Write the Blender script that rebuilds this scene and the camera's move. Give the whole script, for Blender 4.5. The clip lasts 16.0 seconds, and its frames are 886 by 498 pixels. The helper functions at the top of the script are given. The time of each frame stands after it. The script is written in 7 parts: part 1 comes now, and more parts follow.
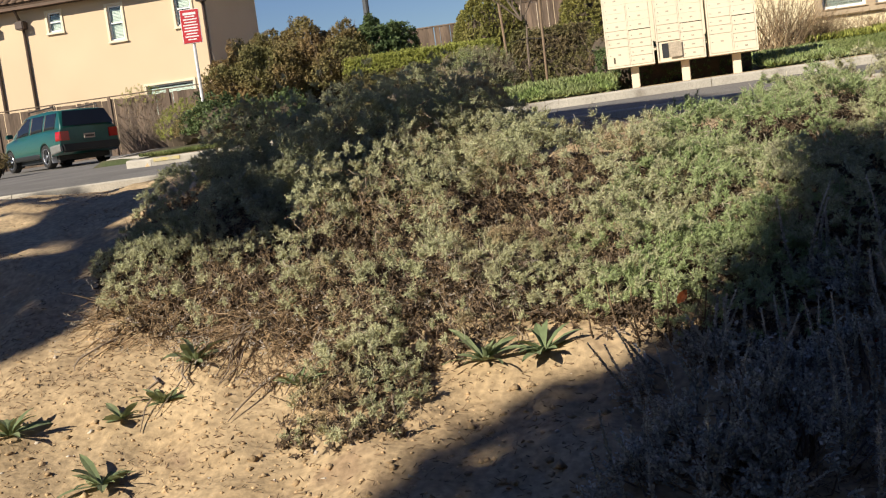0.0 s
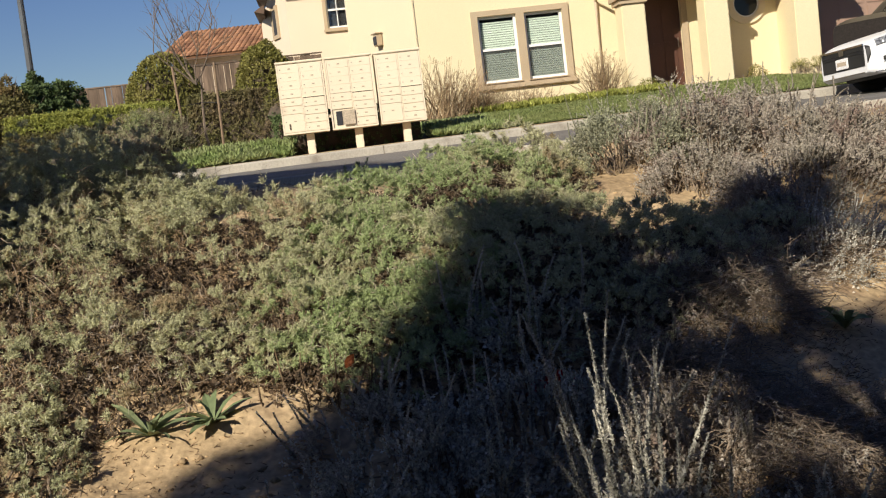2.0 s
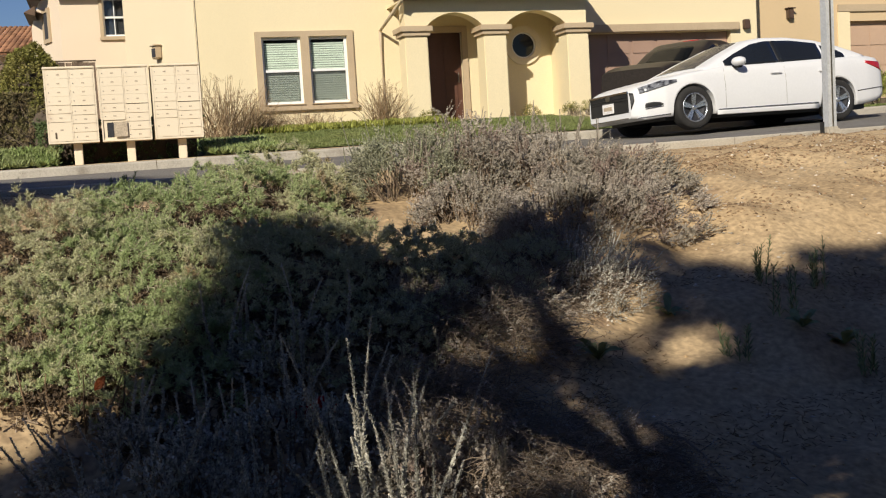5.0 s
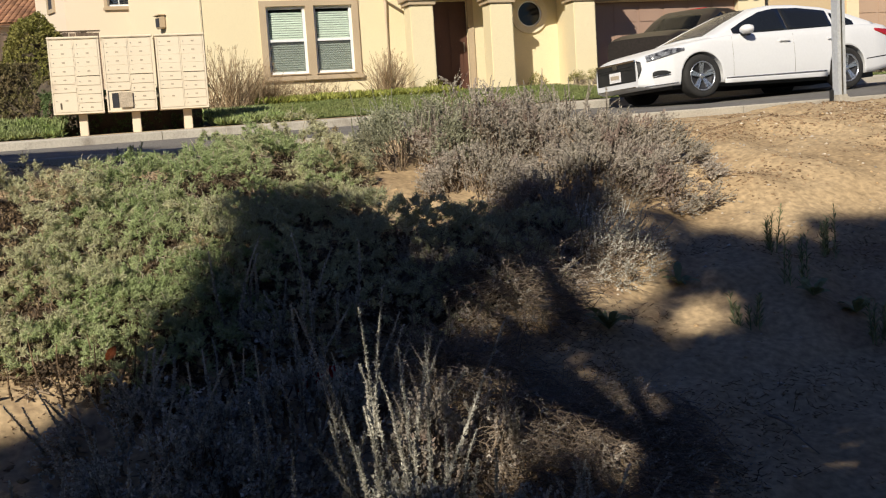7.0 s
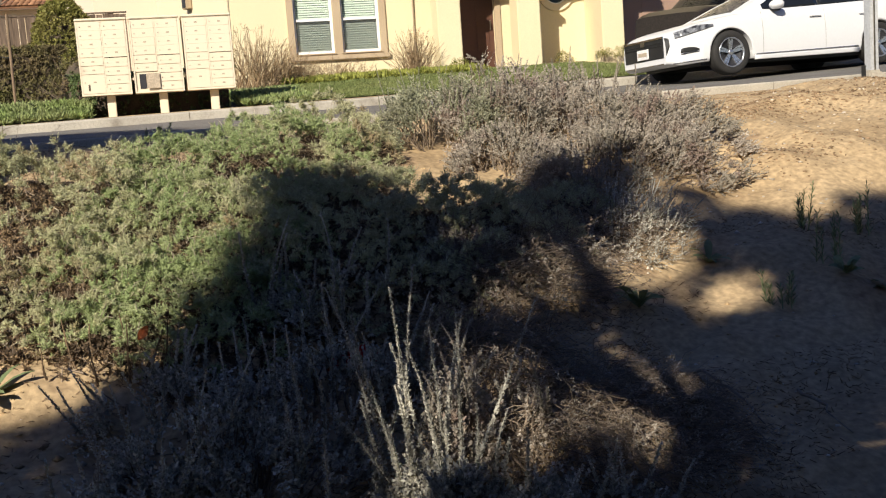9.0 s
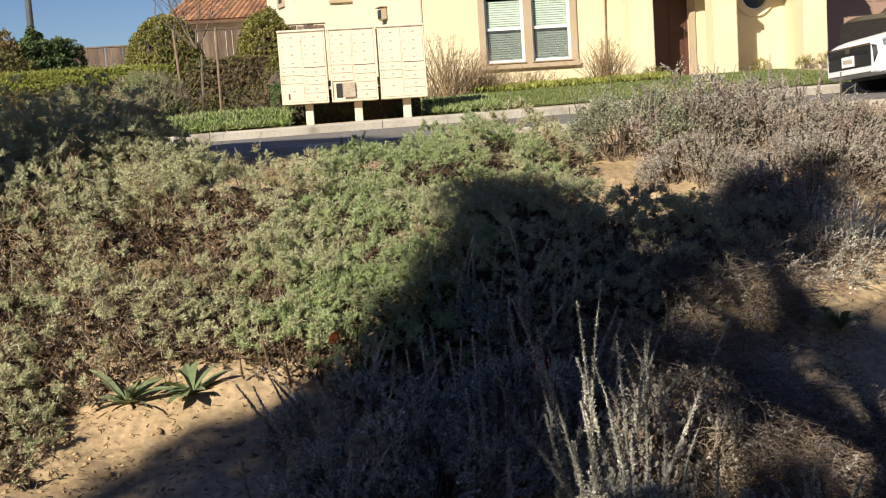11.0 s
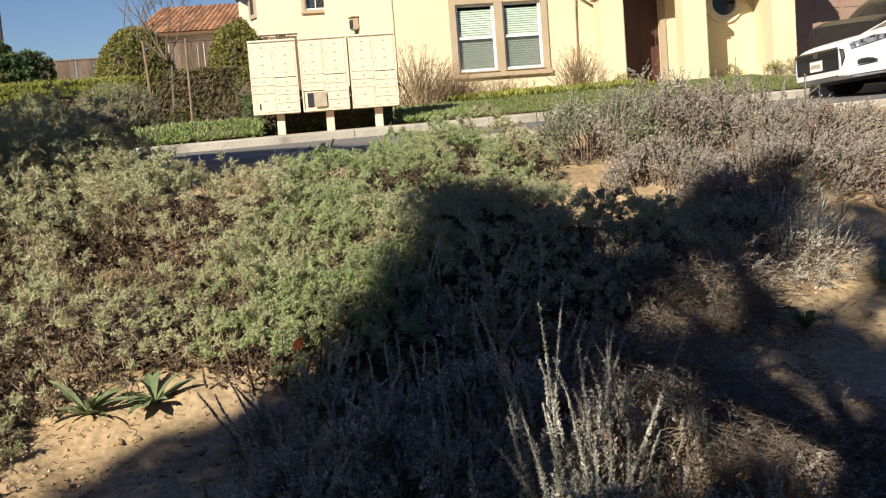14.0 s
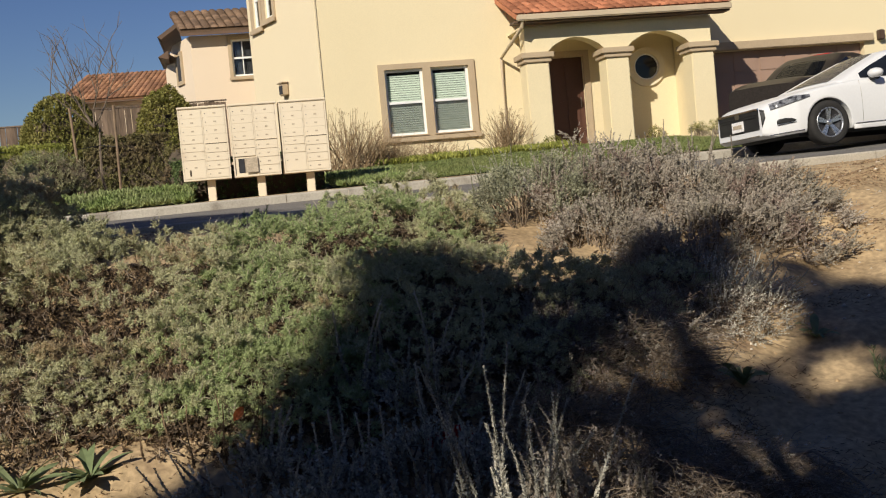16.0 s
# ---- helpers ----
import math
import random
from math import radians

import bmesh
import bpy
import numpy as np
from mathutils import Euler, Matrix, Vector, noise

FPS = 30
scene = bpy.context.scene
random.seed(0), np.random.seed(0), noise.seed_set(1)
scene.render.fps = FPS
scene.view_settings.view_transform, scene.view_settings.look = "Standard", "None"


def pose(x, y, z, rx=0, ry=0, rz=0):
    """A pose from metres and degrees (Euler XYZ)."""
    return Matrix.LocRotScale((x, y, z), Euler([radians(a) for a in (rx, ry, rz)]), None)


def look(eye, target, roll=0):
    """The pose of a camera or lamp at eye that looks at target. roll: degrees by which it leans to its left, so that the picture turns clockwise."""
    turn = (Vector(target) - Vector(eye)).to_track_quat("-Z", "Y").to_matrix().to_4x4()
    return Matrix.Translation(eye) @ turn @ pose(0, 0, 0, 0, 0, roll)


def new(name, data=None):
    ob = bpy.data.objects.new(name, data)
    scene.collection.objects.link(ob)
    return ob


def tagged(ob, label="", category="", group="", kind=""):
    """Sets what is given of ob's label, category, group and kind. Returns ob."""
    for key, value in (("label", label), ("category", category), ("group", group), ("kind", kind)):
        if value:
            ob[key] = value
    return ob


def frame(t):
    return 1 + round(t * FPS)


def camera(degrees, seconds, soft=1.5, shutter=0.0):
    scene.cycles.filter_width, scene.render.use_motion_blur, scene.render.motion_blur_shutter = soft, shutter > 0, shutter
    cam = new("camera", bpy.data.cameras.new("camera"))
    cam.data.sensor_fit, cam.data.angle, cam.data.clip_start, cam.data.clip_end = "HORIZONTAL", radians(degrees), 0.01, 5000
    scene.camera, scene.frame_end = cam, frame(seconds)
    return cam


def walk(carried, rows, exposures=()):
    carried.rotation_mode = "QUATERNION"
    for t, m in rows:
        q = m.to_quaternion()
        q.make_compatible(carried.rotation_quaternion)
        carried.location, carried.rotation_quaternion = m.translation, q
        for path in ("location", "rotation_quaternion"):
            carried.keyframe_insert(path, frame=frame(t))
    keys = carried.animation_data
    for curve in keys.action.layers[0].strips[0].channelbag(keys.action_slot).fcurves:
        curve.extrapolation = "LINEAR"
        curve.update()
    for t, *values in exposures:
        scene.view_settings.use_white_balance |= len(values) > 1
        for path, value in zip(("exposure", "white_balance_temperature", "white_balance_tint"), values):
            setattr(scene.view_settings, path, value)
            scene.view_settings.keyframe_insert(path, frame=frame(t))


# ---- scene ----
cam = camera(44.8, 16.0, soft=1.15)
STREET = pose(0, 0, 0, 0, 0, 11.5)   # the street runs along x
PATH = [
    (0, (-0.018, 0.036, 1.531), (-0.025, 2.023, 1.311), -7.3),
    (0.5, (-0.015, 0.016, 1.541), (0.063, 2.006, 1.359), -6.8),
    (1, (-0.003, -0.005, 1.545), (0.224, 1.976, 1.385), -6.5),
    (1.5, (0.022, -0.011, 1.544), (0.433, 1.939, 1.377), -6.8),
    (2, (0.043, 0.003, 1.541), (0.623, 1.909, 1.366), -6.7),
    (2.5, (0.074, 0.018, 1.546), (0.776, 1.882, 1.361), -6.4),
    (3, (0.09, 0.022, 1.54), (0.89, 1.846, 1.359), -5.5),
    (3.5, (0.092, 0.022, 1.535), (0.973, 1.811, 1.377), -4.2),
    (4, (0.09, 0.022, 1.532), (1.014, 1.79, 1.38), -3.4),
    (6.3, (0.115, 0.049, 1.523), (1.095, 1.781, 1.325), -3.7),
    (6.5, (0.113, 0.051, 1.523), (1.082, 1.788, 1.319), -3.7),
    (7, (0.088, 0.056, 1.522), (1.036, 1.804, 1.304), -3.6),
    (7.5, (0.069, 0.06, 1.52), (1.008, 1.812, 1.295), -3.5),
    (8, (0.086, 0.07, 1.533), (1.067, 1.799, 1.314), -4.2),
    (8.5, (0.086, 0.07, 1.525), (1.066, 1.798, 1.292), -4.2),
    (9, (0.08, 0.07, 1.521), (0.981, 1.838, 1.268), -4.0),
    (9.5, (0.074, 0.083, 1.537), (0.859, 1.903, 1.269), -4.1),
    (10, (0.062, 0.093, 1.547), (0.736, 1.959, 1.294), -4.4),
    (10.2, (0.06, 0.094, 1.547), (0.704, 1.972, 1.305), -4.3),
    (12.3, (0.137, 0.085, 1.509), (0.705, 1.992, 1.304), -3.6),
    (12.5, (0.142, 0.085, 1.509), (0.716, 1.99, 1.306), -3.7),
    (13, (0.144, 0.085, 1.508), (0.737, 1.985, 1.31), -3.9),
    (13.5, (0.144, 0.089, 1.507), (0.761, 1.981, 1.31), -4.2),
    (14, (0.136, 0.099, 1.505), (0.764, 1.988, 1.305), -4.4),
    (14.5, (0.119, 0.113, 1.505), (0.77, 1.996, 1.338), -4.7),
    (15, (0.104, 0.126, 1.509), (0.785, 2.002, 1.392), -4.7),
    (15.5, (0.099, 0.123, 1.513), (0.821, 1.986, 1.417), -4.9),
    (16, (0.1, 0.112, 1.514), (0.859, 1.96, 1.419), -5.2),
]
walk(cam, [(t, STREET @ look(eye, target, roll)) for t, eye, target, roll in PATH],
     exposures=[(0, 0.35), (1.0, 0.22), (2.0, 0.2), (3.5, 0.02), (4.2, 0.0), (6.3, 0.04), (8.5, 0.2), (9.5, 0.4), (10.2, 0.45), (12.5, 0.38), (14.0, 0.42), (15.0, 0.08), (16, -0.10)])

# ---- world, sun, exposure ----
SUN_EL, SUN_AZ = 30.0, 37.0          # degrees; azimuth: how far the light swings to +x while it travels along +y
LIGHT = Vector((math.sin(radians(SUN_AZ)) * math.cos(radians(SUN_EL)), math.cos(radians(SUN_AZ)) * math.cos(radians(SUN_EL)), -math.sin(radians(SUN_EL))))
world = bpy.data.worlds.new("sky")
scene.world = world
world.use_nodes = True
_n = world.node_tree.nodes
_sky = _n.new("ShaderNodeTexSky")
_sky.sky_type, _sky.sun_disc = "NISHITA", False
_sky.sun_elevation, _sky.sun_rotation = radians(SUN_EL), radians(180 + SUN_AZ)
_sky.altitude = 800
_sky.air_density, _sky.dust_density, _sky.ozone_density = 1.15, 0.3, 4.0
_hs = _n.new("ShaderNodeHueSaturation")
_hs.inputs["Saturation"].default_value = 1.15
_hs.inputs["Hue"].default_value = 0.52
world.node_tree.links.new(_sky.outputs[0], _hs.inputs["Color"])
world.node_tree.links.new(_hs.outputs[0], _n["Background"].inputs[0])
_n["Background"].inputs[1].default_value = 0.064
sun = new("sun", bpy.data.lights.new("sun", "SUN"))
sun.data.energy, sun.data.angle, sun.data.color = 5.2, radians(0.55), (1.0, 0.92, 0.78)
sun.matrix_world = look((-20, -30, 30), Vector((-20, -30, 30)) + LIGHT)


# ---- materials ----
def material(name, a, b, scale=3.0, fine=40.0, rough=0.8, bump=0.2, metallic=0.0, vary=0.25, island=0.0, piece=0.0, spec=0.4, coat=0.0, dist=0.01, third=None, third_at=0.6, third_scale=1.2, stretch=None, translucent=0.0):
    """Two colours mixed by a large noise, darkened and lightened by a fine one, with relief; island / piece: variation by leaf or by piece."""
    m = bpy.data.materials.new(name)
    m.use_nodes = True
    n, l = m.node_tree.nodes, m.node_tree.links
    bsdf = n["Principled BSDF"]
    geo = n.new("ShaderNodeNewGeometry")
    source = geo.outputs["Position"]
    if stretch:
        mp = n.new("ShaderNodeMapping")
        mp.inputs["Scale"].default_value = stretch
        l.new(source, mp.inputs[0])
        source = mp.outputs[0]

    def noise_at(s, detail=4.0):
        t = n.new("ShaderNodeTexNoise")
        t.inputs["Scale"].default_value, t.inputs["Detail"].default_value = s, detail
        l.new(source, t.inputs["Vector"])
        return t.outputs["Fac"]

    def ramp(fac, lo, hi, c0=(0, 0, 0, 1), c1=(1, 1, 1, 1)):
        r = n.new("ShaderNodeValToRGB")
        r.color_ramp.elements[0].position, r.color_ramp.elements[1].position = lo, hi
        r.color_ramp.elements[0].color, r.color_ramp.elements[1].color = c0, c1
        l.new(fac, r.inputs[0])
        return r.outputs[0]

    def mix(fac, c0, c1, kind="MIX"):
        x = n.new("ShaderNodeMix")
        x.data_type, x.blend_type = "RGBA", kind
        for sock, v in ((x.inputs[0], fac), (x.inputs[6], c0), (x.inputs[7], c1)):
            if isinstance(v, (int, float)):
                sock.default_value = v
            elif isinstance(v, tuple):
                sock.default_value = (*v[:3], 1)
            else:
                l.new(v, sock)
        return x.outputs[2]

    big, small = noise_at(scale), noise_at(fine, 6.0)
    col = mix(ramp(big, 0.38, 0.62), a, b)
    if third:
        col = mix(ramp(noise_at(third_scale, 5.0), third_at, third_at + 0.1), col, third)
    lo, hi = 1 - vary, 1 + vary
    col = mix(1.0, col, ramp(small, 0.3, 0.7, (lo, lo, lo, 1), (hi, hi, hi, 1)), "MULTIPLY")
    for amount, sock in ((island, geo.outputs["Random Per Island"]), (piece, None)):
        if amount:
            if sock is None:
                sock = n.new("ShaderNodeObjectInfo").outputs["Random"]
            lo, hi = 1 - amount, 1 + amount
            col = mix(1.0, col, ramp(sock, 0.0, 1.0, (lo, lo, lo, 1), (hi, hi, hi, 1)), "MULTIPLY")
    l.new(col, bsdf.inputs["Base Color"])
    bsdf.inputs["Metallic"].default_value = metallic
    bsdf.inputs["Specular IOR Level"].default_value = spec
    bsdf.inputs["Coat Weight"].default_value = coat
    bsdf.inputs["Coat Roughness"].default_value = 0.05
    r = n.new("ShaderNodeMapRange")
    r.inputs[3].default_value, r.inputs[4].default_value = max(0.02, rough - 0.08), min(1, rough + 0.08)
    l.new(small, r.inputs[0])
    l.new(r.outputs[0], bsdf.inputs["Roughness"])
    if bump:
        bp = n.new("ShaderNodeBump")
        bp.inputs["Strength"].default_value, bp.inputs["Distance"].default_value = bump, dist
        l.new(small, bp.inputs["Height"])
        l.new(bp.outputs[0], bsdf.inputs["Normal"])
    if translucent:
        tr = n.new("ShaderNodeBsdfTranslucent")
        l.new(col, tr.inputs[0])
        ms = n.new("ShaderNodeMixShader")
        ms.inputs[0].default_value = translucent
        l.new(bsdf.outputs[0], ms.inputs[1])
        l.new(tr.outputs[0], ms.inputs[2])
        l.new(ms.outputs[0], n["Material Output"].inputs[0])
    return m


DIRT = material("dry_tan_soil", (0.50, 0.37, 0.22), (0.41, 0.295, 0.17), 1.6, 30, 0.95, 0.55, vary=0.28, spec=0.1, dist=0.012, third=(0.33, 0.23, 0.14), third_at=0.60, third_scale=2.6)
YARDSOIL = material("dark_planted_soil", (0.13, 0.105, 0.07), (0.09, 0.08, 0.05), 1.2, 30, 0.95, 0.8, vary=0.3, spec=0.1, dist=0.02, third=(0.10, 0.12, 0.05), third_at=0.52, third_scale=0.8)
CLOD = material("soil_clod", (0.46, 0.33, 0.19), (0.36, 0.25, 0.14), 6, 60, 0.95, 0.6, piece=0.3, island=0.3, spec=0.1)
PEBBLE = material("pale_pebble", (0.62, 0.55, 0.45), (0.45, 0.38, 0.30), 6, 80, 0.85, 0.3, island=0.35, spec=0.2)
LITTER = material("dry_brown_litter", (0.21, 0.14, 0.085), (0.31, 0.215, 0.13), 5, 60, 0.95, 0.3, island=0.45, spec=0.1)
ASPHALT = material("asphalt", (0.225, 0.21, 0.19), (0.18, 0.168, 0.15), 0.7, 90, 0.95, 0.6, vary=0.3, spec=0.08, dist=0.006)
CONCRETE = material("kerb_concrete", (0.46, 0.42, 0.35), (0.38, 0.345, 0.29), 2.2, 70, 0.9, 0.4, vary=0.18, spec=0.2, dist=0.005, third=(0.24, 0.21, 0.17), third_at=0.6)
YELLOWPAINT = material("worn_yellow_kerb_paint", (0.55, 0.44, 0.16), (0.46, 0.41, 0.28), 5, 70, 0.8, 0.3)
STUCCOSIDE = material("pale_cream_stucco", (0.80, 0.69, 0.48), (0.77, 0.66, 0.46), 0.35, 55, 0.92, 0.5, vary=0.05, spec=0.15, dist=0.006)
STUCCO = material("cream_yellow_stucco", (0.785, 0.675, 0.445), (0.76, 0.65, 0.425), 0.35, 55, 0.92, 0.5, vary=0.05, spec=0.15, dist=0.006)
STUCCO2 = material("pale_peach_stucco", (0.76, 0.63, 0.48), (0.73, 0.60, 0.455), 0.35, 55, 0.92, 0.5, vary=0.05, spec=0.15, dist=0.006)
STUCCO3 = material("tan_stucco", (0.70, 0.54, 0.36), (0.66, 0.505, 0.335), 0.4, 55, 0.92, 0.5, vary=0.06, spec=0.15, dist=0.006, third=(0.61, 0.46, 0.30), third_at=0.66, third_scale=0.5)
STUCCO4 = material("warm_tan_stucco", (0.62, 0.47, 0.29), (0.58, 0.44, 0.27), 0.4, 55, 0.92, 0.5, vary=0.06, spec=0.15, dist=0.006)
GARAGE2 = material("pale_brown_garage_door", (0.52, 0.36, 0.25), (0.48, 0.33, 0.23), 1, 60, 0.7, 0.2, vary=0.08)
TRIM = material("tan_stucco_trim", (0.49, 0.385, 0.26), (0.45, 0.35, 0.235), 1.5, 50, 0.9, 0.3, vary=0.08, spec=0.15)
CREAMTRIM = material("cream_window_trim", (0.80, 0.70, 0.52), (0.76, 0.66, 0.48), 1.5, 50, 0.85, 0.2, vary=0.06, spec=0.2)
WHITEFRAME = material("white_vinyl_frame", (0.82, 0.82, 0.80), (0.78, 0.78, 0.76), 2, 40, 0.45, 0.05, vary=0.04)
BLIND = material("pale_blind_slat", (0.62, 0.68, 0.59), (0.58, 0.64, 0.56), 2, 40, 0.6, 0.1, vary=0.05, piece=0.05)
# Near-black for boards that stand in for unlit insides.
DARKIN = material("dark_interior", (0.03, 0.03, 0.035), (0.045, 0.045, 0.05), 2, 20, 0.9, 0)
DOORWOOD = material("dark_red_brown_door", (0.10, 0.045, 0.03), (0.085, 0.038, 0.026), 2, 50, 0.5, 0.2, vary=0.12)
GARAGE = material("rosy_brown_garage_door", (0.36, 0.24, 0.18), (0.33, 0.22, 0.165), 1, 60, 0.7, 0.2, vary=0.08)
TILE = material("terracotta_roof_tile", (0.42, 0.17, 0.09), (0.33, 0.13, 0.07), 1.8, 40, 0.85, 0.3, vary=0.2, piece=0.35, spec=0.2)
TILEFAR = material("weathered_roof_tile", (0.34, 0.18, 0.10), (0.25, 0.13, 0.08), 1.2, 25, 0.9, 0.4, vary=0.25, island=0.35, spec=0.15)
TILEBROWN = material("brown_roof_tile", (0.20, 0.13, 0.085), (0.15, 0.10, 0.07), 1.2, 25, 0.9, 0.4, vary=0.25, island=0.35, spec=0.15)
FASCIA = material("brown_eave_wood", (0.14, 0.085, 0.055), (0.11, 0.07, 0.045), 2, 50, 0.7, 0.2, vary=0.15)
GUTTER = material("cream_painted_gutter", (0.58, 0.47, 0.33), (0.52, 0.42, 0.29), 2, 50, 0.5, 0.1, vary=0.1)
BROWNPIPE = material("brown_downspout", (0.09, 0.055, 0.04), (0.07, 0.045, 0.03), 2, 50, 0.5, 0.1)
MAILBOX = material("beige_powder_coat", (0.80, 0.69, 0.515), (0.77, 0.66, 0.49), 1.4, 80, 0.55, 0.1, vary=0.05, third=(0.68, 0.55, 0.40), third_at=0.68, third_scale=3)
# Dark brown; also colours the hedge and shrub cores that paint inner shade.
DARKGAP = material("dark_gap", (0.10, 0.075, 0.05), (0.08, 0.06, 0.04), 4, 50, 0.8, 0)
LOCK = material("dull_lock_metal", (0.35, 0.32, 0.27), (0.28, 0.25, 0.2), 8, 50, 0.35, 0, metallic=0.9)
PLATE = material("small_grey_number_bar", (0.50, 0.41, 0.30), (0.44, 0.36, 0.26), 8, 50, 0.5, 0)
GALV = material("galvanised_steel", (0.62, 0.64, 0.65), (0.54, 0.56, 0.58), 4, 60, 0.5, 0.1, metallic=0.25, vary=0.12)
DARKPOLE = material("dark_grey_pole", (0.10, 0.11, 0.12), (0.08, 0.085, 0.09), 2, 50, 0.5, 0.05)
WHITECAR = material("white_car_paint", (0.72, 0.72, 0.72), (0.70, 0.70, 0.705), 0.8, 30, 0.35, 0, vary=0.02, spec=0.25)
GREENCAR = material("green_car_paint", (0.007, 0.075, 0.062), (0.008, 0.085, 0.07), 0.8, 30, 0.3, 0, vary=0.05, coat=0.7)
SILVERCLAD = material("grey_bumper_cladding", (0.22, 0.215, 0.20), (0.19, 0.185, 0.17), 2, 40, 0.5, 0.05)
TRUCK = material("dark_brown_truck_paint", (0.03, 0.025, 0.022), (0.026, 0.022, 0.02), 0.8, 30, 0.4, 0, spec=0.15)
CARGLASS = material("dark_car_glass", (0.012, 0.014, 0.018), (0.014, 0.017, 0.022), 1, 10, 0.06, 0, vary=0.05, spec=0.35)
BLACKPLASTIC = material("black_plastic", (0.018, 0.018, 0.018), (0.024, 0.024, 0.024), 4, 60, 0.5, 0.05)
TYRE = material("tyre_rubber", (0.022, 0.021, 0.02), (0.03, 0.028, 0.026), 6, 60, 0.85, 0.2)
RIM = material("machined_alloy", (0.55, 0.56, 0.58), (0.5, 0.51, 0.53), 6, 60, 0.28, 0, metallic=0.85)
RIMDARK = material("dark_alloy", (0.05, 0.05, 0.055), (0.06, 0.06, 0.065), 6, 60, 0.4, 0, metallic=0.5)
CHROME = material("chrome_trim", (0.75, 0.76, 0.78), (0.7, 0.71, 0.73), 6, 60, 0.12, 0, metallic=1.0)
LENSRED = material("red_lamp_lens", (0.45, 0.015, 0.012), (0.38, 0.012, 0.01), 6, 60, 0.15, 0, coat=0.8)
LENSCLEAR = material("headlamp_lens", (0.26, 0.27, 0.29), (0.03, 0.03, 0.035), 16, 60, 0.15, 0, spec=0.4)
# Blue in the base colour stands in for the sky's reflection.
WINDSCREEN = material("sky_blue_windscreen", (0.018, 0.032, 0.09), (0.022, 0.038, 0.10), 1, 10, 0.1, 0, vary=0.05, spec=0.35)
SIGNRED = material("red_sign_face", (0.52, 0.035, 0.045), (0.47, 0.03, 0.04), 3, 60, 0.4, 0)
SIGNWHITE = material("white_sign_print", (0.82, 0.80, 0.78), (0.76, 0.74, 0.72), 3, 60, 0.5, 0)
FENCEWOOD = material("weathered_fence_board", (0.17, 0.12, 0.085), (0.12, 0.085, 0.06), 4, 30, 0.9, 0.4, vary=0.3, piece=0.3, stretch=(1, 1, 0.12))
STAKE = material("brown_lodgepole_stake", (0.27, 0.19, 0.12), (0.20, 0.14, 0.09), 6, 50, 0.85, 0.3)
BARK = material("grey_brown_bark", (0.17, 0.12, 0.08), (0.11, 0.08, 0.055), 8, 50, 0.95, 0.6)
SAPLINGBARK = material("pale_sapling_bark", (0.20, 0.155, 0.115), (0.15, 0.115, 0.085), 8, 50, 0.9, 0.4)
PALESTEM = material("pale_woody_stem", (0.52, 0.46, 0.34), (0.40, 0.34, 0.25), 9, 50, 0.9, 0.1, island=0.35)
TWIG = material("dry_twig", (0.23, 0.175, 0.125), (0.33, 0.26, 0.19), 9, 50, 0.9, 0.2, island=0.35)
LEAF = dict(rough=0.65, bump=0.0, fine=25.0, spec=0.25)
MATLEAF = material("grey_green_leaf", (0.45, 0.455, 0.265), (0.55, 0.53, 0.325), 2.2, island=0.28, vary=0.15, third=(0.40, 0.31, 0.18), third_at=0.57, third_scale=2.4, translucent=0.2, **LEAF)
MATGREEN = material("fresh_grey_green_leaf", (0.34, 0.42, 0.185), (0.45, 0.485, 0.255), 2.2, island=0.25, vary=0.15, third=(0.38, 0.35, 0.2), third_at=0.64, third_scale=2.4, translucent=0.22, **LEAF)
MATBROWN = material("dried_brown_leaf", (0.26, 0.18, 0.11), (0.15, 0.105, 0.07), 3.0, island=0.45, vary=0.2, translucent=0.1, **LEAF)
GREYLEAF = material("silver_grey_leaf", (0.46, 0.40, 0.335), (0.36, 0.325, 0.26), 3.0, island=0.17, vary=0.12, third=(0.30, 0.225, 0.185), third_at=0.54, third_scale=5, translucent=0.12, **LEAF)
GREENGREY = material("grey_green_spiky_leaf", (0.36, 0.37, 0.25), (0.30, 0.29, 0.20), 3.0, island=0.4, vary=0.15, translucent=0.12, **LEAF)
DRYROPE = material("tan_dead_stem", (0.40, 0.28, 0.165), (0.29, 0.20, 0.115), 4.0, island=0.45, vary=0.2, translucent=0.1, **LEAF)
DEADLEAF = material("dark_dead_leaf", (0.13, 0.09, 0.058), (0.08, 0.058, 0.038), 4.0, island=0.5, vary=0.2, **LEAF)
SILVER = material("pale_silver_leaf", (0.60, 0.57, 0.49), (0.40, 0.38, 0.32), 6.0, island=0.4, vary=0.15, translucent=0.1, **LEAF)
WEED = material("dark_green_weed_leaf", (0.20, 0.25, 0.12), (0.29, 0.33, 0.17), 4.0, island=0.35, vary=0.15, translucent=0.15, **LEAF)
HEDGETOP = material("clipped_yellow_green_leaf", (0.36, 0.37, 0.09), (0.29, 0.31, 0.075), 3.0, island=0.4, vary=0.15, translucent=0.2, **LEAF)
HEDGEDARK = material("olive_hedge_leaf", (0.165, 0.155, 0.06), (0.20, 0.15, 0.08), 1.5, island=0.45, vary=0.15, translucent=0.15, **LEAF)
TOPIARY = material("round_shrub_leaf", (0.22, 0.215, 0.055), (0.28, 0.255, 0.08), 2.0, island=0.45, vary=0.15, translucent=0.2, **LEAF)
REDDISH = material("bronze_hedge_leaf", (0.20, 0.185, 0.07), (0.29, 0.20, 0.09), 1.2, island=0.5, vary=0.2, translucent=0.2, **LEAF)
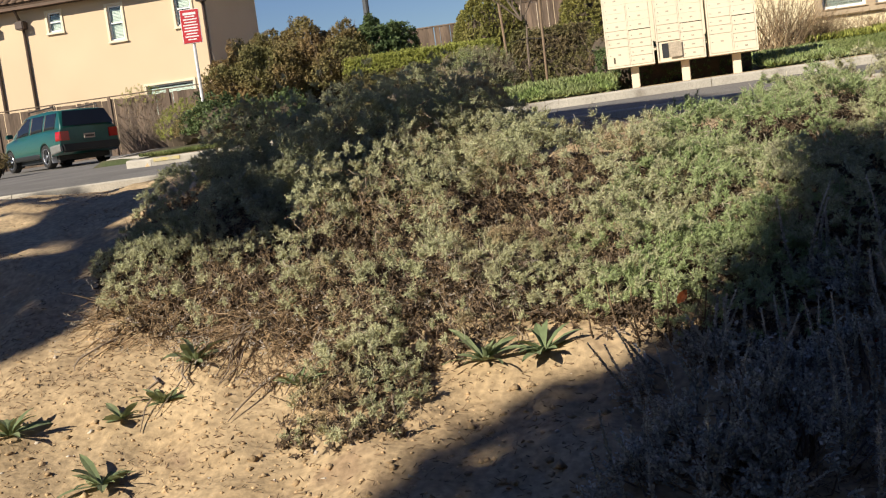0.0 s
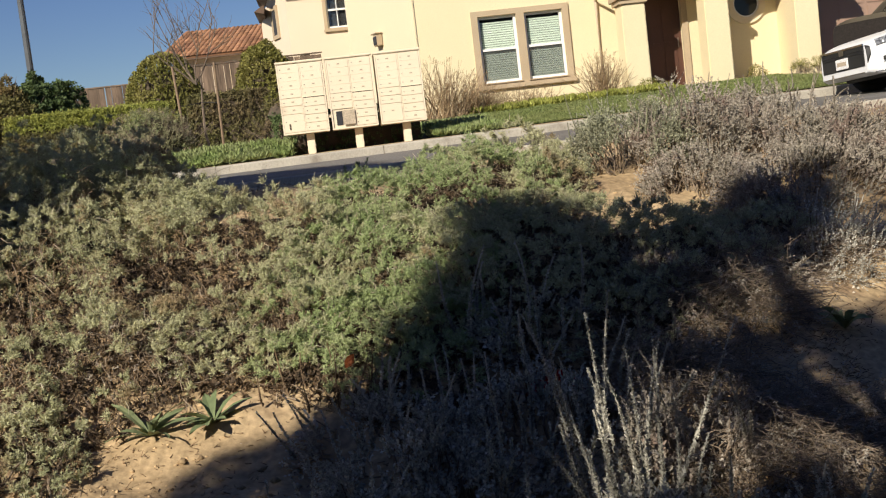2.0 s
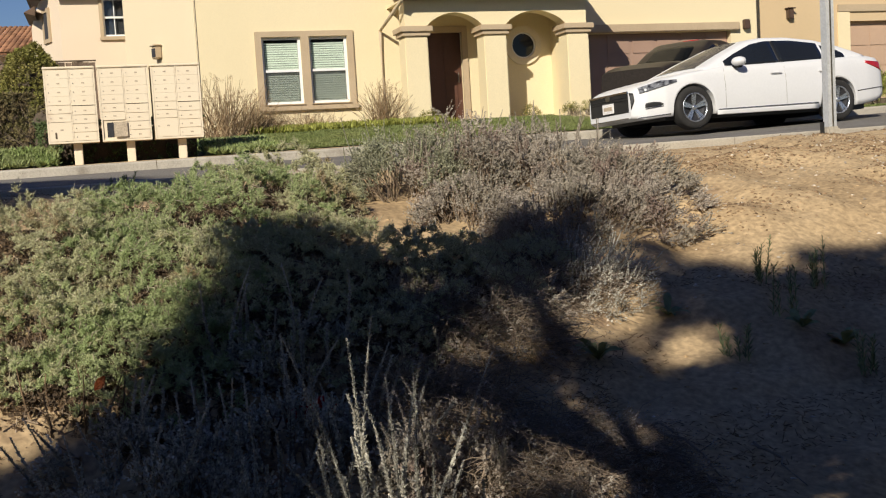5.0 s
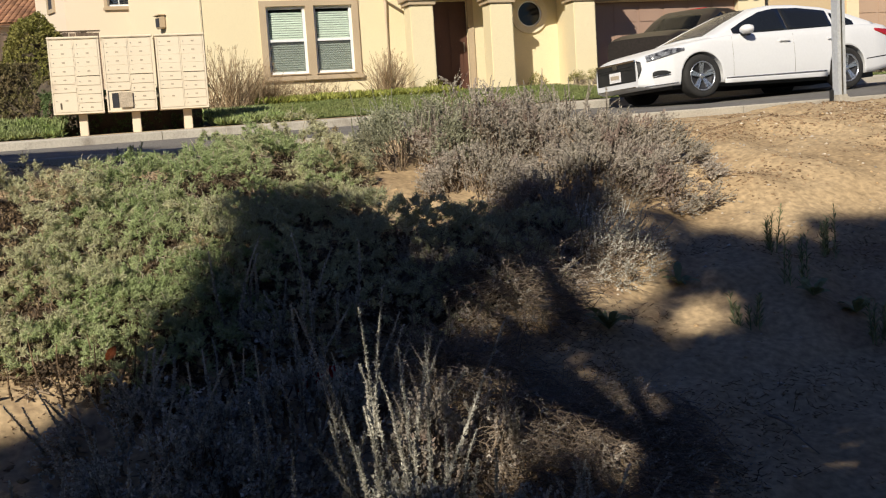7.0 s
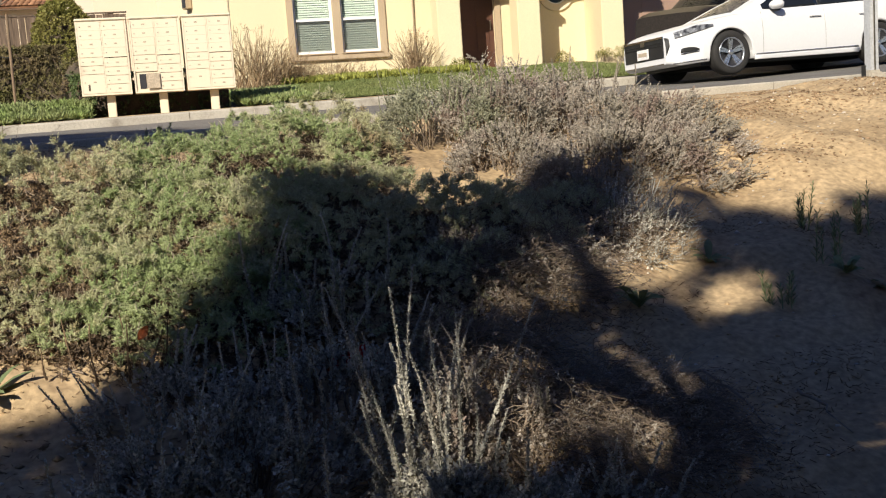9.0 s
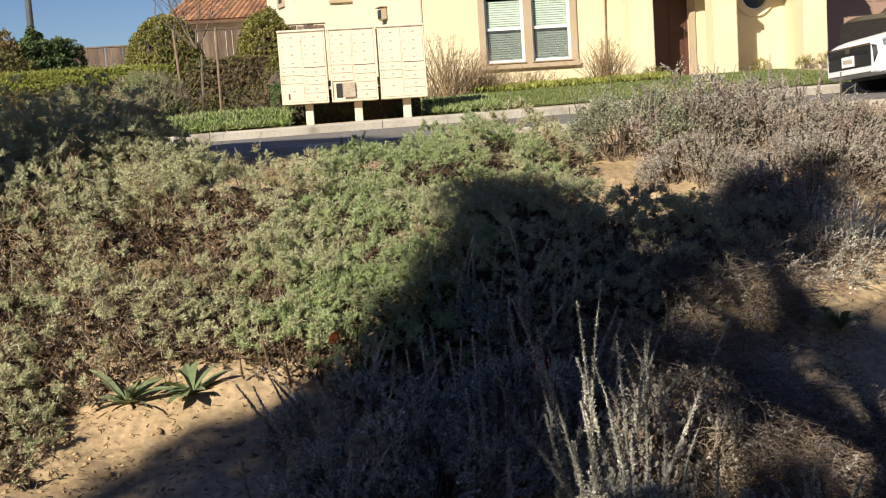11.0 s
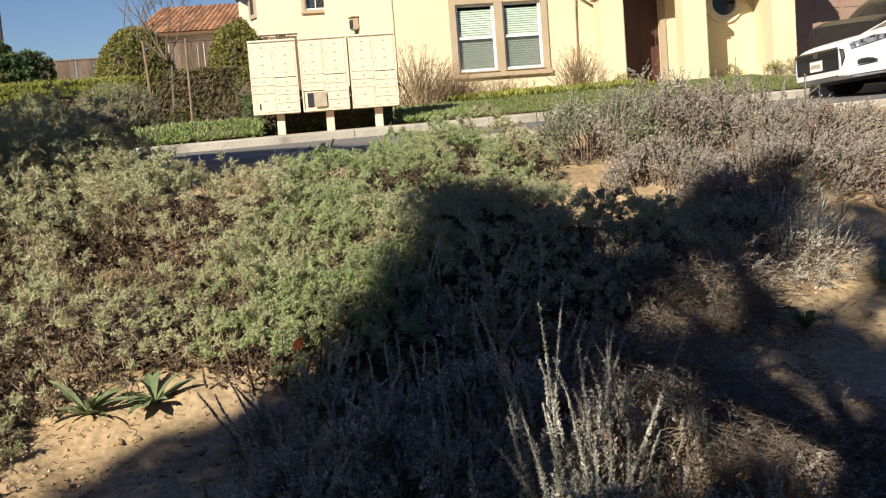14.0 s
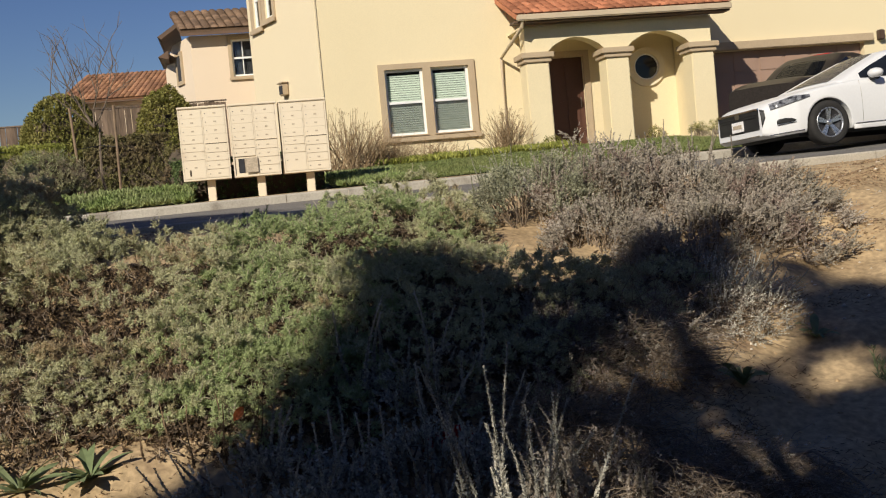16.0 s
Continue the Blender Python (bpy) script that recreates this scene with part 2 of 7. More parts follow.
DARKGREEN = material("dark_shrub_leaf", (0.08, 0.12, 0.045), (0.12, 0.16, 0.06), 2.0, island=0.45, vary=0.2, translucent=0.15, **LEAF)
LAVENDER = material("lavender_shrub_leaf", (0.26, 0.30, 0.13), (0.37, 0.28, 0.22), 2.5, island=0.4, vary=0.15, translucent=0.15, **LEAF)
STRAW = material("dry_straw_stem", (0.46, 0.33, 0.19), (0.36, 0.25, 0.15), 4.0, island=0.4, vary=0.15, translucent=0.1, **LEAF)
GRASS = material("lawn_blade", (0.18, 0.22, 0.075), (0.235, 0.26, 0.10), 1.5, island=0.35, vary=0.15, translucent=0.2, **LEAF)
COVER = material("ground_cover_leaf", (0.25, 0.32, 0.11), (0.33, 0.37, 0.17), 2.0, island=0.4, vary=0.15, translucent=0.2, **LEAF)
ORANGELEAF = material("fallen_orange_leaf", (0.52, 0.17, 0.06), (0.40, 0.12, 0.04), 20, 60, 0.6, 0.1, translucent=0.2)
REDLEAF = material("fallen_red_leaf", (0.50, 0.03, 0.02), (0.35, 0.03, 0.02), 20, 60, 0.6, 0.1, translucent=0.2)
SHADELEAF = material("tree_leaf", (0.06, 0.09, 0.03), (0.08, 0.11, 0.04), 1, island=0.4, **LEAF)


def glass(name, tint=(0.9, 0.95, 0.95)):
    m = bpy.data.materials.new(name)
    m.use_nodes = True
    n, l = m.node_tree.nodes, m.node_tree.links
    g, t, x, f = n.new("ShaderNodeBsdfGlossy"), n.new("ShaderNodeBsdfTransparent"), n.new("ShaderNodeMixShader"), n.new("ShaderNodeFresnel")
    g.inputs["Roughness"].default_value = 0.02
    t.inputs[0].default_value = (*tint, 1)
    f.inputs["IOR"].default_value = 1.5
    l.new(f.outputs[0], x.inputs[0])
    l.new(t.outputs[0], x.inputs[1])
    l.new(g.outputs[0], x.inputs[2])
    l.new(x.outputs[0], n["Material Output"].inputs[0])
    return m


PANE = glass("window_glass", (0.93, 0.96, 0.95))


def mesh_screen():
    """Fine insect screen: half lets light through."""
    m = bpy.data.materials.new("insect_screen")
    m.use_nodes = True
    n, l = m.node_tree.nodes, m.node_tree.links
    t, x = n.new("ShaderNodeBsdfTransparent"), n.new("ShaderNodeMixShader")
    n["Principled BSDF"].inputs["Base Color"].default_value = (0.10, 0.10, 0.10, 1)
    x.inputs[0].default_value = 0.78
    l.new(n["Principled BSDF"].outputs[0], x.inputs[1])
    l.new(t.outputs[0], x.inputs[2])
    l.new(x.outputs[0], n["Material Output"].inputs[0])
    return m


MESHSCREEN = mesh_screen()


# ---- mesh helpers ----
def mesh_from(name, verts, faces, mats, smooth=False, index=None):
    me = bpy.data.meshes.new(name)
    me.from_pydata([tuple(v) for v in verts], [], [tuple(f) for f in faces])
    for m in (mats if isinstance(mats, (list, tuple)) else [mats]):
        me.materials.append(m)
    if index is not None:
        me.polygons.foreach_set("material_index", np.asarray(index, dtype=np.int32))
    if smooth:
        me.polygons.foreach_set("use_smooth", np.ones(len(me.polygons), dtype=bool))
    me.update()
    return me


def quads_mesh(name, verts, quads, mat, smooth=False):
    """Fast mesh from arrays: verts (n, 3), quads (m, 4 or 3)."""
    verts, quads = np.asarray(verts, dtype=np.float32), np.asarray(quads, dtype=np.int32)
    k = quads.shape[1]
    me = bpy.data.meshes.new(name)
    me.vertices.add(len(verts))
    me.vertices.foreach_set("co", verts.ravel())
    me.loops.add(quads.size)
    me.loops.foreach_set("vertex_index", quads.ravel())
    me.polygons.add(len(quads))
    me.polygons.foreach_set("loop_start", np.arange(0, quads.size, k, dtype=np.int32))
    if smooth:
        me.polygons.foreach_set("use_smooth", np.ones(len(quads), dtype=bool))
    me.materials.append(mat)
    me.update(calc_edges=True)
    return me


def thing(name, label="", category="", group="", kind="", at=None):
    ob = new(name)
    if at is not None:
        ob.matrix_world = at
    return tagged(ob, label, category, group, kind)


def part(name, data, material_, parent, label=""):
    """Links a bmesh or a mesh as one mesh object under a thing or a part."""
    if isinstance(data, bmesh.types.BMesh):
        me = bpy.data.meshes.new(name)
        data.to_mesh(me)
        data.free()
        me.materials.append(material_)
        data = me
    ob = new(name, data)
    ob.parent = parent
    return tagged(ob, label)


def box(bm, x0, x1, y0, y1, z0, z1, bevel=0.0):
    made = bmesh.ops.create_cube(bm, size=1.0, matrix=Matrix.LocRotScale(((x0 + x1) / 2, (y0 + y1) / 2, (z0 + z1) / 2), None, (x1 - x0, y1 - y0, z1 - z0)))
    if bevel:
        edges = list({e for v in made["verts"] for e in v.link_edges})
        bmesh.ops.bevel(bm, geom=edges, offset=bevel, segments=2, affect="EDGES")
    return bm


def box_bm(*a, **k):
    return box(bmesh.new(), *a, **k)


def tube(bm, points, radii, sides=8):
    """A tapered tube along points."""
    rings = []
    for i, p in enumerate(points):
        p = Vector(p)
        d = (Vector(points[min(i + 1, len(points) - 1)]) - Vector(points[max(i - 1, 0)])).normalized()
        side = d.orthogonal().normalized() if abs(d.z) > 0.95 else d.cross(Vector((0, 0, 1))).normalized()
        up = side.cross(d)
        r = radii[i] if isinstance(radii, (list, tuple)) else radii
        rings.append([bm.verts.new(p + r * (math.cos(a) * side + math.sin(a) * up)) for a in (2 * math.pi * k / sides for k in range(sides))])
    for r0, r1 in zip(rings, rings[1:]):
        for k in range(sides):
            bm.faces.new((r0[k], r0[(k + 1) % sides], r1[(k + 1) % sides], r1[k]))
    bm.faces.new(list(reversed(rings[0])))
    bm.faces.new(rings[-1])
    return bm


def prism(bm, outline, y0, y1):
    """A flat (x, z) outline given thickness from y0 to y1."""
    a = [bm.verts.new((x, y0, z)) for x, z in outline]
    b = [bm.verts.new((x, y1, z)) for x, z in outline]
    bm.faces.new(a)
    bm.faces.new(list(reversed(b)))
    for i in range(len(a)):
        j = (i + 1) % len(a)
        bm.faces.new((a[j], a[i], b[i], b[j]))
    bmesh.ops.recalc_face_normals(bm, faces=bm.faces)
    return bm


def lerp(x, table):
    return float(np.interp(x, [p[0] for p in table], [p[1] for p in table]))

# ---- ground, road, kerbs ----
PROFILE = [(-60, 0.0), (1.2, 0.0), (2.2, 0.06), (3, 0.18), (4, 0.44), (5, 0.80), (6, 1.13), (7, 1.36), (8, 1.42), (9.3, 1.43), (60, 1.43)]
YARD = [(16, 0.13), (17.5, 0.17), (19.5, 0.36), (22.0, 0.58), (24, 0.60), (30, 0.75), (60, 1.2), (700, 1.2)]


def road_z(x, y):
    return 1.40 + 0.013 * np.clip(x, -40, 40) + 0.02 * np.clip(np.asarray(x, dtype=float) - 8.6, 0, 6) + 0.036 * np.clip(np.asarray(y, dtype=float) - 9.5, 0, 40)


def slope_z(x, y):
    return np.interp(y, [p[0] for p in PROFILE], [p[1] for p in PROFILE]) + 0.014 * np.clip(x, -40, 40) * np.clip((np.asarray(y) - 4) / 5, 0, 1)


def yard_z(x, y):
    """The planted ground behind the far kerb."""
    return 1.634 + 0.013 * np.clip(x, -40, 40) + np.interp(y, [p[0] for p in YARD], [p[1] for p in YARD])


def drive_z(x, y):
    """The driveway before the garage."""
    return road_z(x, 16.1) + 0.10 + 0.012 * (np.asarray(y, dtype=float) - 16.1)


def hash_noise(x, y, s, seed):
    """Smooth value noise on arrays."""
    rng = np.random.RandomState(seed)
    g = rng.rand(64, 64)
    u, v = np.asarray(x) / s + 500.3, np.asarray(y) / s + 500.7
    i, j = np.floor(u).astype(int), np.floor(v).astype(int)
    fx, fy = u - i, v - j
    fx, fy = fx * fx * (3 - 2 * fx), fy * fy * (3 - 2 * fy)
    a, b, c, d = g[i % 64, j % 64], g[(i + 1) % 64, j % 64], g[i % 64, (j + 1) % 64], g[(i + 1) % 64, (j + 1) % 64]
    return (a * (1 - fx) + b * fx) * (1 - fy) + (c * (1 - fx) + d * fx) * fy - 0.5


def ground_z(x, y):
    x, y = np.asarray(x, dtype=float), np.asarray(y, dtype=float)
    near = np.clip((9.2 - y) / 0.6, 0, 1) * np.clip((y - 0.3) / 1.0, 0.15, 1)
    rough = 0.20 * hash_noise(x, y, 0.9, 3) + 0.10 * hash_noise(x, y, 0.33, 4) + 0.05 * hash_noise(x, y, 0.12, 5)
    # rain gullies that run down the slope
    rough = rough + 0.09 * hash_noise(x + 0.3 * y, y * 0.25, 0.28, 6) * np.clip((y - 3) / 1, 0, 1) * np.clip((7.2 - y) / 1, 0, 1)
    z = slope_z(x, y) + near * rough * 0.7
    z = np.where(y > 9.45, road_z(x, y) - 0.12, z)
    side = ((x < -8.6) & (y < 20.0)) | (x < -11.2 - (y - 20.4) * 0.29)
    side = side | ((y < 17.0) & (x < -8.75 + (17.0 - y) * 0.95))
    far = np.where(side & (y < 60), road_z(x, y) - 0.12, np.where(x < -8.3, road_z(x, y) + 0.11, yard_z(x, y)))
    far = np.where((x > 9.7) & (y < 24.5), drive_z(x, y) - 0.05, far)
    return np.where(y > 16.12, far, z)


def grid_lines(lo, hi, step, reach):
    inner = list(np.arange(lo, hi + step / 2, step))
    out, d = [], step
    v = hi
    while v < reach:
        d *= 1.35
        v += d
        out.append(v)
    low, d, v = [], step, lo
    while v > -reach:
        d *= 1.35
        v -= d
        low.append(v)
    return np.array(low[::-1] + inner + out)


gx, gy = grid_lines(-5.0, 6.6, 0.045, 900), grid_lines(1.6, 9.5, 0.045, 900)
gy = np.sort(np.concatenate([gy, [16.05, 16.16], np.arange(16.3, 17.2, 0.15), np.arange(17.3, 32, 0.6)]))
gx = np.sort(np.concatenate([gx, [-8.7, -8.55, 9.6, 9.8], np.arange(-16, -8.9, 0.45), np.arange(-8.4, -7.4, 0.15)]))
GX, GY = np.meshgrid(gx, gy)
gv = np.stack([GX, GY, ground_z(GX, GY)], -1).reshape(-1, 3)
w = len(gx)
ii = (np.arange(len(gy) - 1)[:, None] * w + np.arange(w - 1)[None, :]).ravel()
gm = quads_mesh("ground", gv, np.stack([ii, ii + 1, ii + 1 + w, ii + w], 1), DIRT, True)
gm.materials.append(YARDSOIL)
gc = gv[ii]
# Darker soil beyond the bank and behind the path also cuts bounced light.
gm.polygons.foreach_set("material_index", ((gc[:, 1] > 16.9) | (gc[:, 1] < 0.2 + 1.4 * hash_noise(gc[:, 0], gc[:, 1], 0.8, 8)) | (np.abs(gc[:, 0]) > 14)).astype(np.int32))
tagged(new("ground", gm), "dry tan soil embankment and open ground", "ground", kind="structure")


def sheet(name, x0, x1, y0, y1, zf, mat, step=0.5, lift=0.0):
    xs, ys = np.arange(x0, x1 + step / 2, step), np.linspace(y0, y1, max(2, int((y1 - y0) / step) + 1))
    A, B = np.meshgrid(xs, ys)
    v = np.stack([A, B, zf(A, B) + lift], -1).reshape(-1, 3)
    k = len(xs)
    i = (np.arange(len(ys) - 1)[:, None] * k + np.arange(k - 1)[None, :]).ravel()
    return new(name, quads_mesh(name, v, np.stack([i, i + 1, i + 1 + k, i + k], 1), mat, True))


tagged(sheet("road", -90, 80, 9.46, 16.1, road_z, ASPHALT, 1.0), "grey asphalt street between two kerbs", "road", kind="structure")
tagged(sheet("side_road", -59.5, -7.5, 16.1, 60, road_z, ASPHALT, 1.0), "grey asphalt side street beside the fence", "road", kind="structure")


def kerb_run(name, pts, width, height, label, seg=3.0, inward=0.0, mat=None):
    """A kerb of cast pieces along a line, each with its own joints; its top is rounded towards the road."""
    root = thing(name, label, "kerb", kind="structure")
    for (x0, y0), (x1, y1) in zip(pts, pts[1:]):
        n = max(1, round(math.hypot(x1 - x0, y1 - y0) / seg))
        for k in range(n):
            ax, ay = x0 + (x1 - x0) * k / n, y0 + (y1 - y0) * k / n
            bx, by = x0 + (x1 - x0) * (k + 1) / n, y0 + (y1 - y0) * (k + 1) / n
            L = math.hypot(bx - ax, by - ay)
            bm = bmesh.new()
            prof = [(0, -0.25), (0, height - 0.03), (0.012, height - 0.008), (0.04, height), (width - 0.01, height + 0.004), (width, height - 0.01), (width, -0.25)]
            a = [bm.verts.new((0.004, p, q)) for p, q in prof]
            b = [bm.verts.new((L - 0.004, p, q)) for p, q in prof]
            bm.faces.new(list(reversed(a)))
            bm.faces.new(b)
            for q in range(len(prof)):
                r = (q + 1) % len(prof)
                bm.faces.new((a[q], a[r], b[r], b[q]))
            bmesh.ops.recalc_face_normals(bm, faces=bm.faces)
            ob = part("kerb_stone", bm, mat or CONCRETE, root)
            za, zb = float(road_z(ax, ay)), float(road_z(bx, by))
            ob.matrix_world = Matrix.Translation((ax, ay, za)) @ Matrix.Rotation(math.atan2(by - ay, bx - ax), 4, "Z") @ Matrix.Rotation(-math.atan2(zb - za, L), 4, "Y")
    return root


kerb_run("near_kerb", [(33, 9.47), (-33, 9.47)], 0.24, 0.105, "worn concrete kerb along the top of the embankment")
kerb_run("far_kerb", [(-7.9, 16.08), (33, 16.08)], 0.20, 0.13, "pale concrete kerb along the far side of the street")
kerb_run("corner_kerb", [(-9.0, 19.9), (-8.75, 17.0), (-8.5, 16.4), (-7.9, 16.08)], 0.20, 0.13, "pale concrete kerb round the planted corner", 1.2)
kerb_run("side_kerb", [(-16.0, 37.0), (-11.6, 22.0), (-11.0, 20.4), (-9.0, 19.9)], 0.2, 0.13, "pale concrete kerb along the side street", 2.5)
ob = part("yellow_paint", box_bm(-7.85, -7.4, 16.068, 16.079, 1.60, 1.655), YELLOWPAINT, bpy.data.objects["far_kerb"])
# sidewalk behind the far kerb right of the mailboxes and the driveway apron
tagged(sheet("driveway", 9.6, 22.0, 16.29, 24.1, drive_z, CONCRETE, 0.5, 0.0), "pale concrete driveway before the garage", "driveway", kind="structure")


# ---- houses ----
def wall_with_openings(bm, x0, x1, z0, z1, y0, y1, holes):
    """A wall from x0 to x1 and y0 (front) to y1 with rectangular openings (x0, x1, z0, z1)."""
    xs = sorted({x0, x1, *[h[0] for h in holes], *[h[1] for h in holes]})
    zs = sorted({z0, z1, *[h[2] for h in holes], *[h[3] for h in holes]})
    inside = lambda a, b: any(h[0] < a < h[1] and h[2] < b < h[3] for h in holes)
    solid = {(i, k) for i in range(len(xs) - 1) for k in range(len(zs) - 1) if not inside((xs[i] + xs[i + 1]) / 2, (zs[k] + zs[k + 1]) / 2)}
    cache = {}

    def v(i, k, y):
        if (i, k, y) not in cache:
            cache[(i, k, y)] = bm.verts.new((xs[i], y, zs[k]))
        return cache[(i, k, y)]
    for i, k in solid:
        bm.faces.new((v(i, k, y0), v(i + 1, k, y0), v(i + 1, k + 1, y0), v(i, k + 1, y0)))
        bm.faces.new((v(i, k + 1, y1), v(i + 1, k + 1, y1), v(i + 1, k, y1), v(i, k, y1)))
        for di, dk, c in ((-1, 0, ((i, k), (i, k + 1))), (1, 0, ((i + 1, k + 1), (i + 1, k))), (0, -1, ((i + 1, k), (i, k))), (0, 1, ((i, k + 1), (i + 1, k + 1)))):
            if (i + di, k + dk) not in solid:
                (a, b), (c_, d) = c
                bm.faces.new((v(a, b, y1), v(a, b, y0), v(c_, d, y0), v(c_, d, y1)))
    bmesh.ops.recalc_face_normals(bm, faces=bm.faces)
    return bm


def sash_window(house, m, wdt, hgt, bars=0, blinds=True, trim=0.13, trim_mat=None, sill=True, frame_w=0.055, screen=True):
    """A double-hung window with its trim; origin at the opening's lower left corner, the wall's face at y = 0, outside towards -y."""
    win = part("window", box_bm(-0.01, wdt + 0.01, 0.16, 0.19, -0.01, hgt + 0.01), DARKIN, house)
    win.matrix_world = m
    tm = trim_mat or TRIM
    if trim:
        bm = bmesh.new()
        wall_with_openings(bm, -trim, wdt + trim, -trim, hgt + trim, -0.045, 0.0, [(0, wdt, 0, hgt)])
        part("trim", bm, tm, win)
    if sill:
        part("sill", box_bm(-trim - 0.03, wdt + trim + 0.03, -0.085, -0.046, -trim - 0.01, -0.03, 0.008), tm, win)
    f = frame_w
    bm = wall_with_openings(bmesh.new(), 0, wdt, 0, hgt, 0.04, 0.1, [(f, wdt - f, f, hgt / 2 - f / 2), (f, wdt - f, hgt / 2 + f / 2, hgt - f)])
    part("window_frame", bm, WHITEFRAME, win)
    for z0, z1, y in ((f, hgt / 2 - f / 2, 0.062), (hgt / 2 + f / 2, hgt - f, 0.082)):
        p = part("pane", box_bm(f, wdt - f, y, y + 0.006, z0, z1), PANE, win)
        p.visible_shadow = False
    if bars:
        for k in range(1, bars + 1):
            xk = f + (wdt - 2 * f) * k / (bars + 1)
            part("glazing_bar", box_bm(xk - 0.012, xk + 0.012, 0.05, 0.061, f, hgt - f), WHITEFRAME, win)
    if screen:
        part("insect_screen", box_bm(f, wdt - f, 0.046, 0.049, f, hgt / 2 - f / 2), MESHSCREEN, win)
    if blinds:
        n = int((hgt - 2 * f) / 0.05)
        me = None
        for k in range(n):
            z = f + 0.02 + k * 0.05
            if me is None:
                bm = bmesh.new()
                prism(bm, [(f, 0), (wdt - f, 0), (wdt - f, 0.004), (f, 0.004)], -0.024, 0.024)
                bmesh.ops.rotate(bm, verts=bm.verts, cent=(0, 0, 0), matrix=Matrix.Rotation(radians(64), 3, "X"))
                s = part("blind_slat", bm, BLIND, win)
                me = s.data
            else:
                s = part("blind_slat", me, BLIND, win)
            s.location = (0, 0.125, z)
    return win


def barrel_roof(house, name, corners, mat, cols, rows, joined=True):
    """Rounded roof tiles over the quadrilateral (eave left, eave right, ridge right, ridge left)."""
    a, b, c, d = (Vector(p) for p in corners)
    nrm = (b - a).cross(d - a).normalized()
    deck = bmesh.new()
    lo = [deck.verts.new(p - nrm * 0.10) for p in (a, b, c, d)]
    hi = [deck.verts.new(p - nrm * 0.0) for p in (a, b, c, d)]
    deck.faces.new(list(reversed(lo)))
    deck.faces.new(hi)
    for i in range(4):
        j = (i + 1) % 4
        deck.faces.new((lo[i], lo[j], hi[j], hi[i]))
    roof = part(name, deck, mat, house)
    verts, quads = [], []
    arc = [(math.cos(t), math.sin(t)) for t in np.linspace(math.pi, 0, 6)]

    def piece(i, k):
        vs = []
        for v_, lift in ((k / rows - 0.12 / rows, 0.035), ((k + 1) / rows, 0.005)):
            v_ = max(v_, -0.02)
            p0, p1 = a.lerp(d, v_), b.lerp(c, v_)
            u0, u1 = p0.lerp(p1, i / cols), p0.lerp(p1, (i + 0.93) / cols)
            mid, half = (u0 + u1) / 2, (u1 - u0) / 2
            for q, s in arc:
                vs.append(mid + half * q + nrm * (lift + 0.55 * half.length * s))
        return vs
    faces = [(q, q + 1, q + 7, q + 6) for q in range(5)] + [(0, 5, 4, 3), (0, 3, 2, 1)]
    if joined:
        for k in range(rows):
            for i in range(cols):
                o = len(verts)
                verts += piece(i, k)
                quads += [tuple(o + q for q in f) for f in faces]
        ob = part("roof_tiles", mesh_from("roof_tiles", verts, quads, mat, True), mat, roof)
        tagged(ob, kind="stuff")
    else:
        for k in range(rows):
            for i in range(cols):
                part("roof_tile", mesh_from("roof_tile", piece(i, k), faces, mat, True), mat, roof)
    return roof


BASE = 2.22
FACE = 23.75
# cream house: street face with the twin window, the recessed porch and the garage
house = thing("house", "two-storey cream stucco house with tiled porch and garage", "house")
wx0, wx1, wz0, wz1 = 3.63, 5.53, 2.96, 4.42
porch_x0, porch_x1 = 6.55, 10.85
gar_x0, gar_x1 = 11.15, 15.5
bm = wall_with_openings(bmesh.new(), 2.28, porch_x0, 1.6, 9.4, FACE, FACE + 0.25, [(wx0, wx0 + 0.86, wz0, wz1), (wx1 - 0.86, wx1, wz0, wz1)])
part("wall", bm, STUCCO, house, "cream stucco front wall")
for x in (wx0, wx1 - 0.86):
    sash_window(house, Matrix.Translation((x, FACE, wz0)), 0.86, wz1 - wz0, 0, trim=0)
bm = wall_with_openings(bmesh.new(), wx0 - 0.14, wx1 + 0.14, wz0 - 0.14, wz1 + 0.12, FACE - 0.05, FACE - 0.001, [(wx0, wx0 + 0.86, wz0, wz1), (wx1 - 0.86, wx1, wz0, wz1)])
part("window_surround", bm, TRIM, house, "tan stucco surround of the twin window")
part("window_ledge", box_bm(wx0 - 0.18, wx1 + 0.18, FACE - 0.10, FACE - 0.052, wz0 - 0.15, wz0 - 0.05, 0.01), TRIM, house)
# wall behind the porch, with front door and round window
door_x0, door_x1, door_z1 = 7.30, 8.22, 4.44
bm = wall_with_openings(bmesh.new(), porch_x0, gar_x0, 1.6, 9.4, FACE + 0.002, FACE + 0.25, [(door_x0, door_x1, 2.38, door_z1)])
part("porch_wall", bm, STUCCO, house)
bm = wall_with_openings(bmesh.new(), door_x0 - 0.14, door_x1 + 0.14, 2.3, door_z1 + 0.14, FACE - 0.04, FACE, [(door_x0, door_x1, 2.2, door_z1)])
part("door_surround", bm, TRIM, house)
dr = part("front_door", box_bm(door_x0, door_x1, FACE + 0.08, FACE + 0.13, 2.38, door_z1), DOORWOOD, house, "dark red-brown front door")
for px0, px1, pz0, pz1 in ((0.12, 0.42, 0.2, 0.9), (0.5, 0.8, 0.2, 0.9), (0.12, 0.42, 1.05, 1.9), (0.5, 0.8, 1.05, 1.9)):
    part("door_panel", box_bm(door_x0 + px0, door_x0 + px1, FACE + 0.062, FACE + 0.079, 2.38 + pz0, 2.38 + pz1, 0.008), DOORWOOD, dr)
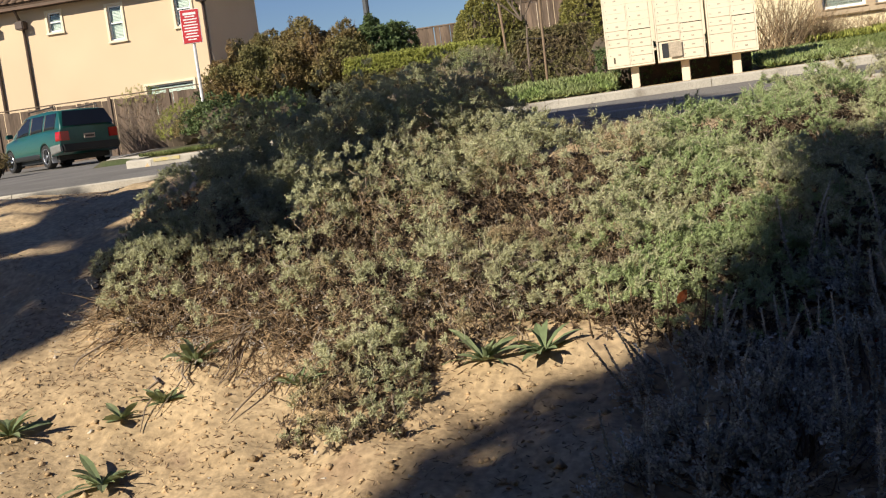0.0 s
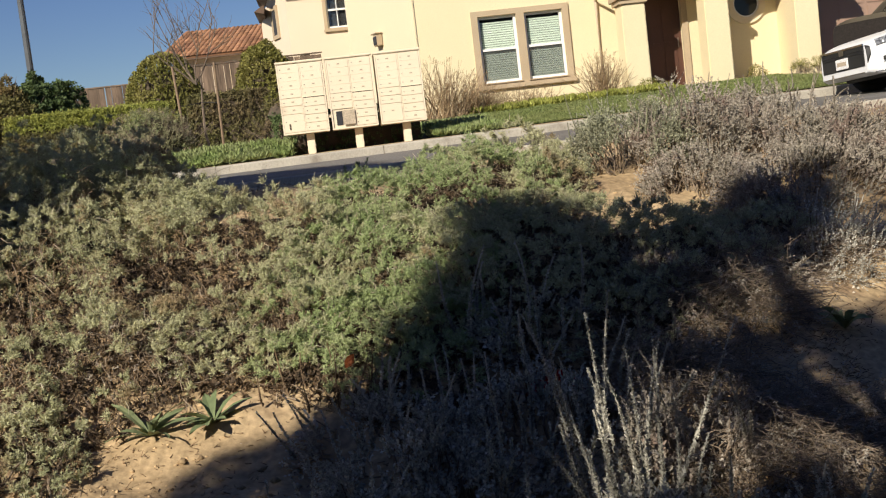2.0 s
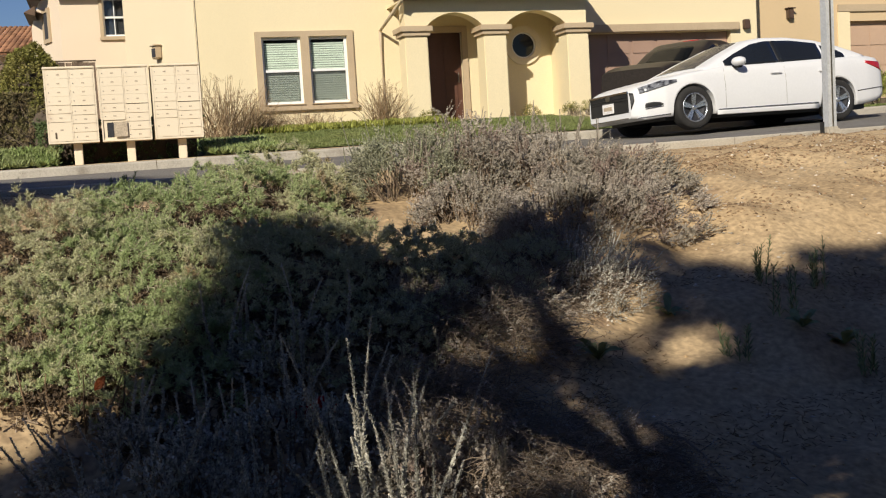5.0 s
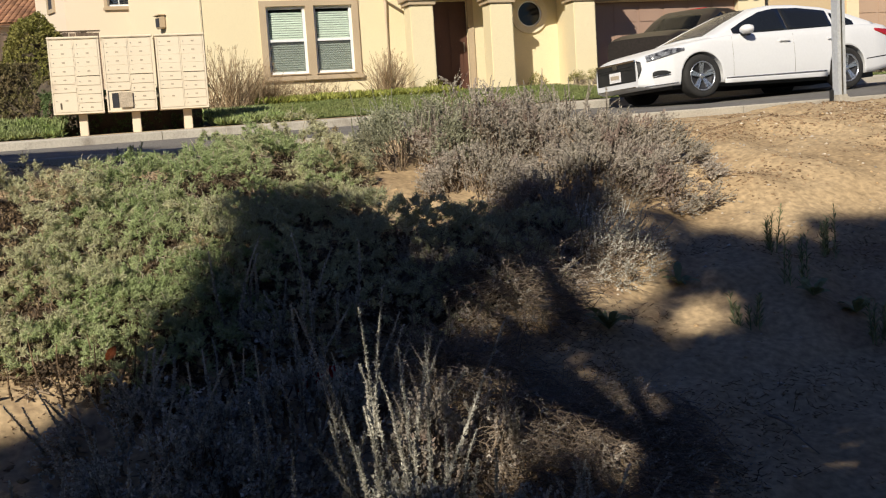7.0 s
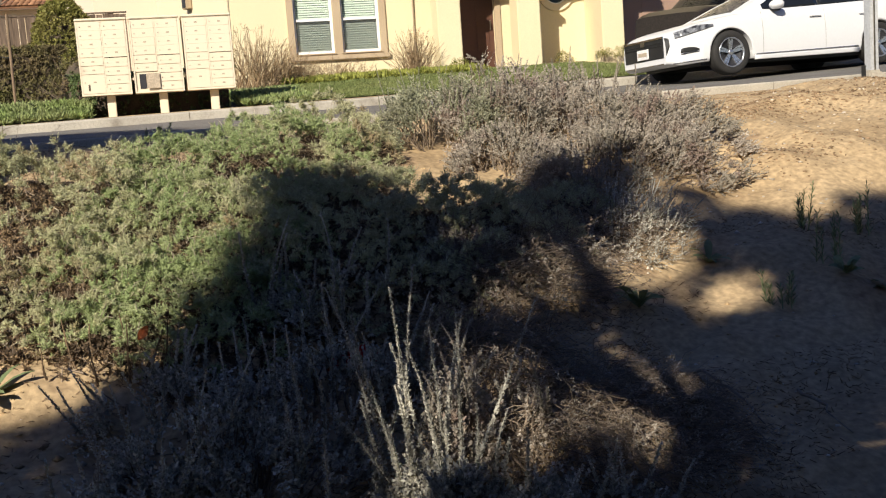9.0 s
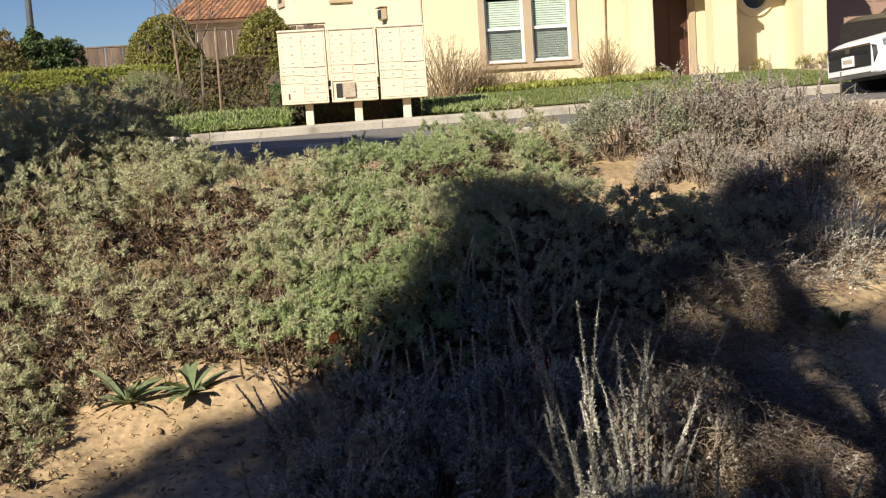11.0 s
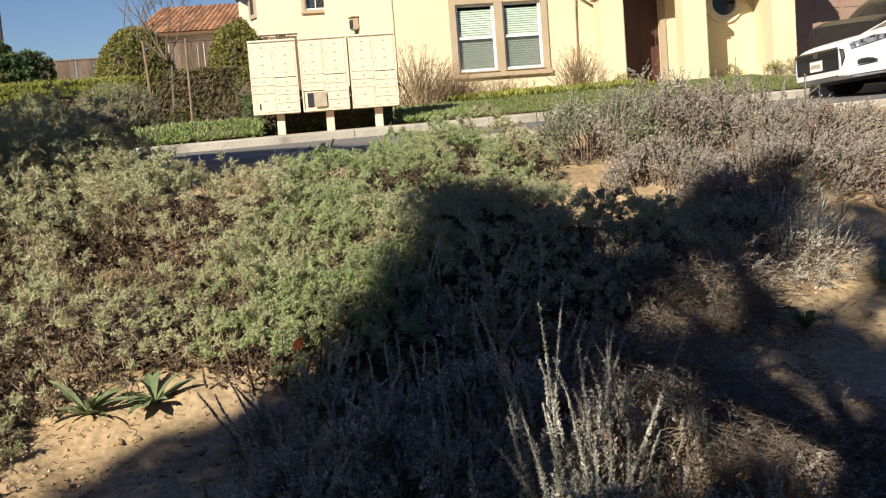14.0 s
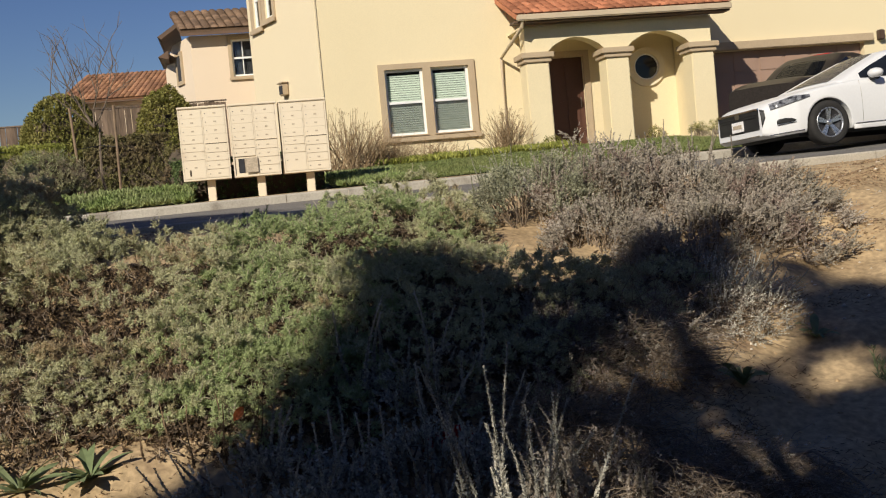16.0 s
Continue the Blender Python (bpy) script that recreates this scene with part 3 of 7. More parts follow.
part("door_handle", tube(bmesh.new(), [(door_x1 - 0.09, FACE + 0.05, 3.3), (door_x1 - 0.09, FACE + 0.05, 3.52)], 0.012, 6), LOCK, dr)
part("step", box_bm(6.9, 8.6, 22.7, FACE, 1.9, 2.37, 0.01), CONCRETE, house)
part("doorbell", box_bm(8.62, 8.67, FACE - 0.02, FACE - 0.001, 3.42, 3.56, 0.005), BROWNPIPE, house)


def ring(bm, cx, cz, y0, y1, r0, r1, n=40):
    rows = []
    for r, y in ((r0, y1), (r0, y0), (r1, y0), (r1, y1)):
        rows.append([bm.verts.new((cx + r * math.cos(2 * math.pi * k / n), y, cz + r * math.sin(2 * math.pi * k / n))) for k in range(n)])
    for a, b in zip(rows, rows[1:]):
        for k in range(n):
            bm.faces.new((a[k], a[(k + 1) % n], b[(k + 1) % n], b[k]))
    bmesh.ops.recalc_face_normals(bm, faces=bm.faces)
    return bm


PCX, PCZ = 9.74, 4.10
rw = part("round_window", ring(bmesh.new(), PCX, PCZ, FACE - 0.06, FACE, 0.30, 0.45), CREAMTRIM, house, "round window with a cream stucco ring")
part("window_frame", ring(bmesh.new(), PCX, PCZ, FACE - 0.03, FACE, 0.27, 0.299), WHITEFRAME, rw)
disc = bmesh.new()
bmesh.ops.create_circle(disc, cap_ends=True, radius=0.298, segments=40, matrix=Matrix.Translation((PCX, FACE - 0.008, PCZ)) @ Matrix.Rotation(radians(90), 4, "X"))
part("pane", disc, CARGLASS, rw)

# porch front: three columns, two arches, tiled roof with gutter
PF = 22.5
cols = ((6.52, 7.04), (8.33, 8.86), (10.32, 10.85))
for c0, c1 in cols:
    col = part("column", box_bm(c0, c1, PF, PF + 0.5, 1.7, 4.22, 0.02), STUCCO, house)
    part("capital", box_bm(c0 - 0.10, c1 + 0.10, PF - 0.10, PF + 0.6, 4.31, 4.43, 0.012), TRIM, col)
    part("capital_lower", box_bm(c0 - 0.05, c1 + 0.05, PF - 0.05, PF + 0.55, 4.221, 4.309, 0.01), TRIM, col)
bm = bmesh.new()
top = 4.98
outline = [(6.55, 4.431), (cols[0][1] - 0.02, 4.431)]
for (a0, a1), zt in (((cols[0][1], cols[1][0]), 4.72), ((cols[1][1], cols[2][0]), 4.74)):
    for k in range(0, 13):
        t = k / 12
        outline.append((a0 + (a1 - a0) * t, 4.432 + (zt - 4.432) * math.sin(math.pi * t) ** 0.75))
outline += [(cols[2][0] + 0.02, 4.431), (10.82, 4.431), (10.82, top), (6.55, top)]
prism(bm, outline, PF + 0.04, PF + 0.44)
bmesh.ops.triangulate(bm, faces=[f for f in bm.faces if len(f.verts) > 4])
part("porch_arcade", bm, STUCCO, house, "cream arcade with two shallow arches")
part("porch_side", box_bm(10.45, 10.81, PF + 0.505, FACE, 1.7, top), STUCCO, house)
part("porch_ceiling", box_bm(6.5, 10.85, PF + 0.06, FACE, 4.985, 5.02), STUCCO, house)
part("eave_board", box_bm(6.25, 11.15, PF - 0.32, PF + 0.05, 5.03, 5.07), FASCIA, house)
part("gutter", box_bm(6.3, 11.15, PF - 0.44, PF - 0.325, 5.06, 5.19, 0.02), GUTTER, house)
barrel_roof(house, "porch_roof", [(6.28, PF - 0.36, 5.2), (11.17, PF - 0.36, 5.2), (11.0, FACE, 5.85), (6.28, FACE, 5.85)], TILE, 24, 5, joined=False)
bm = bmesh.new()
tube(bm, [(6.42, PF - 0.38, 5.1), (6.42, PF - 0.3, 4.95), (6.32, PF + 0.3, 4.7), (6.3, FACE - 0.06, 4.5), (6.3, FACE - 0.06, 2.4)], 0.04, 8)
part("porch_downspout", bm, GUTTER, house)
# garage
bm = wall_with_openings(bmesh.new(), gar_x0, 16.27, 1.6, 9.4, FACE + 0.25, FACE + 0.5, [(gar_x0 + 0.25, gar_x1, 1.0, 4.36)])
part("garage_wall", bm, STUCCO, house)
part("garage_lintel", box_bm(gar_x0, gar_x1 + 0.2, FACE + 0.12, FACE + 0.248, 4.37, 4.56, 0.015), TRIM, house)
gd = part("garage_door", box_bm(gar_x0 + 0.25, gar_x1, FACE + 0.42, FACE + 0.46, 1.75, 4.36), GARAGE, house, "rosy brown panelled garage door")
for k in range(5):
    for i in range(6):
        pw = (gar_x1 - gar_x0 - 0.25) / 6
        x = gar_x0 + 0.25 + i * pw
        part("garage_panel", box_bm(x + 0.04, x + pw - 0.04, FACE + 0.40, FACE + 0.419, 1.80 + k * 0.52, 2.26 + k * 0.52, 0.012), GARAGE, gd)
for x in (15.84,):
    lampb = part("wall_lantern", box_bm(x, x + 0.15, FACE + 0.09, FACE + 0.248, 4.38, 4.62, 0.02), BROWNPIPE, house)
# splayed side wall with narrow upper windows, lantern niche and downspout
SIDE = Matrix.Translation((2.28, FACE, 0)) @ Matrix.Rotation(radians(110), 4, "Z")
sidew = bmesh.new()
wall_with_openings(sidew, 0, 4.0, 1.6, 9.4, 0, 0.25, [(2.35, 2.85, 6.15, 7.5), (3.15, 3.6, 6.05, 7.4)])
bmesh.ops.transform(sidew, verts=sidew.verts, matrix=SIDE @ Matrix.Scale(-1, 4, (0, 1, 0)))
bmesh.ops.recalc_face_normals(sidew, faces=sidew.faces)
part("side_wall", sidew, STUCCOSIDE, house)
FLIP = SIDE @ Matrix.Translation((0, 0, 0)) @ Matrix.Rotation(radians(180), 4, "Z")
for x0, x1, z0, z1 in ((2.35, 2.85, 6.15, 7.5), (3.15, 3.6, 6.05, 7.4)):
    sash_window(house, FLIP @ Matrix.Translation((-x1, 0, z0)), x1 - x0, z1 - z0, 0, blinds=False, screen=False)
part("corner_downspout", tube(bmesh.new(), [(2.24, FACE - 0.04, 9.0), (2.24, FACE - 0.04, 1.9)], 0.014, 8), STUCCO, house)
lan = part("side_lantern", box_bm(-0.13, 0.13, -0.15, -0.01, 0.02, 0.30, 0.02), TRIM, house)
lan.matrix_world = FLIP @ Matrix.Translation((-2.0, 0, 4.2))
part("lantern_glass", box_bm(-0.09, 0.09, -0.165, -0.151, 0.06, 0.25), DARKIN, lan)
part("lantern_hood", box_bm(-0.16, 0.16, -0.19, -0.01, 0.301, 0.33, 0.01), TRIM, lan)
part("back_volume", box_bm(2.4, 16.2, FACE + 0.6, 33, 1.6, 9.4), STUCCO, house)
part("main_roof", prism(bmesh.new(), [(1.2, 9.4), (17, 9.4), (14, 12), (5, 12)], FACE - 0.6, 34), TILEBROWN, house)

# tan house beside the driveway
h4 = thing("house", "tan stucco house with a brown garage door beside the driveway", "house")
NY = FACE + 1.6
part("wall", wall_with_openings(bmesh.new(), 16.3, 32, 1.6, 9.0, NY, NY + 0.25, [(20.15, 24.6, 1.2, 4.7)]), STUCCO4, h4)
gd = part("garage_door", box_bm(20.15, 24.6, NY + 0.16, NY + 0.20, 1.7, 4.7), GARAGE2, h4, "pale brown panelled garage door")
for k in range(5):
    for i in range(6):
        part("garage_panel", box_bm(20.19 + i * 0.74, 20.85 + i * 0.74, NY + 0.14, NY + 0.159, 1.80 + k * 0.56, 2.30 + k * 0.56, 0.012), GARAGE2, gd)
part("door_trim", box_bm(19.75, 20.14, NY - 0.05, NY - 0.001, 1.7, 4.95, 0.01), STUCCO, h4)
part("lintel", box_bm(19.75, 25.0, NY - 0.06, NY - 0.001, 4.951, 5.15, 0.012), TRIM, h4)
lanb = part("wall_lantern", box_bm(18.1, 18.26, NY - 0.16, NY - 0.001, 4.78, 5.05, 0.02), BROWNPIPE, h4)
part("lantern_hood", box_bm(18.06, 18.30, NY - 0.20, NY - 0.001, 5.051, 5.08, 0.008), BROWNPIPE, lanb)
part("back_volume", box_bm(16.5, 32, NY + 0.3, 34, 1.6, 8.9), STUCCO4, h4)
part("roof", prism(bmesh.new(), [(15.8, 9.0), (32.5, 9.0), (29, 11), (19, 11)], NY - 0.6, 34.5), TILEBROWN, h4)

# peach house behind the mailboxes
h2 = thing("house", "peach stucco house with brown tiled roof behind the garden", "house")
HY, HX = 33.0, -0.68
bm = wall_with_openings(bmesh.new(), HX, 6, 2.0, 6.95, HY, HY + 0.25, [(0.50, 1.14, 5.68, 6.78)])
part("wall", bm, STUCCO2, h2)
sash_window(h2, Matrix.Translation((0.50, HY, 5.68)), 0.64, 1.10, 1, blinds=False, screen=False, trim=0.10)
S2 = Matrix.Translation((HX, HY, 0)) @ Matrix.Rotation(radians(110), 4, "Z")
bm = bmesh.new()
prism(bm, [(0, 2.0), (2.6, 2.0), (2.6, 6.3), (1.7, 6.95), (0, 6.95)], -0.25, 0)
bmesh.ops.transform(bm, verts=bm.verts, matrix=S2)
part("gable_wall", bm, STUCCO2, h2)
for z0, z1 in ((5.75, 6.55), (4.2, 4.95)):
    w2 = part("narrow_window", box_bm(0.9, 1.3, 0.0, 0.04, z0, z1), DARKIN, h2)
    w2.matrix_world = S2
    part("trim", wall_with_openings(bmesh.new(), 0.8, 1.4, z0 - 0.1, z1 + 0.1, -0.0, 0.06, [(0.92, 1.28, z0 + 0.02, z1 - 0.02)]), TRIM, w2)
part("eave_board", box_bm(HX - 0.25, 6, HY - 0.42, HY - 0.38, 6.90, 7.06), FASCIA, h2)
barrel_roof(h2, "roof", [(HX - 0.25, HY - 0.45, 7.07), (6, HY - 0.45, 7.07), (6, HY + 2.4, 8.1), (HX - 0.6, HY + 2.4, 8.1)], TILEBROWN, 30, 9)
part("gable_roof", prism(bmesh.new(), [(-1.52, 6.98), (-1.0, 7.32), (-1.02, 7.45), (-1.62, 7.05)], HY + 0.4, HY + 3.5), FASCIA, h2)
part("lower_eave", prism(bmesh.new(), [(-1.68, 6.53), (-1.38, 6.44), (-1.36, 6.72)], HY + 0.9, HY + 3.5), FASCIA, h2)
part("back_volume", box_bm(-0.55, 6, HY + 0.3, HY + 6, 2.0, 6.9), STUCCO2, h2)

# far house with an orange tile roof
h3 = thing("house", "distant house with an orange clay tile roof", "house")
FY = 47.0
part("wall", wall_with_openings(bmesh.new(), -6.0, -0.5, 2.5, 6.75, FY, FY + 0.25, [(-3.6, -2.9, 5.2, 6.3)]), STUCCO2, h3)
sash_window(h3, Matrix.Translation((-3.6, FY, 5.2)), 0.7, 1.1, 1, blinds=False, screen=False, trim=0.1)
part("gable_wing", prism(bmesh.new(), [(-2.1, 2.5), (2, 2.5), (2, 8.2), (-0.2, 8.0), (-2.1, 6.6)], FY - 2.5, FY - 0.1), STUCCO2, h3)
part("wing_rake", prism(bmesh.new(), [(-2.5, 6.35), (-0.2, 7.95), (1, 8.1), (1, 8.3), (-0.25, 8.2), (-2.5, 6.6)], FY - 2.8, FY - 2.5), TILEBROWN, h3)
part("eave_board", box_bm(-6.4, -1.6, FY - 0.45, FY - 0.4, 6.7, 6.9), FASCIA, h3)
barrel_roof(h3, "roof", [(-6.5, FY - 0.5, 6.85), (-0.8, FY - 0.5, 6.85), (-0.3, FY + 2.6, 8.25), (-5.6, FY + 2.6, 8.25)], TILEFAR, 26, 10)

# tan house behind the fence
h0 = thing("house", "tan stucco house with brown downspouts and white windows", "house")
TY = 36.0
tw = [(-20.78, -20.26, 6.72, 7.42), (-18.45, -17.90, 6.10, 7.32), (-15.9, -15.3, 6.25, 7.45), (-17.4, -15.6, 3.3, 4.35)]
bm = wall_with_openings(bmesh.new(), -32, -14.75, 1.2, 7.65, TY, TY + 0.25, tw)
part("wall", bm, STUCCO3, h0)
for a0, a1, z0, z1 in tw:
    sash_window(h0, Matrix.Translation((a0, TY, z0)), a1 - a0, z1 - z0, 0, trim=0.08, trim_mat=CREAMTRIM, screen=False)
part("side_wall", box_bm(-15.0, -14.751, TY + 0.251, TY + 5, 1.2, 7.65), STUCCO3, h0)
part("eave_board", box_bm(-32.5, -14.3, TY - 0.55, TY - 0.5, 7.62, 7.82), FASCIA, h0)
part("soffit", box_bm(-32.5, -14.3, TY - 0.5, TY + 5.5, 7.66, 7.70), FASCIA, h0)
barrel_roof(h0, "roof", [(-32.5, TY - 0.6, 7.83), (-14.2, TY - 0.6, 7.83), (-17, TY + 4, 9.6), (-32.5, TY + 4, 9.6)], TILEBROWN, 60, 10)
for x in (-23.0, -21.75, -14.82):
    ds = part("downspout", tube(bmesh.new(), [(x, TY - 0.45, 7.6), (x, TY - 0.1, 7.1), (x, TY - 0.06, 6.9), (x, TY - 0.06, 1.6)], 0.05, 8), BROWNPIPE, h0)
    part("rain_head", box_bm(x - 0.16, x + 0.16, TY - 0.35, TY - 0.001, 6.95, 7.25, 0.03), BROWNPIPE, ds)

# ---- mailboxes ----
def mailbox_unit(x, gap_door=False, lock_mark=False):
    """One pedestal cluster of small locked doors; front face at y = 16.42."""
    root = thing("mailbox_unit", "beige metal cluster mailbox on a pedestal behind the kerb", "mailbox", "mailbox row", at=Matrix.Translation((x, 16.42, 2.09)))
    W, Hh, Dp = 0.695, 1.09, 0.46
    part("cabinet", box_bm(0, W, 0.012, Dp, 0, Hh - 0.035, 0.006), MAILBOX, root)
    part("cap", box_bm(-0.008, W + 0.008, -0.02, Dp + 0.01, Hh - 0.034, Hh, 0.008), MAILBOX, root)
    part("pedestal", box_bm(0.33, 0.45, 0.14, 0.28, -0.36, -0.001, 0.008), MAILBOX, root)
    part("base_plate", box_bm(0.24, 0.54, 0.05, 0.37, -0.375, -0.345, 0.004), CONCRETE, root)
    part("frame_side", box_bm(0, 0.02, -0.008, 0.0115, 0.0, Hh - 0.04), MAILBOX, root)
    part("frame_side", box_bm(W - 0.02, W, -0.008, 0.0115, 0.0, Hh - 0.04), MAILBOX, root)
    part("frame_bottom", box_bm(0.0205, W - 0.0205, -0.008, 0.0115, 0.0, 0.025), MAILBOX, root)
    part("divider", box_bm(W / 2 - 0.008, W / 2 + 0.008, -0.004, 0.0115, 0.0255, Hh - 0.04), MAILBOX, root)
    left = [(1.045 - 0.125 * (k + 1), 1.045 - 0.125 * k) for k in range(4)] + [(0.425, 0.54), (0.305, 0.42), (0.03, 0.30)]
    right = [(1.045 - 0.125 * (k + 1), 1.045 - 0.125 * k) for k in range(4)] + [(0.40, 0.525), (0.277, 0.395), (0.154, 0.272), (0.03, 0.149)]
    for cx0, cx1, rows_ in ((0.024, W / 2 - 0.011, left), (W / 2 + 0.011, W - 0.024, right)):
        for k, (z0, z1) in enumerate(rows_):
            if gap_door and rows_ is left and k == 6:
                # Flat dark panel paints the shaded inside of the open compartment.
                part("open_compartment", box_bm(cx0 + 0.05, cx0 + 0.14, 0.004, 0.0116, 0.06, 0.27), DARKIN, root, "dark panel for the shaded inside of an open compartment")
                part("open_door", box_bm(cx0 + 0.145, cx1 + 0.02, -0.035, -0.029, 0.06, 0.275), PLATE, root, "grey metal door standing ajar")
                continue
            d = part("door", box_bm(cx0, cx1, -0.007, 0.0115, z0 + 0.0006, z1 - 0.0006, 0.0008), MAILBOX, root)
            zc = z0 + 0.055 if z1 - z0 < 0.2 else z0 + 0.16
            part("lock", tube(bmesh.new(), [(cx0 + 0.035, -0.0075, zc), (cx0 + 0.035, -0.013, zc)], 0.007, 8), LOCK, d)
            part("number_bar", box_bm(cx0 + 0.15, cx0 + 0.19, -0.0095, -0.0075, zc - 0.008, zc + 0.012), PLATE, d)
        if rows_ is right:
            part("shadow_gap", box_bm(cx0 - 0.006, cx1 + 0.006, 0.0005, 0.0118, 0.527, 0.544), DARKGAP, root)
            part("hood_strip", box_bm(cx0 - 0.004, cx1 + 0.004, -0.014, 0.0, 0.536, 0.5455), MAILBOX, root)
    if lock_mark:
        part("lock_cover", box_bm(0.10, 0.125, -0.012, -0.0075, 0.07, 0.16, 0.003), DARKGAP, root)
    return root


mailbox_unit(-0.585, lock_mark=True)
mailbox_unit(0.155, gap_door=True)
mailbox_unit(0.895)


# ---- vehicles ----
def lathe(bm, profile, n=40):
    """Profile of (radius, y) turned about the y axis."""
    rows_ = [[bm.verts.new((r * math.cos(2 * math.pi * k / n), y, r * math.sin(2 * math.pi * k / n))) for k in range(n)] for r, y in profile]
    for a, b in zip(rows_, rows_[1:]):
        for k in range(n):
            bm.faces.new((a[k], a[(k + 1) % n], b[(k + 1) % n], b[k]))
    bmesh.ops.recalc_face_normals(bm, faces=bm.faces)
    for f in bm.faces:
        f.smooth = True
    return bm


def wheel(car, x, y, r, width, side, spokes=5, rim_r=0.68, spoke_mat=None):
    """side: +1 for the car's left."""
    root = part("wheel", lathe(bmesh.new(), [(r * 0.45, -width / 2), (r * 0.62, -width / 2), (r * 0.66, -width / 2 + 0.02), (r * 0.66, width / 2 - 0.02), (r * 0.55, width / 2 - 0.05), (0.03, width / 2 - 0.09)]), RIMDARK, car)
    root.matrix_local = Matrix.Translation((x, y, r)) @ Matrix.Rotation(0 if side > 0 else math.pi, 4, "Z")
    h = width / 2
    part("tyre", lathe(bmesh.new(), [(r * rim_r, -h), (r * 0.93, -h), (r * 0.985, -h + 0.02), (r, -h + 0.05), (r, h - 0.05), (r * 0.985, h - 0.02), (r * 0.93, h), (r * 0.80, h + 0.006), (r * rim_r, h - 0.006)]), TYRE, root)
    part("rim", lathe(bmesh.new(), [(r * (rim_r - 0.06), h - 0.04), (r * (rim_r - 0.045), h - 0.006), (r * rim_r, h - 0.004), (r * (rim_r + 0.004), h - 0.02)]), RIM, root)
    for k in range(spokes):
        for off in (-0.13, 0.13):
            a = 2 * math.pi * k / spokes + off + 0.3
            bm = bmesh.new()
            c, s = math.cos(a), math.sin(a)
            c2, s2 = math.cos(a - off * 0.8), math.sin(a - off * 0.8)
            rin, rout = r * 0.10, r * (rim_r - 0.05)
            px, pz = -s, c
            w0, w1 = 0.022, 0.016
            lo = [(rin * c2 + px * w0, h - 0.035, rin * s2 + pz * w0), (rin * c2 - px * w0, h - 0.035, rin * s2 - pz * w0), (rout * c - px * w1, h - 0.02, rout * s - pz * w1), (rout * c + px * w1, h - 0.02, rout * s + pz * w1)]
            va = [bm.verts.new(p) for p in lo]
            vb = [bm.verts.new((p[0], p[1] - 0.03, p[2])) for p in lo]
            bm.faces.new(va)
            bm.faces.new(list(reversed(vb)))
            for i in range(4):
                j = (i + 1) % 4
                bm.faces.new((va[i], va[j], vb[j], vb[i]))
            bmesh.ops.recalc_face_normals(bm, faces=bm.faces)
            part("spoke", bm, spoke_mat or RIM, root)
    part("hub", lathe(bmesh.new(), [(0.045, h - 0.05), (0.045, h - 0.022), (0.03, h - 0.016), (0.001, h - 0.015)], 16), RIM, root)
    return root


def loft(sections, closed=False):
    bm = bmesh.new()
    rows_ = [[bm.verts.new(p) for p in s] for s in sections]
    for a, b in zip(rows_, rows_[1:]):
        for k in range(len(a) - 1):
            bm.faces.new((a[k], a[k + 1], b[k + 1], b[k]))
    bm.faces.new(rows_[0])
    bm.faces.new(list(reversed(rows_[-1])))
    bmesh.ops.recalc_face_normals(bm, faces=bm.faces)
    for f in bm.faces:
        f.smooth = len(f.verts) == 4
    return bm


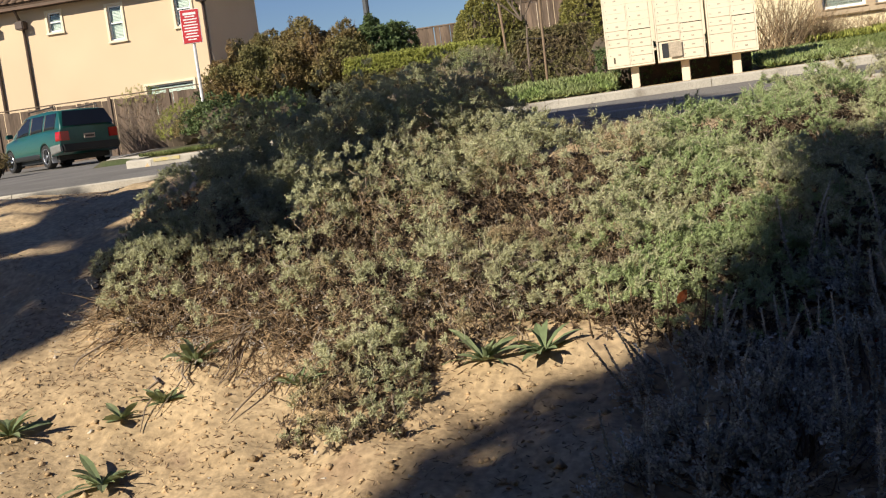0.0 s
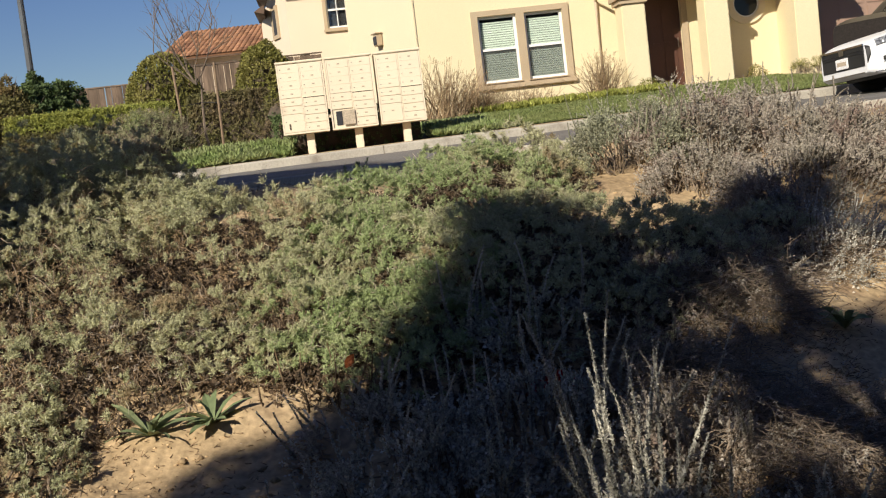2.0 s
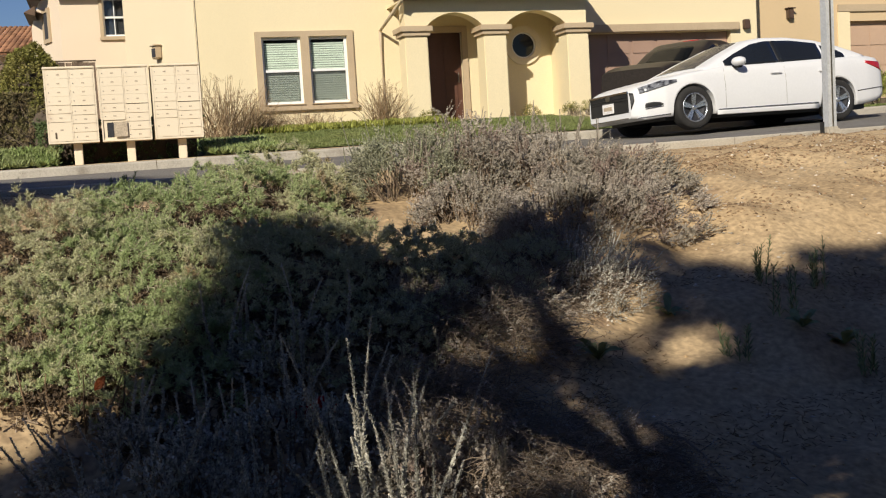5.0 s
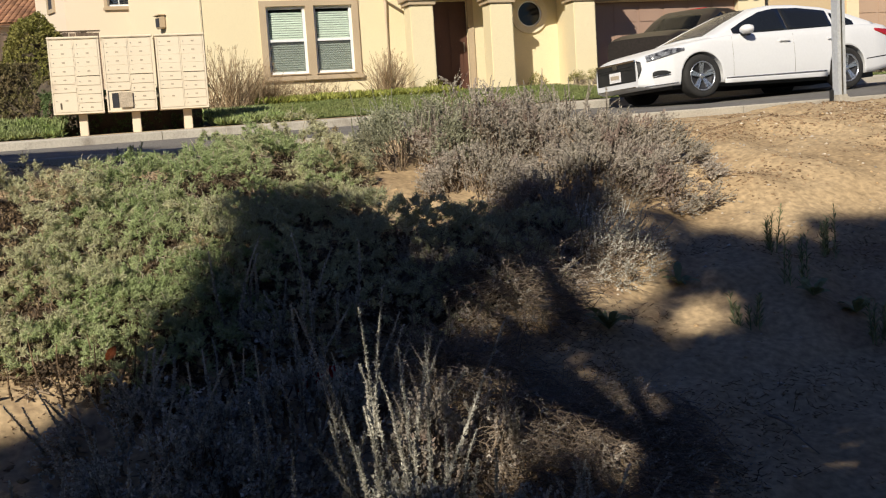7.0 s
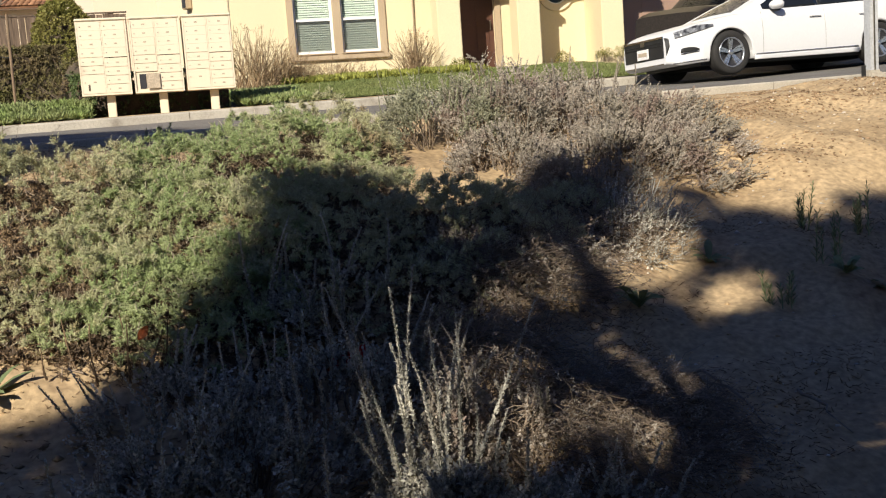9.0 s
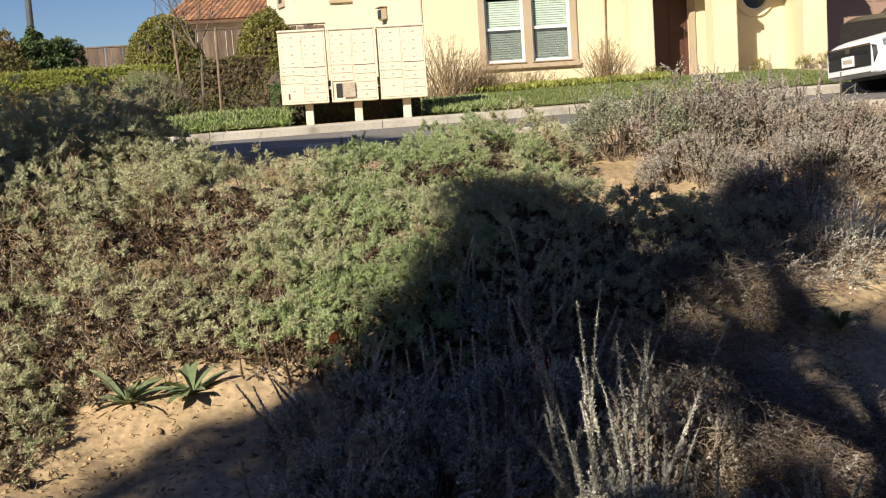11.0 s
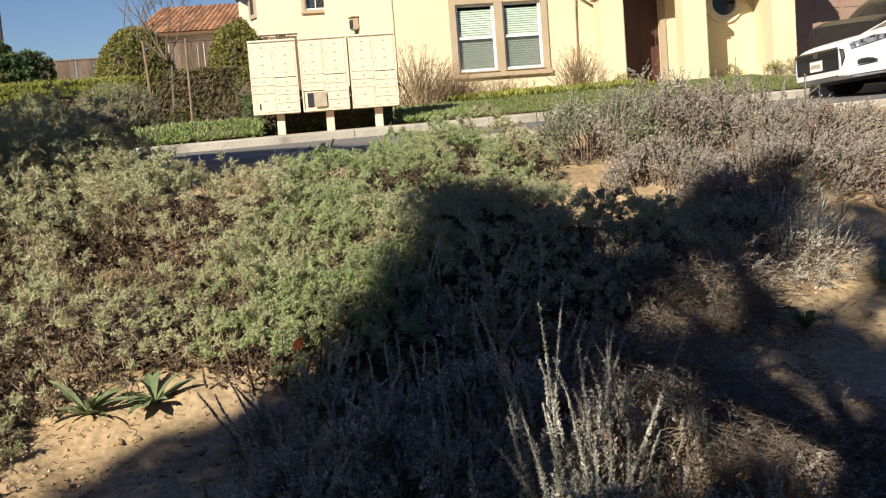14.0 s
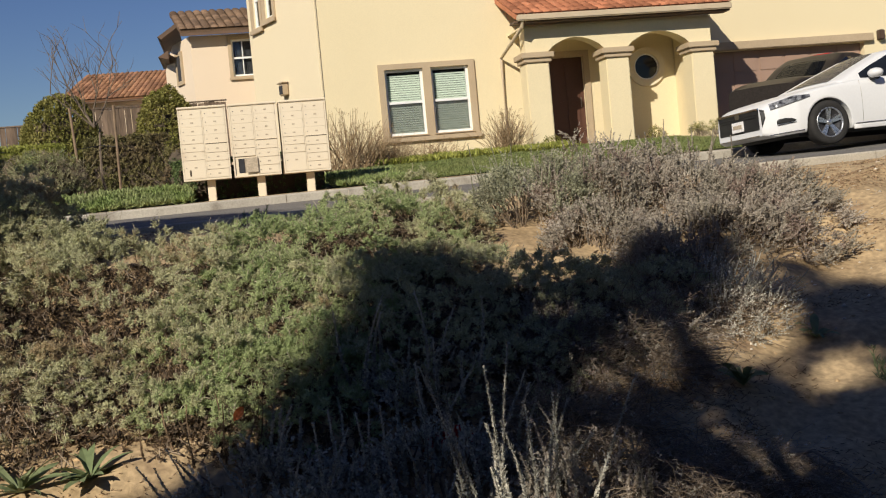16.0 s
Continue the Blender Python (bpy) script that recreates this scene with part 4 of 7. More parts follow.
def car_shell(car, spec, paint):
    """Lower body with real wheel arches, and the cabin above it. Car space: x forward, y left, z up."""
    x_front, x_rear = spec["front"], spec["rear"]
    axles, r = spec["axles"], spec["arch"]
    xs = sorted({x_rear, x_front, *np.linspace(x_rear, x_front, 60), *np.linspace(x_front - 0.55, x_front, 20), *[a + r * math.sin(t) for a in axles for t in np.linspace(-math.pi / 2, math.pi / 2, 19)]})

    def bottom(x):
        zb = lerp(x, spec["sill"])
        for a in axles:
            if abs(x - a) < r:
                zb = max(zb, spec["wheel_r"] + math.sqrt(max(0, r * r - (x - a) ** 2)))
        return zb

    def side_y(x, z):
        """Half width of the lower body at a height."""
        hw, zs = lerp(x, spec["half"]), lerp(x, spec["shoulder"])
        k = np.clip((z - 0.2) / max(0.1, zs - 0.2), 0, 1.2)
        return hw * float(np.interp(k, [0, 0.18, 0.5, 0.80, 0.9, 1.0, 1.2], [0.955, 0.985, 1.0, 0.985, 0.975, 0.955, 0.9]))
    sections = []
    for x in xs:
        zb, zs, zt = bottom(x), lerp(x, spec["shoulder"]), lerp(x, spec["top"])
        zb = min(zb, zs - 0.05)
        zz = [zb + (zs - zb) * t for t in (0, 0.12, 0.3, 0.5, 0.7, 0.8, 0.9, 1.0)]
        half = [(x, 0, zb)] + [(x, side_y(x, z), z) for z in zz]
        hw = side_y(x, zs)
        half += [(x, hw * 0.955, zs + 0.45 * (zt - zs)), (x, hw * 0.80, zs + 0.80 * (zt - zs)), (x, hw * 0.5, zs + 0.95 * (zt - zs)), (x, 0, zt)]
        sections.append(half + [(px, -py, pz) for px, py, pz in reversed(half[1:-1])] + [half[0]])
    part("body", loft(sections), paint, car)
    # cabin
    cx = np.linspace(spec["cabin"][0], spec["cabin"][1], 40)

    def cabin_y(x, z):
        zs = lerp(x, spec["shoulder"]) + 0.02
        zr = max(lerp(x, spec["roof"]), zs + 0.01)
        k = (z - zs) / (spec["roof_max"] - zs)
        return side_y(x, zs) * 0.955 * (1 - k) + spec["roof_half"] * k
    sections = []
    for x in cx:
        zs, zr = lerp(x, spec["shoulder"]) - 0.02, lerp(x, spec["roof"])
        zr = max(zr, zs + 0.03)
        half = [(x, 0, zs)] + [(x, cabin_y(x, zs + (zr - 0.035 - zs) * t), zs + (zr - 0.035 - zs) * t) for t in (0, 0.33, 0.66, 1.0)]
        ye = half[-1][1]
        half += [(x, ye * 0.95, zr - 0.012), (x, ye * 0.8, zr + 0.008), (x, 0, zr + 0.025)]
        sections.append(half + [(px, -py, pz) for px, py, pz in reversed(half[1:-1])] + [half[0]])
    part("cabin", loft(sections), paint, car)
    part("underbody", box_bm(x_rear + 0.45, x_front - 0.50, -lerp(0, spec["half"]) * 0.82, lerp(0, spec["half"]) * 0.82, 0.17, spec["shoulder"][0][1] * 0.72), BLACKPLASTIC, car)
    return side_y, cabin_y


def skin(name, pts, yf, mat, car, side, lift=0.004, label="", thick=0.0):
    """A panel that lies on the car's side: (x, z) outline, subdivided by rows; yf gives the half width."""
    bm = bmesh.new()
    prev = None
    ts = (0, 0.25, 0.5, 0.75, 1)
    for x, z0, z1 in pts:
        ring = [bm.verts.new((x, side * (yf(x, z0 + (z1 - z0) * t) + lift + dl), z0 + (z1 - z0) * t)) for dl, order in ((0, ts), (-0.006, ts[::-1])) for t in order]
        if prev:
            for k in range(10):
                bm.faces.new((prev[k], prev[(k + 1) % 10], ring[(k + 1) % 10], ring[k]))
        else:
            bm.faces.new(ring)
        prev = ring
    bm.faces.new(prev[::-1])
    bmesh.ops.recalc_face_normals(bm, faces=bm.faces)
    for f in bm.faces:
        f.smooth = True
    return part(name, bm, mat, car, label)


def band(x0, x1, z0f, z1f, n=14):
    return [(x, z0f(x), z1f(x)) for x in np.linspace(x0, x1, n)]


def table(*p):
    return lambda x: lerp(x, p)


# white saloon parked by the far kerb
sedan = thing("car", "white four-door saloon parked along the far kerb", "car")
SED = dict(front=2.38, rear=-2.52, axles=(1.415, -1.415), arch=0.375, wheel_r=0.335,
           sill=[(-2.52, 0.42), (-2.3, 0.30), (-1.9, 0.24), (1.9, 0.22), (2.2, 0.20), (2.38, 0.24)],
           shoulder=[(-2.52, 0.90), (-2.3, 0.98), (-1.4, 0.965), (0, 0.94), (0.8, 0.935), (1.1, 0.905), (1.5, 0.85), (2.1, 0.73), (2.38, 0.60)],
           top=[(-2.52, 0.98), (-2.35, 1.09), (-1.9, 1.12), (-1.0, 1.08), (0.6, 1.0), (1.0, 0.965), (1.5, 0.90), (2.0, 0.805), (2.25, 0.735), (2.38, 0.64)],
           half=[(-2.52, 0.74), (-2.4, 0.83), (-2.1, 0.89), (-1.5, 0.93), (0, 0.93), (1.4, 0.925), (1.9, 0.88), (2.2, 0.78), (2.38, 0.60)],
           cabin=(-2.12, 1.16), roof=[(-2.12, 1.10), (-1.7, 1.25), (-1.2, 1.385), (-0.7, 1.44), (-0.2, 1.44), (0.15, 1.385), (0.7, 1.16), (1.16, 0.95)], roof_max=1.44, roof_half=0.57)
sy, cy = car_shell(sedan, SED, WHITECAR)
for ax in SED["axles"]:
    for sd in (1, -1):
        wheel(sedan, ax, sd * 0.80, 0.335, 0.23, sd, 5)
belt = lambda x: lerp(x, SED["shoulder"]) + 0.035
rooft = table((-1.75, 1.10), (-1.55, 1.21), (-1.2, 1.315), (-0.7, 1.375), (-0.2, 1.375), (0.1, 1.325), (0.5, 1.17), (0.80, 1.03))
for sd in (1, -1):
    skin("side_window", band(-0.30, 0.76, belt, lambda x: max(belt(x) + 0.01, rooft(x))), cy, CARGLASS, sedan, sd)
    skin("side_window", band(-1.22, -0.36, belt, lambda x: max(belt(x) + 0.01, rooft(x))), cy, CARGLASS, sedan, sd)
    skin("door_pillar", band(-0.358, -0.302, belt, lambda x: rooft(x), 4), cy, BLACKPLASTIC, sedan, sd)
    skin("quarter_window", band(-1.68, -1.27, lambda x: belt(x) + 0.03, lambda x: max(belt(x) + 0.04, rooft(x) - 0.02)), cy, CARGLASS, sedan, sd)
    skin("window_trim", band(-1.72, 0.70, lambda x: belt(x) - 0.02, lambda x: belt(x) - 0.005), cy, CHROME, sedan, sd, 0.008)
    for x in (0.84, -0.34, -1.30):
        skin("door_seam", [(x - 0.0015, 0.30, 0.93), (x + 0.0015, 0.30, 0.93)], sy, LOCK, sedan, sd, 0.004)
    skin("sill_moulding", band(-0.98, 0.98, table((-1, 0.29), (1, 0.27)), table((-1, 0.315), (1, 0.29))), sy, CHROME, sedan, sd, 0.006)
    skin("sill_panel", band(-1.0, 1.0, table((-1, 0.21), (1, 0.20)), table((-1, 0.285), (1, 0.265))), sy, WHITECAR, sedan, sd, 0.008)
    for x in (-0.15, -1.12):
        h_ = part("door_handle", box_bm(x - 0.11, x + 0.11, -0.018, 0.018, -0.014, 0.014, 0.01), WHITECAR, sedan)
        h_.matrix_local = Matrix.Translation((x * 0, sd * (sy(x, 0.82) + 0.018), 0.82))
    # mirror
    bm = bmesh.new()
    bmesh.ops.create_icosphere(bm, subdivisions=3, radius=1, matrix=Matrix.LocRotScale((0.01, -0.01, 0.005), None, (0.115, 0.12, 0.075)))
    for v in bm.verts:
        v.co.x = max(v.co.x, -0.055)
    mr = part("wing_mirror", bm, WHITECAR, sedan)
    for p in mr.data.polygons:
        p.use_smooth = True
    mr.matrix_local = Matrix.Translation((0.60, sd * 1.0, 1.01))
    part("mirror_arm", box_bm(-0.05, 0.05, -0.14, 0.02, -0.09, -0.04, 0.015), BLACKPLASTIC, mr)
    skin("grille_corner", band(2.335, 2.378, table((2.335, 0.50), (2.38, 0.36)), table((2.335, 0.62), (2.38, 0.64)), 16), sy, BLACKPLASTIC, sedan, sd, 0.012)
    # headlight and fog lamp wrap round the corner
    skin("headlight", band(1.70, 2.27, table((1.70, 0.745), (2.27, 0.60)), table((1.70, 0.785), (1.95, 0.785), (2.27, 0.70)), 24), sy, LENSCLEAR, sedan, sd, 0.009)
    skin("fog_lamp_recess", band(1.96, 2.22, table((1.96, 0.41), (2.0, 0.395), (2.22, 0.375)), table((1.96, 0.425), (2.02, 0.45), (2.1, 0.46), (2.2, 0.45), (2.22, 0.43)), 20), sy, BLACKPLASTIC, sedan, sd, 0.009)
    skin("fog_lamp_strip", band(1.96, 2.22, table((1.96, 0.382), (2.22, 0.352)), table((1.96, 0.394), (2.22, 0.366)), 20), sy, CHROME, sedan, sd, 0.011)
    skin("bumper_lip", band(1.84, 2.30, table((1.84, 0.25), (2.30, 0.22)), table((1.84, 0.265), (2.30, 0.235)), 20), sy, CHROME, sedan, sd, 0.009)
    skin("tail_light", band(-2.46, -2.05, table((-2.46, 0.80), (-2.05, 0.93)), table((-2.46, 0.95), (-2.05, 0.97))), sy, LENSRED, sedan, sd, 0.006)
    skin("rear_crease", band(-2.45, -1.82, table((-2.45, 0.52), (-1.82, 0.46)), table((-2.45, 0.535), (-1.82, 0.475))), sy, BLACKPLASTIC, sedan, sd, 0.004)
    for ax in SED["axles"]:
        arch = bmesh.new()
        n_ = 20
        prev = None
        for k in range(n_ + 1):
            t = math.pi * k / n_
            row = []
            for rr, lift in ((0.372, -0.16), (0.372, 0.0), (0.379, 0.004)):
                px, pz = ax + rr * math.cos(t), 0.335 + rr * math.sin(t)
                row.append(arch.verts.new((px, sd * (sy(px, max(pz, 0.25)) + lift), pz)))
            if prev:
                for q in range(2):
                    arch.faces.new((prev[q], prev[q + 1], row[q + 1], row[q]))
            prev = row
        part("wheel_arch", arch, WHITECAR, sedan)
part("grille", box_bm(2.372, 2.392, -0.55, 0.55, 0.335, 0.645, 0.006), BLACKPLASTIC, sedan, "black front grille")
for z0, z1, hw, m_ in ((0.632, 0.662, 0.56, CHROME), (0.575, 0.585, 0.54, RIMDARK), (0.53, 0.537, 0.54, RIMDARK), (0.235, 0.25, 0.54, LOCK)):
    part("grille_bar", box_bm(2.384, 2.404, -hw, hw, z0, z1, 0.003), m_, sedan)
part("emblem", box_bm(2.395, 2.412, -0.055, 0.055, 0.56, 0.64, 0.008), LOCK, sedan)
np_ = part("number_plate", box_bm(2.396, 2.41, -0.16, 0.16, 0.36, 0.52, 0.004), SIGNWHITE, sedan)
part("plate_bar", box_bm(2.4105, 2.413, -0.12, 0.12, 0.41, 0.47), PLATE, np_)


def windscreen(car, spec, cabin, x0, x1, mat=None):
    ws = bmesh.new()
    prev = None
    for x in np.linspace(x0, x1, 8):
        z = lerp(x, spec["roof"]) + 0.03
        hw = cabin(x, z) * 0.965
        row = [ws.verts.new((x, hw * t, z - 0.05 * t * t + 0.006)) for t in np.linspace(-1, 1, 9)]
        if prev:
            for a, b, c, d in zip(prev, prev[1:], row[1:], row):
                ws.faces.new((a, b, c, d))
        prev = row
    bmesh.ops.solidify(ws, geom=ws.faces, thickness=0.005)
    part("windscreen", ws, mat or WINDSCREEN, car)


windscreen(sedan, SED, cy, 0.16, 1.12)
SX, SY_ = 9.70, 14.98
sedan.matrix_world = Matrix.Translation((SX, SY_, float(road_z(SX, SY_)) + 0.005)) @ Matrix.Rotation(radians(185.0), 4, "Z") @ Matrix.Rotation(radians(0.5), 4, "Y") @ Matrix.Rotation(radians(2.0), 4, "X") @ Matrix.Diagonal((0.95, 0.965, 0.935, 1))

# green estate on the side street
wagon = thing("car", "dark green estate car parked on the side street", "car")
WAG = dict(front=2.2, rear=-2.2, axles=(1.3, -1.23), arch=0.36, wheel_r=0.32,
           sill=[(-2.2, 0.38), (-1.9, 0.30), (1.9, 0.28), (2.2, 0.32)],
           shoulder=[(-2.2, 0.96), (-1.5, 0.98), (0, 0.95), (1.0, 0.92), (1.8, 0.82), (2.2, 0.66)],
           top=[(-2.2, 1.02), (-1.0, 1.05), (0.8, 1.02), (1.2, 1.0), (1.9, 0.90), (2.2, 0.74)],
           half=[(-2.2, 0.80), (-2.0, 0.85), (0, 0.86), (1.5, 0.85), (2.2, 0.66)],
           cabin=(-2.18, 1.15), roof=[(-2.18, 1.02), (-2.05, 1.30), (-1.92, 1.50), (-1.2, 1.56), (0, 1.56), (0.4, 1.50), (1.15, 1.0)], roof_max=1.56, roof_half=0.60)
sy2, cy2 = car_shell(wagon, WAG, GREENCAR)
for ax in WAG["axles"]:
    for sd in (1, -1):
        wheel(wagon, ax, sd * 0.74, 0.32, 0.21, sd, 5, spoke_mat=RIMDARK)
belt2 = lambda x: lerp(x, WAG["shoulder"]) + 0.05
roof2 = table((-2.0, 1.30), (-1.85, 1.45), (0.2, 1.47), (0.45, 1.40), (0.9, 1.12))
for sd in (1, -1):
    for x0, x1 in ((-1.85, -1.12), (-1.02, -0.18), (-0.08, 0.82)):
        skin("side_window", band(x0, x1, belt2, lambda x: max(belt2(x) + 0.01, roof2(x))), cy2, CARGLASS, wagon, sd)
    skin("cladding", band(-0.85, 0.92, table((-1, 0.29), (1, 0.29)), table((-1, 0.42), (1, 0.42))), sy2, BLACKPLASTIC, wagon, sd, 0.012)
    skin("rear_cladding", band(-2.18, -1.62, table((-2.2, 0.39), (-1.6, 0.32)), table((-2.2, 0.60), (-1.6, 0.56))), sy2, SILVERCLAD, wagon, sd, 0.014)
    skin("tail_light", band(-2.19, -2.02, table((-2.2, 0.68), (-2, 0.68)), table((-2.2, 0.93), (-2, 0.93))), sy2, LENSRED, wagon, sd, 0.01)
    tl = part("tail_light", box_bm(-2.235, -2.19, 0.55 * sd if sd > 0 else -0.79, 0.79 if sd > 0 else -0.55, 0.68, 0.93, 0.01), LENSRED, wagon)
    part("roof_rail", tube(bmesh.new(), [(-1.7, sd * 0.57, 1.58), (-1.65, sd * 0.57, 1.64), (0.1, sd * 0.57, 1.64), (0.15, sd * 0.57, 1.57)], 0.018, 6), BLACKPLASTIC, wagon)
    mr = part("wing_mirror", box_bm(-0.06, 0.06, -0.09, 0.09, -0.06, 0.06, 0.02), GREENCAR, wagon)
    mr.matrix_local = Matrix.Translation((0.75, sd * 0.98, 1.04))
    for ax in WAG["axles"]:
        part("mud_flap", box_bm(ax - 0.37, ax - 0.355, sd * 0.62 if sd > 0 else -0.84, 0.84 if sd > 0 else -0.62, 0.12, 0.42), SIGNWHITE if ax < 0 else BLACKPLASTIC, wagon)
part("rear_bumper", box_bm(-2.32, -2.08, -0.80, 0.80, 0.36, 0.58, 0.05), BLACKPLASTIC, wagon, "dark grey rear bumper")
rwn = part("rear_window", prism(bmesh.new(), [(-0.70, 1.02), (0.70, 1.02), (0.58, 1.47), (-0.58, 1.47)], -0.006, 0.006), CARGLASS, wagon)
rwn.matrix_local = Matrix.Translation((-2.235, 0, 0.04)) @ Matrix.Rotation(radians(-90), 4, "Z") @ Matrix.Translation((0, 0, 1.06)) @ Matrix.Rotation(radians(-24), 4, "X") @ Matrix.Translation((0, 0, -1.06))
npw = part("number_plate", box_bm(-2.245, -2.215, -0.15, 0.15, 0.69, 0.82, 0.004), PLATE, wagon)
part("plate_bar", box_bm(-2.25, -2.2455, -0.12, 0.12, 0.73, 0.78), DARKGAP, npw)
WX, WY, WDIR = -15.2 - 0.80 * 1.23 + 0.59 * 0.82 + 0.13, 25.0 + 0.59 * 1.23 + 0.80 * 0.82, 143.5
wagon.matrix_world = Matrix.Translation((WX, WY, float(road_z(WX, WY)) + 0.005)) @ Matrix.Rotation(radians(WDIR), 4, "Z") @ Matrix.Diagonal((0.94, 0.96, 0.92, 1))

# dark pickup before the garage
truck = thing("pickup_truck", "dark brown pickup truck parked on the driveway", "truck")
TRK = dict(front=2.75, rear=-2.75, axles=(1.75, -1.65), arch=0.45, wheel_r=0.39,
           sill=[(-2.75, 0.5), (2.75, 0.42)], shoulder=[(-2.75, 1.16), (1.2, 1.18), (2.4, 1.18), (2.75, 1.10)],
           top=[(-2.75, 1.2), (0.9, 1.25), (1.3, 1.36), (2.3, 1.30), (2.75, 1.16)],
           half=[(-2.75, 0.93), (0, 0.96), (2.2, 0.95), (2.75, 0.80)],
           cabin=(-1.0, 1.45), roof=[(-1.0, 1.25), (-0.85, 1.78), (-0.2, 1.86), (0.4, 1.84), (0.8, 1.66), (1.45, 1.22)], roof_max=1.86, roof_half=0.70)
sy3, cy3 = car_shell(truck, TRK, TRUCK)
for ax in TRK["axles"]:
    for sd in (1, -1):
        wheel(truck, ax, sd * 0.83, 0.39, 0.25, sd, 6)
belt3 = lambda x: lerp(x, TRK["shoulder"]) + 0.06
roof3 = table((-0.9, 1.70), (0.3, 1.75), (0.7, 1.60), (1.15, 1.30))
for sd in (1, -1):
    for x0, x1 in ((-0.72, 0.0), (0.1, 1.1)):
        skin("side_window", band(x0, x1, belt3, lambda x: max(belt3(x) + 0.01, roof3(x))), cy3, CARGLASS, truck, sd)
    mr = part("wing_mirror", box_bm(-0.07, 0.07, -0.12, 0.12, -0.11, 0.11, 0.03), BLACKPLASTIC, truck)
    mr.matrix_local = Matrix.Translation((1.0, sd * 1.12, 1.3))
    skin("headlight", band(2.45, 2.72, table((2.45, 0.86), (2.72, 0.84)), table((2.45, 1.03), (2.72, 0.98))), sy3, LENSCLEAR, truck, sd, 0.006)
part("roof_marker", box_bm(-0.1, 0.02, -0.2, 0.2, 1.885, 1.915, 0.01), LENSRED, truck)
windscreen(truck, TRK, cy3, 0.72, 1.38, CARGLASS)
TX, TYY = 12.5, 20.9
truck.matrix_world = Matrix.Translation((TX, TYY, float(drive_z(TX, TYY)) + 0.005)) @ Matrix.Rotation(radians(212), 4, "Z") @ Matrix.Scale(0.92, 4)

# ---- posts, sign, fences ----
PX, PY_ = 7.02, 9.12
post = thing("steel_post", "galvanised steel post set in the soil beside the kerb", "post", at=Matrix.Translation((PX, PY_, float(ground_z(PX, PY_)) - 0.05)))
part("shaft", prism(bmesh.new(), [(-0.045, 0.0), (0.045, 0.0), (0.045, 3.4), (-0.045, 3.4)], -0.045, 0.045), GALV, post)
part("flange", box_bm(-0.008, 0.008, -0.052, -0.0455, 0.15, 3.4), LOCK, post)
part("footing", box_bm(-0.075, 0.075, -0.07, 0.07, 0.0, 0.15, 0.02), CONCRETE, post)
tagged(part("marker_stub", box_bm(-0.015, 0.015, -0.015, 0.015, 0, 0.17), BLACKPLASTIC, None), "short black marker stub beside the steel post", "marker")
bpy.data.objects["marker_stub"].location = (PX - 0.13, PY_ - 0.05, float(ground_z(PX - 0.13, PY_ - 0.05)) - 0.02)

SGX, SGY = -8.12, 19.0
sgz = float(yard_z(SGX, SGY))
sign = thing("street_sign", "red notice sign with white print on a white post", "sign", at=Matrix.Translation((SGX, SGY, sgz - 0.03)) @ Matrix.Rotation(radians(10), 4, "Z"))
part("post", tube(bmesh.new(), [(0, 0, 0), (0, 0, 4.3 - sgz)], 0.03, 8), SIGNWHITE, sign)
pl = part("panel", box_bm(-0.18, 0.18, -0.05, -0.04, 3.70 - sgz, 4.32 - sgz, 0.004), SIGNWHITE, sign)
part("red_field", box_bm(-0.168, 0.168, -0.054, -0.0505, 3.71 - sgz, 4.31 - sgz), SIGNRED, pl)
for k, (wd, hh) in enumerate(((0.24, 0.045), (0.18, 0.022), (0.26, 0.022), (0.22, 0.022), (0.27, 0.022), (0.24, 0.022), (0.26, 0.022), (0.2, 0.022), (0.25, 0.022), (0.16, 0.022))):
    zz = 4.24 - sgz - k * 0.052
    part("print_bar", box_bm(-wd / 2, wd / 2, -0.057, -0.0545, zz - hh / 2, zz + hh / 2), SIGNWHITE, pl)

LPX, LPY = -7.8, 31.0
lampp = thing("street_lamp", "tall dark grey street lamp pole against the sky", "street lamp", at=Matrix.Translation((LPX, LPY, 1.9)))
part("pole", tube(bmesh.new(), [(0, 0, 0), (0, 0, 8.0)], [0.10, 0.075], 12), DARKPOLE, lampp)
part("lamp_head", box_bm(-0.2, 0.5, -0.15, 0.15, 8.0, 8.15, 0.03), DARKPOLE, lampp)


